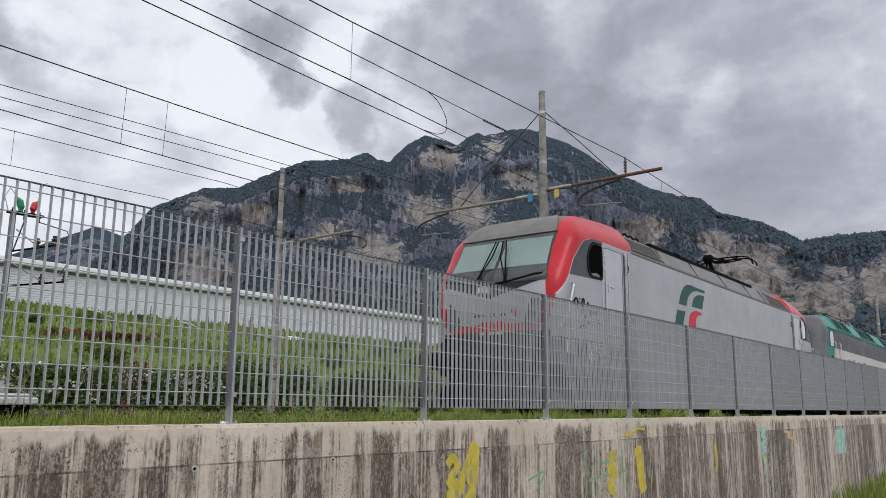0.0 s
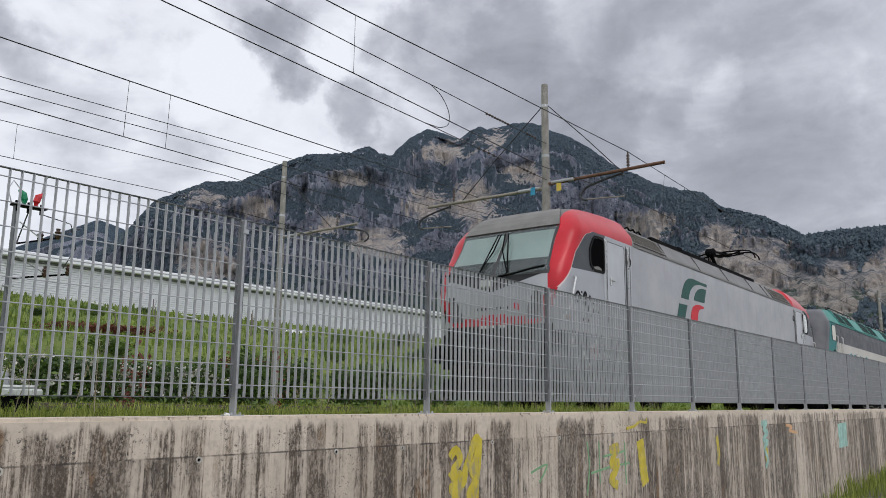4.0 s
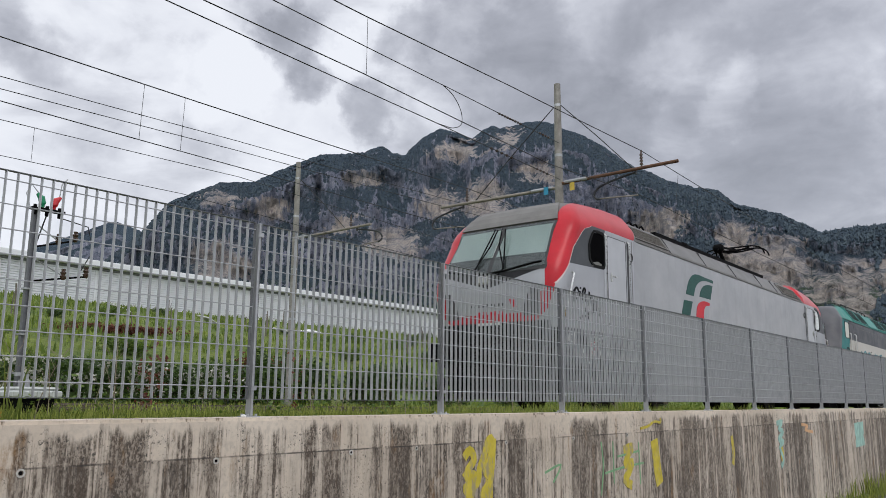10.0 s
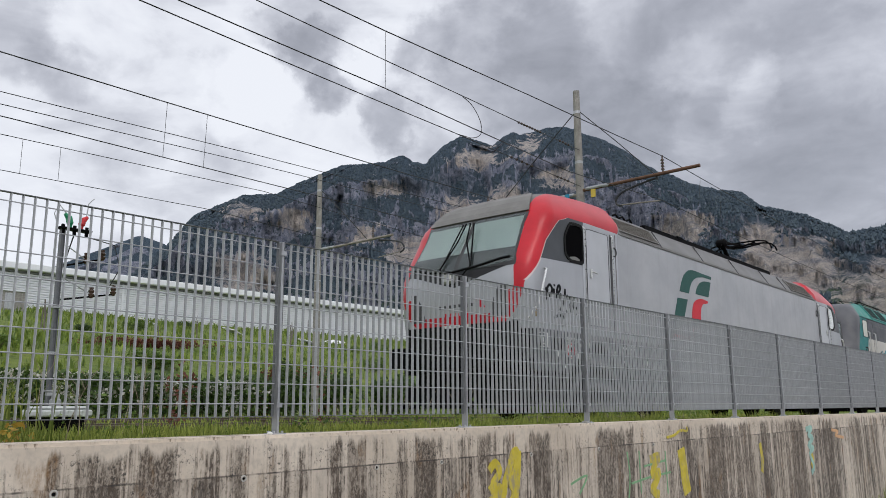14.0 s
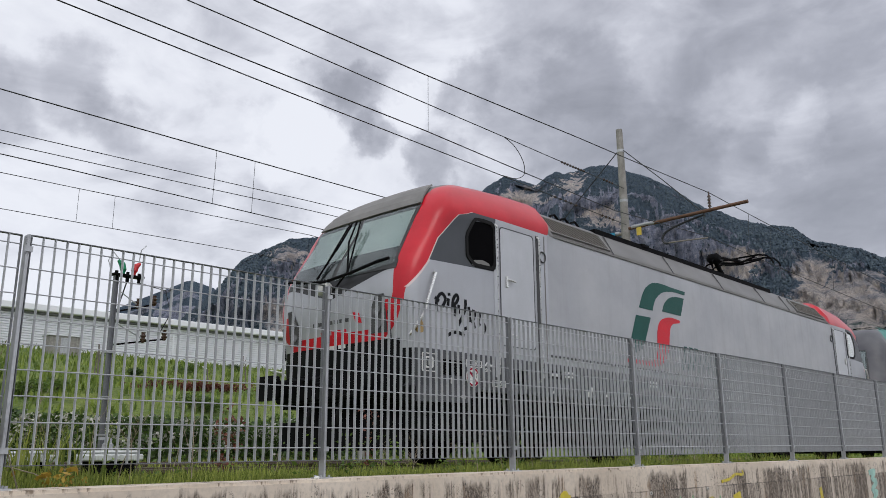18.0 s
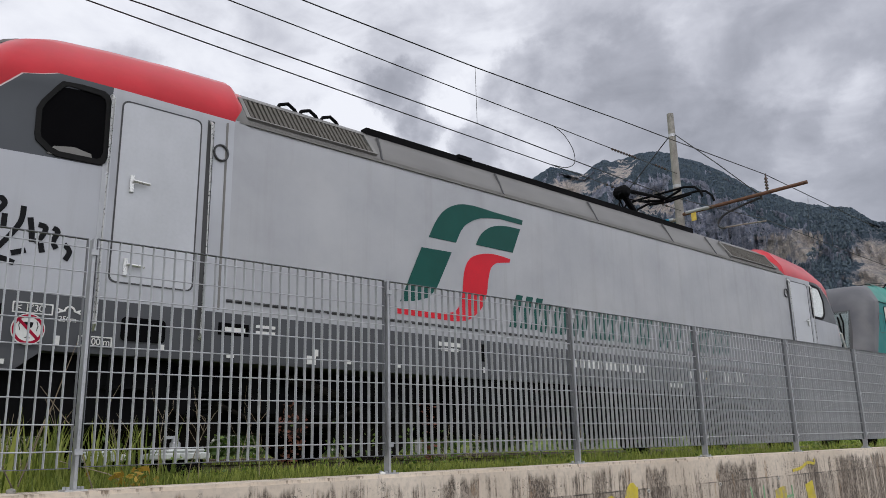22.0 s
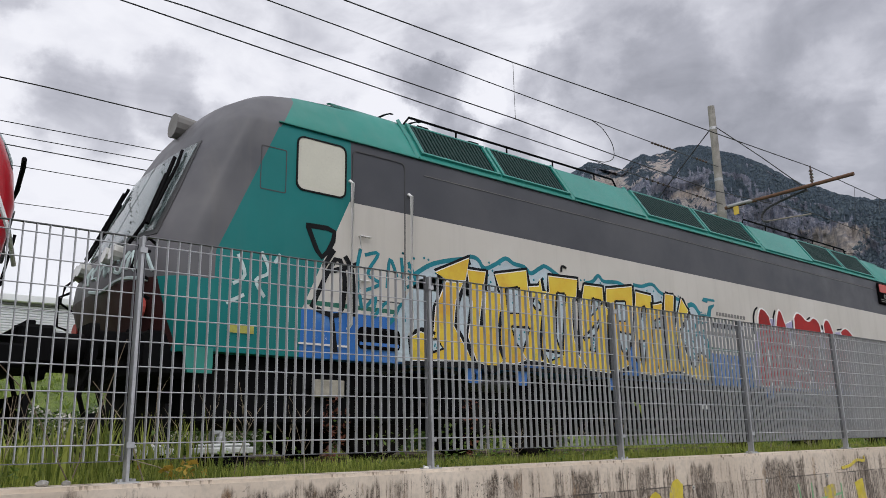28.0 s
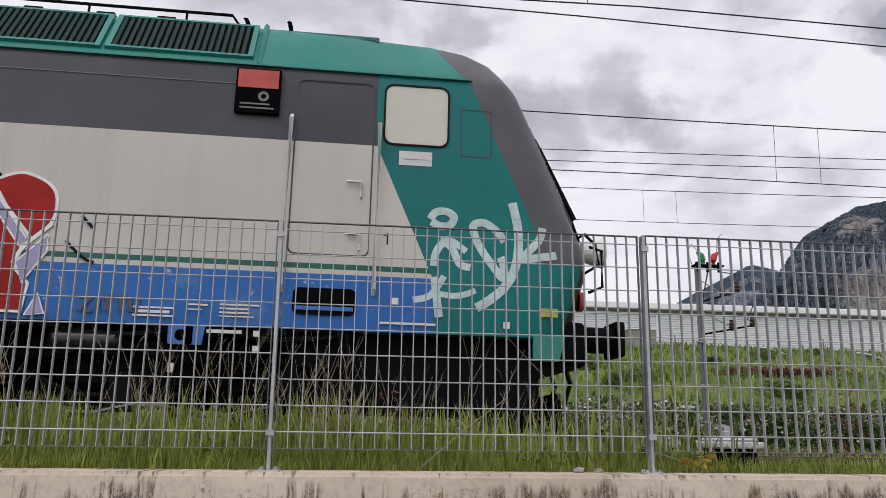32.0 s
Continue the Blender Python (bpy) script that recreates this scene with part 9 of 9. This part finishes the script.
# vineyard poles and slabs on the slope
POLEWOOD = plain("weathered_pole", (0.16, 0.14, 0.12), 0.9, 0, 0.3, 5)
bm = B()
tube(bm, [(0, 0, -0.3), (0.03, 0, 1.2), (0.0, 0, 2.1)], [0.07, 0.06, 0.05], 6)
tube(bm, [(0, 0, 0.6), (0.45, 0.02, 2.0)], [0.03, 0.012], 5)
pole = new("vine_pole", mesh_of("vine_pole", bm, POLEWOOD))
pole.matrix_basis = pose(52, 72, ground_height(52, 72))
tagged(pole, "weathered wooden vineyard pole on the slope", "pole", "vine poles")
for _ in range(30):
    y = rnd.uniform(46, 93)
    x = rnd.uniform(0.05, 1.6) * y
    copy_thing(pole, pose(x, y, ground_height(x, y), rnd.uniform(-4, 4), rnd.uniform(-4, 4), rnd.uniform(0, 360)) @ Matrix.Scale(rnd.uniform(0.7, 1.2), 4))
bm = B()
box(bm, -1.6, 1.6, -0.9, 0.9, 0, 0.12, 0.03)
me = mesh_of("concrete_slab", bm, WHITE)
for x, y, t in ((57, 82, 14), (62, 74, 9), (49, 88, 12), (70, 79, -8)):
    s = new("concrete_slab", me)
    s.matrix_basis = pose(x, y, ground_height(x, y) + 0.15, 12, t, 20)
    tagged(s, "pale concrete slab lying tilted on the meadow", "slab", "slabs")


def pump_house(x, y):
    P = thing("equipment_hut", "small grey equipment hut before the hall", "hut", pose(x, y, ground_height(x, y)))
    bm = B()
    box(bm, -1.6, 1.6, -1, 1, -0.3, 1.9)
    part("body", bm, CONCRETE, P)
    bm = B()
    box(bm, -1.75, 1.75, -1.15, 1.15, 1.9, 2.05, 0.02)
    part("roof", bm, ROOFEDGE, P)
    bm = B()
    box(bm, -0.45, 0.45, -1.03, -0.99, 0, 1.7)
    part("door", bm, POST, P)


pump_house(34.5, 92)

# ---- paint and fittings on the wall ----


def worn_yellow():
    m, b, N = shader("worn_yellow_spray")
    c = N.mix(N.ramp(N.noise(9, 4), 0.35, 0.65), (0.5, 0.4, 0.03), (0.62, 0.5, 0.06))
    wear = N.ramp(N.noise(14, 6, 0.75, (1, 1, 0.4)), 0.5, 0.6, 0, 0.75)
    c = N.mix(wear, c, (0.3, 0.26, 0.19))
    N.put(b.inputs["Base Color"], c)
    b.inputs["Roughness"].default_value = 0.8
    return m


YELLOW = worn_yellow()
GREENSPRAY = plain("green_spray", (0.2, 0.38, 0.2), 0.8, 0, 0.3, 12, dirt=0.3)
CYANSPRAY = plain("cyan_spray", (0.33, 0.53, 0.46), 0.8, 0, 0.3, 9, dirt=0.4)
ORANGESPRAY = plain("orange_spray", (0.64, 0.38, 0.2), 0.8, 0, 0.25, 12, dirt=0.3)


def daub(pts, w, mat, label):
    bm = B()
    for row in pts:
        stroke(bm, [(x, EZ + z) for x, z in smooth_line(row, 4)], w, WALL_Y - 0.0035, WALL_Y + 0.001)
    part("spray_paint", bm, mat, wall, label)


daub([[(5.58, -0.5), (5.66, -0.44), (5.72, -0.52), (5.62, -0.62), (5.74, -0.66), (5.68, -0.8), (5.6, -0.74), (5.76, -0.72), (5.8, -0.6), (5.86, -0.5), (5.92, -0.38), (5.98, -0.36), (5.96, -0.5), (5.88, -0.62), (5.96, -0.7), (5.84, -0.82), (5.92, -0.9), (5.72, -0.92), (5.6, -1.0)]], 0.075, YELLOW, "yellow spray-painted scrawl")
daub([[(5.99, -0.35), (5.97, -0.56), (5.94, -0.74), (5.93, -0.98)], [(5.6, -0.6), (5.68, -0.72), (5.66, -0.88), (5.7, -1.02)]], 0.11, YELLOW, "thick yellow spray paint")
daub([[(8.5, -0.56), (8.72, -0.53), (8.6, -0.62), (8.54, -0.72), (8.7, -0.7), (8.62, -0.8), (8.52, -0.88), (8.68, -0.95)]], 0.1, YELLOW, "yellow spray-painted scrawl")
daub([[(9.3, -0.47), (9.34, -0.66), (9.37, -0.82), (9.42, -0.99)]], 0.19, YELLOW, "yellow spray-painted bar")
daub([[(8.95, -0.33), (9.15, -0.31), (9.32, -0.26), (9.5, -0.27), (9.5, -0.22)]], 0.03, YELLOW, "thin yellow spray line")
for row in ([(7.98, -0.45), (8.02, -0.7), (7.96, -1.0)], [(8.25, -0.45), (8.26, -0.9)], [(8.05, -0.78), (8.5, -0.74), (9.0, -0.72)], [(8.35, -0.62), (8.9, -0.58)], [(8.88, -0.48), (8.9, -0.95)], [(6.85, -0.7), (7.15, -0.64), (7.0, -0.8)]):
    daub([row], 0.022, GREENSPRAY, "thin green spray line")
daub([[(14.0, -0.36), (14.3, -0.34), (14.1, -0.45), (14.32, -0.5), (14.05, -0.62), (14.3, -0.66), (14.1, -0.75), (14.25, -0.95), (14.1, -1.05)]], 0.08, CYANSPRAY, "pale cyan spray scrawl")
daub([[(14.12, -0.72), (14.2, -0.8), (14.22, -0.9), (14.14, -0.95)]], 0.12, YELLOW, "yellow spray blot")
daub([[(11.9, -0.5), (11.95, -0.75), (11.9, -0.9)]], 0.09, YELLOW, "faint yellow spray bar")
daub([[(15.4, -0.4), (15.8, -0.44), (15.6, -0.5), (16.1, -0.55)]], 0.05, ORANGESPRAY, "orange spray scrawl")
daub([[(19.3, -0.52), (20.1, -0.5)], [(19.3, -0.64), (20.1, -0.62)], [(19.35, -0.76), (20.05, -0.74)], [(19.3, -0.88), (20.1, -0.86)]], 0.15, CYANSPRAY, "teal painted block")
TIE = plain("tie_plug_mortar", (0.5, 0.48, 0.44), 0.9, 0, 0.2, 20)
for x, r in ((1.956, 0.022), (3.108, 0.02), (4.253, 0.018), (4.969, 0.016), (0.8, 0.02), (-0.4, 0.02), (6.2, 0.018), (7.4, 0.018), (8.6, 0.018)):
    bm = B()
    z = JOINT - 0.025
    ring_plate(bm, arc(x, z, r, 0, 345, 23), arc(x, z, r * 0.62, 0, 345, 23), WALL_Y - 0.006, WALL_Y + 0.002)
    t = part("tie_hole", bm, TIE, wall, "mortar ring of a form-tie hole")
    # black disc paints the shade inside the tie hole
    bm = B()
    slab(bm, arc(x, z, r * 0.4, 0, 330, 11), WALL_Y - 0.004, WALL_Y + 0.002)
    part("hole_shade", bm, BLACK, t)


# stones on the coping
STONE = plain("grey_stone", (0.32, 0.31, 0.28), 0.95, 0, 0.3, 14, 0.004, 60)


def stone(x, y, r, mat, label, seed):
    bm = B()
    bmesh.ops.create_icosphere(bm, subdivisions=2, radius=r)
    for v in bm.verts:
        v.co *= 1 + 0.35 * noise.noise(v.co * (2.2 / r) + Vector((seed, 0, 0)))
        v.co.z = max(v.co.z * 0.7, -r * 0.4)
    o = new("stone", mesh_of("stone", bm, mat))
    o.matrix_basis = pose(x, y, WALL_TOP - 0.012 + r * 0.38, 0, 0, seed * 40)
    tagged(o, label, "stone", "stones on the wall")


stone(1.08, 4.47, 0.03, STONE, "grey mossy stone on the wall beside the fence post", 1)
stone(1.2, 4.5, 0.022, STONE, "grey mossy stone on the wall beside the fence post", 2)
stone(3.39, 4.37, 0.018, WHITE, "small white stone on the wall beside a fence post", 3)
stone(7.35, 4.36, 0.022, STONE, "small grey stone on the wall beside a fence post", 4)
rr = random.Random(5)
pl = [(1.9 + rr.gauss(0, 0.06), 4.8 + rr.gauss(0, 0.05), ground_height(1.9, 4.8) + rr.uniform(0.0, 0.16)) for _ in range(70)]
ORANGELEAF = island("yellowing_leaves", (0.35, 0.2, 0.02), (0.6, 0.42, 0.06), 0.6, trans=0.2)
tagged(new("yellow_weed", leaves_mesh("yellow_weed", pl, 0.035, ORANGELEAF, rr)), "yellowing weed in the grass beside the fence", "weed", kind="stuff")

build_fence()
LOCO1, WHEELS1 = silver_loco()
LOCO2, WHEELS2 = teal_loco()
C1, C2 = 1.82, 21.34
TRAIN = [  # seconds, place of the mark on the leading locomotive
    (0.0, 20.231),
    (2.5, 20.215),
    (5.0, 20.215),
    (5.5, 20.209),
    (6.0, 20.197),
    (6.5, 20.176),
    (7.0, 20.143),
    (7.5, 20.098),
    (8.0, 20.040),
    (8.5, 19.967),
    (9.0, 19.878),
    (9.5, 19.774),
    (10.0, 19.651),
    (10.5, 19.510),
    (11.0, 19.352),
    (11.5, 19.179),
    (12.0, 18.990),
    (12.5, 18.784),
    (13.0, 18.556),
    (13.5, 18.299),
    (14.0, 18.008),
    (14.5, 17.680),
    (15.0, 17.314),
    (15.5, 16.911),
    (16.0, 16.470),
    (16.5, 15.992),
    (17.0, 15.477),
    (17.5, 14.926),
    (18.0, 14.338),
    (18.5, 13.711),
    (19.0, 13.043),
    (19.5, 12.328),
    (20.0, 11.564),
    (20.5, 10.752),
    (21.0, 9.896),
    (21.5, 9.007),
    (22.0, 8.090),
    (22.5, 7.141),
    (23.0, 6.148),
    (23.5, 5.092),
    (24.0, 3.954),
    (24.5, 2.719),
    (25.0, 1.371),
    (25.5, -0.100),
    (26.0, -1.700),
    (26.5, -3.430),
    (27.0, -5.281),
    (27.5, -7.237),
    (28.0, -9.283),
    (28.5, -11.408),
    (29.0, -13.607),
    (29.5, -15.885),
    (30.0, -18.251),
    (30.5, -20.714),
    (31.0, -23.281),
    (31.5, -25.955),
    (32.0, -28.738),
]


def motions():
    for loco, c, wheels, r in ((LOCO1, C1, WHEELS1, 0.625), (LOCO2, C2, WHEELS2, 0.55)):
        walk(loco, [(t, TRACK @ pose(s + c, 0, 0)) for t, s in TRAIN])
        fine = []
        for (ta, sa), (tb, sb) in zip(TRAIN, TRAIN[1:]):
            k = max(1, math.ceil(abs(sb - sa) / (r * 1.2)))
            fine += [(ta + (tb - ta) * i / k, sa + (sb - sa) * i / k) for i in range(k)]
        fine.append(TRAIN[-1])
        for w, x, side in wheels:
            walk(w, [(t, pose(x, side * 0.68, r, 0, 0, 0 if side < 0 else 180) @ pose(0, 0, 0, 0, (1 if side < 0 else -1) * math.degrees((s - TRAIN[0][1]) / r), 0)) for t, s in fine])


motions()
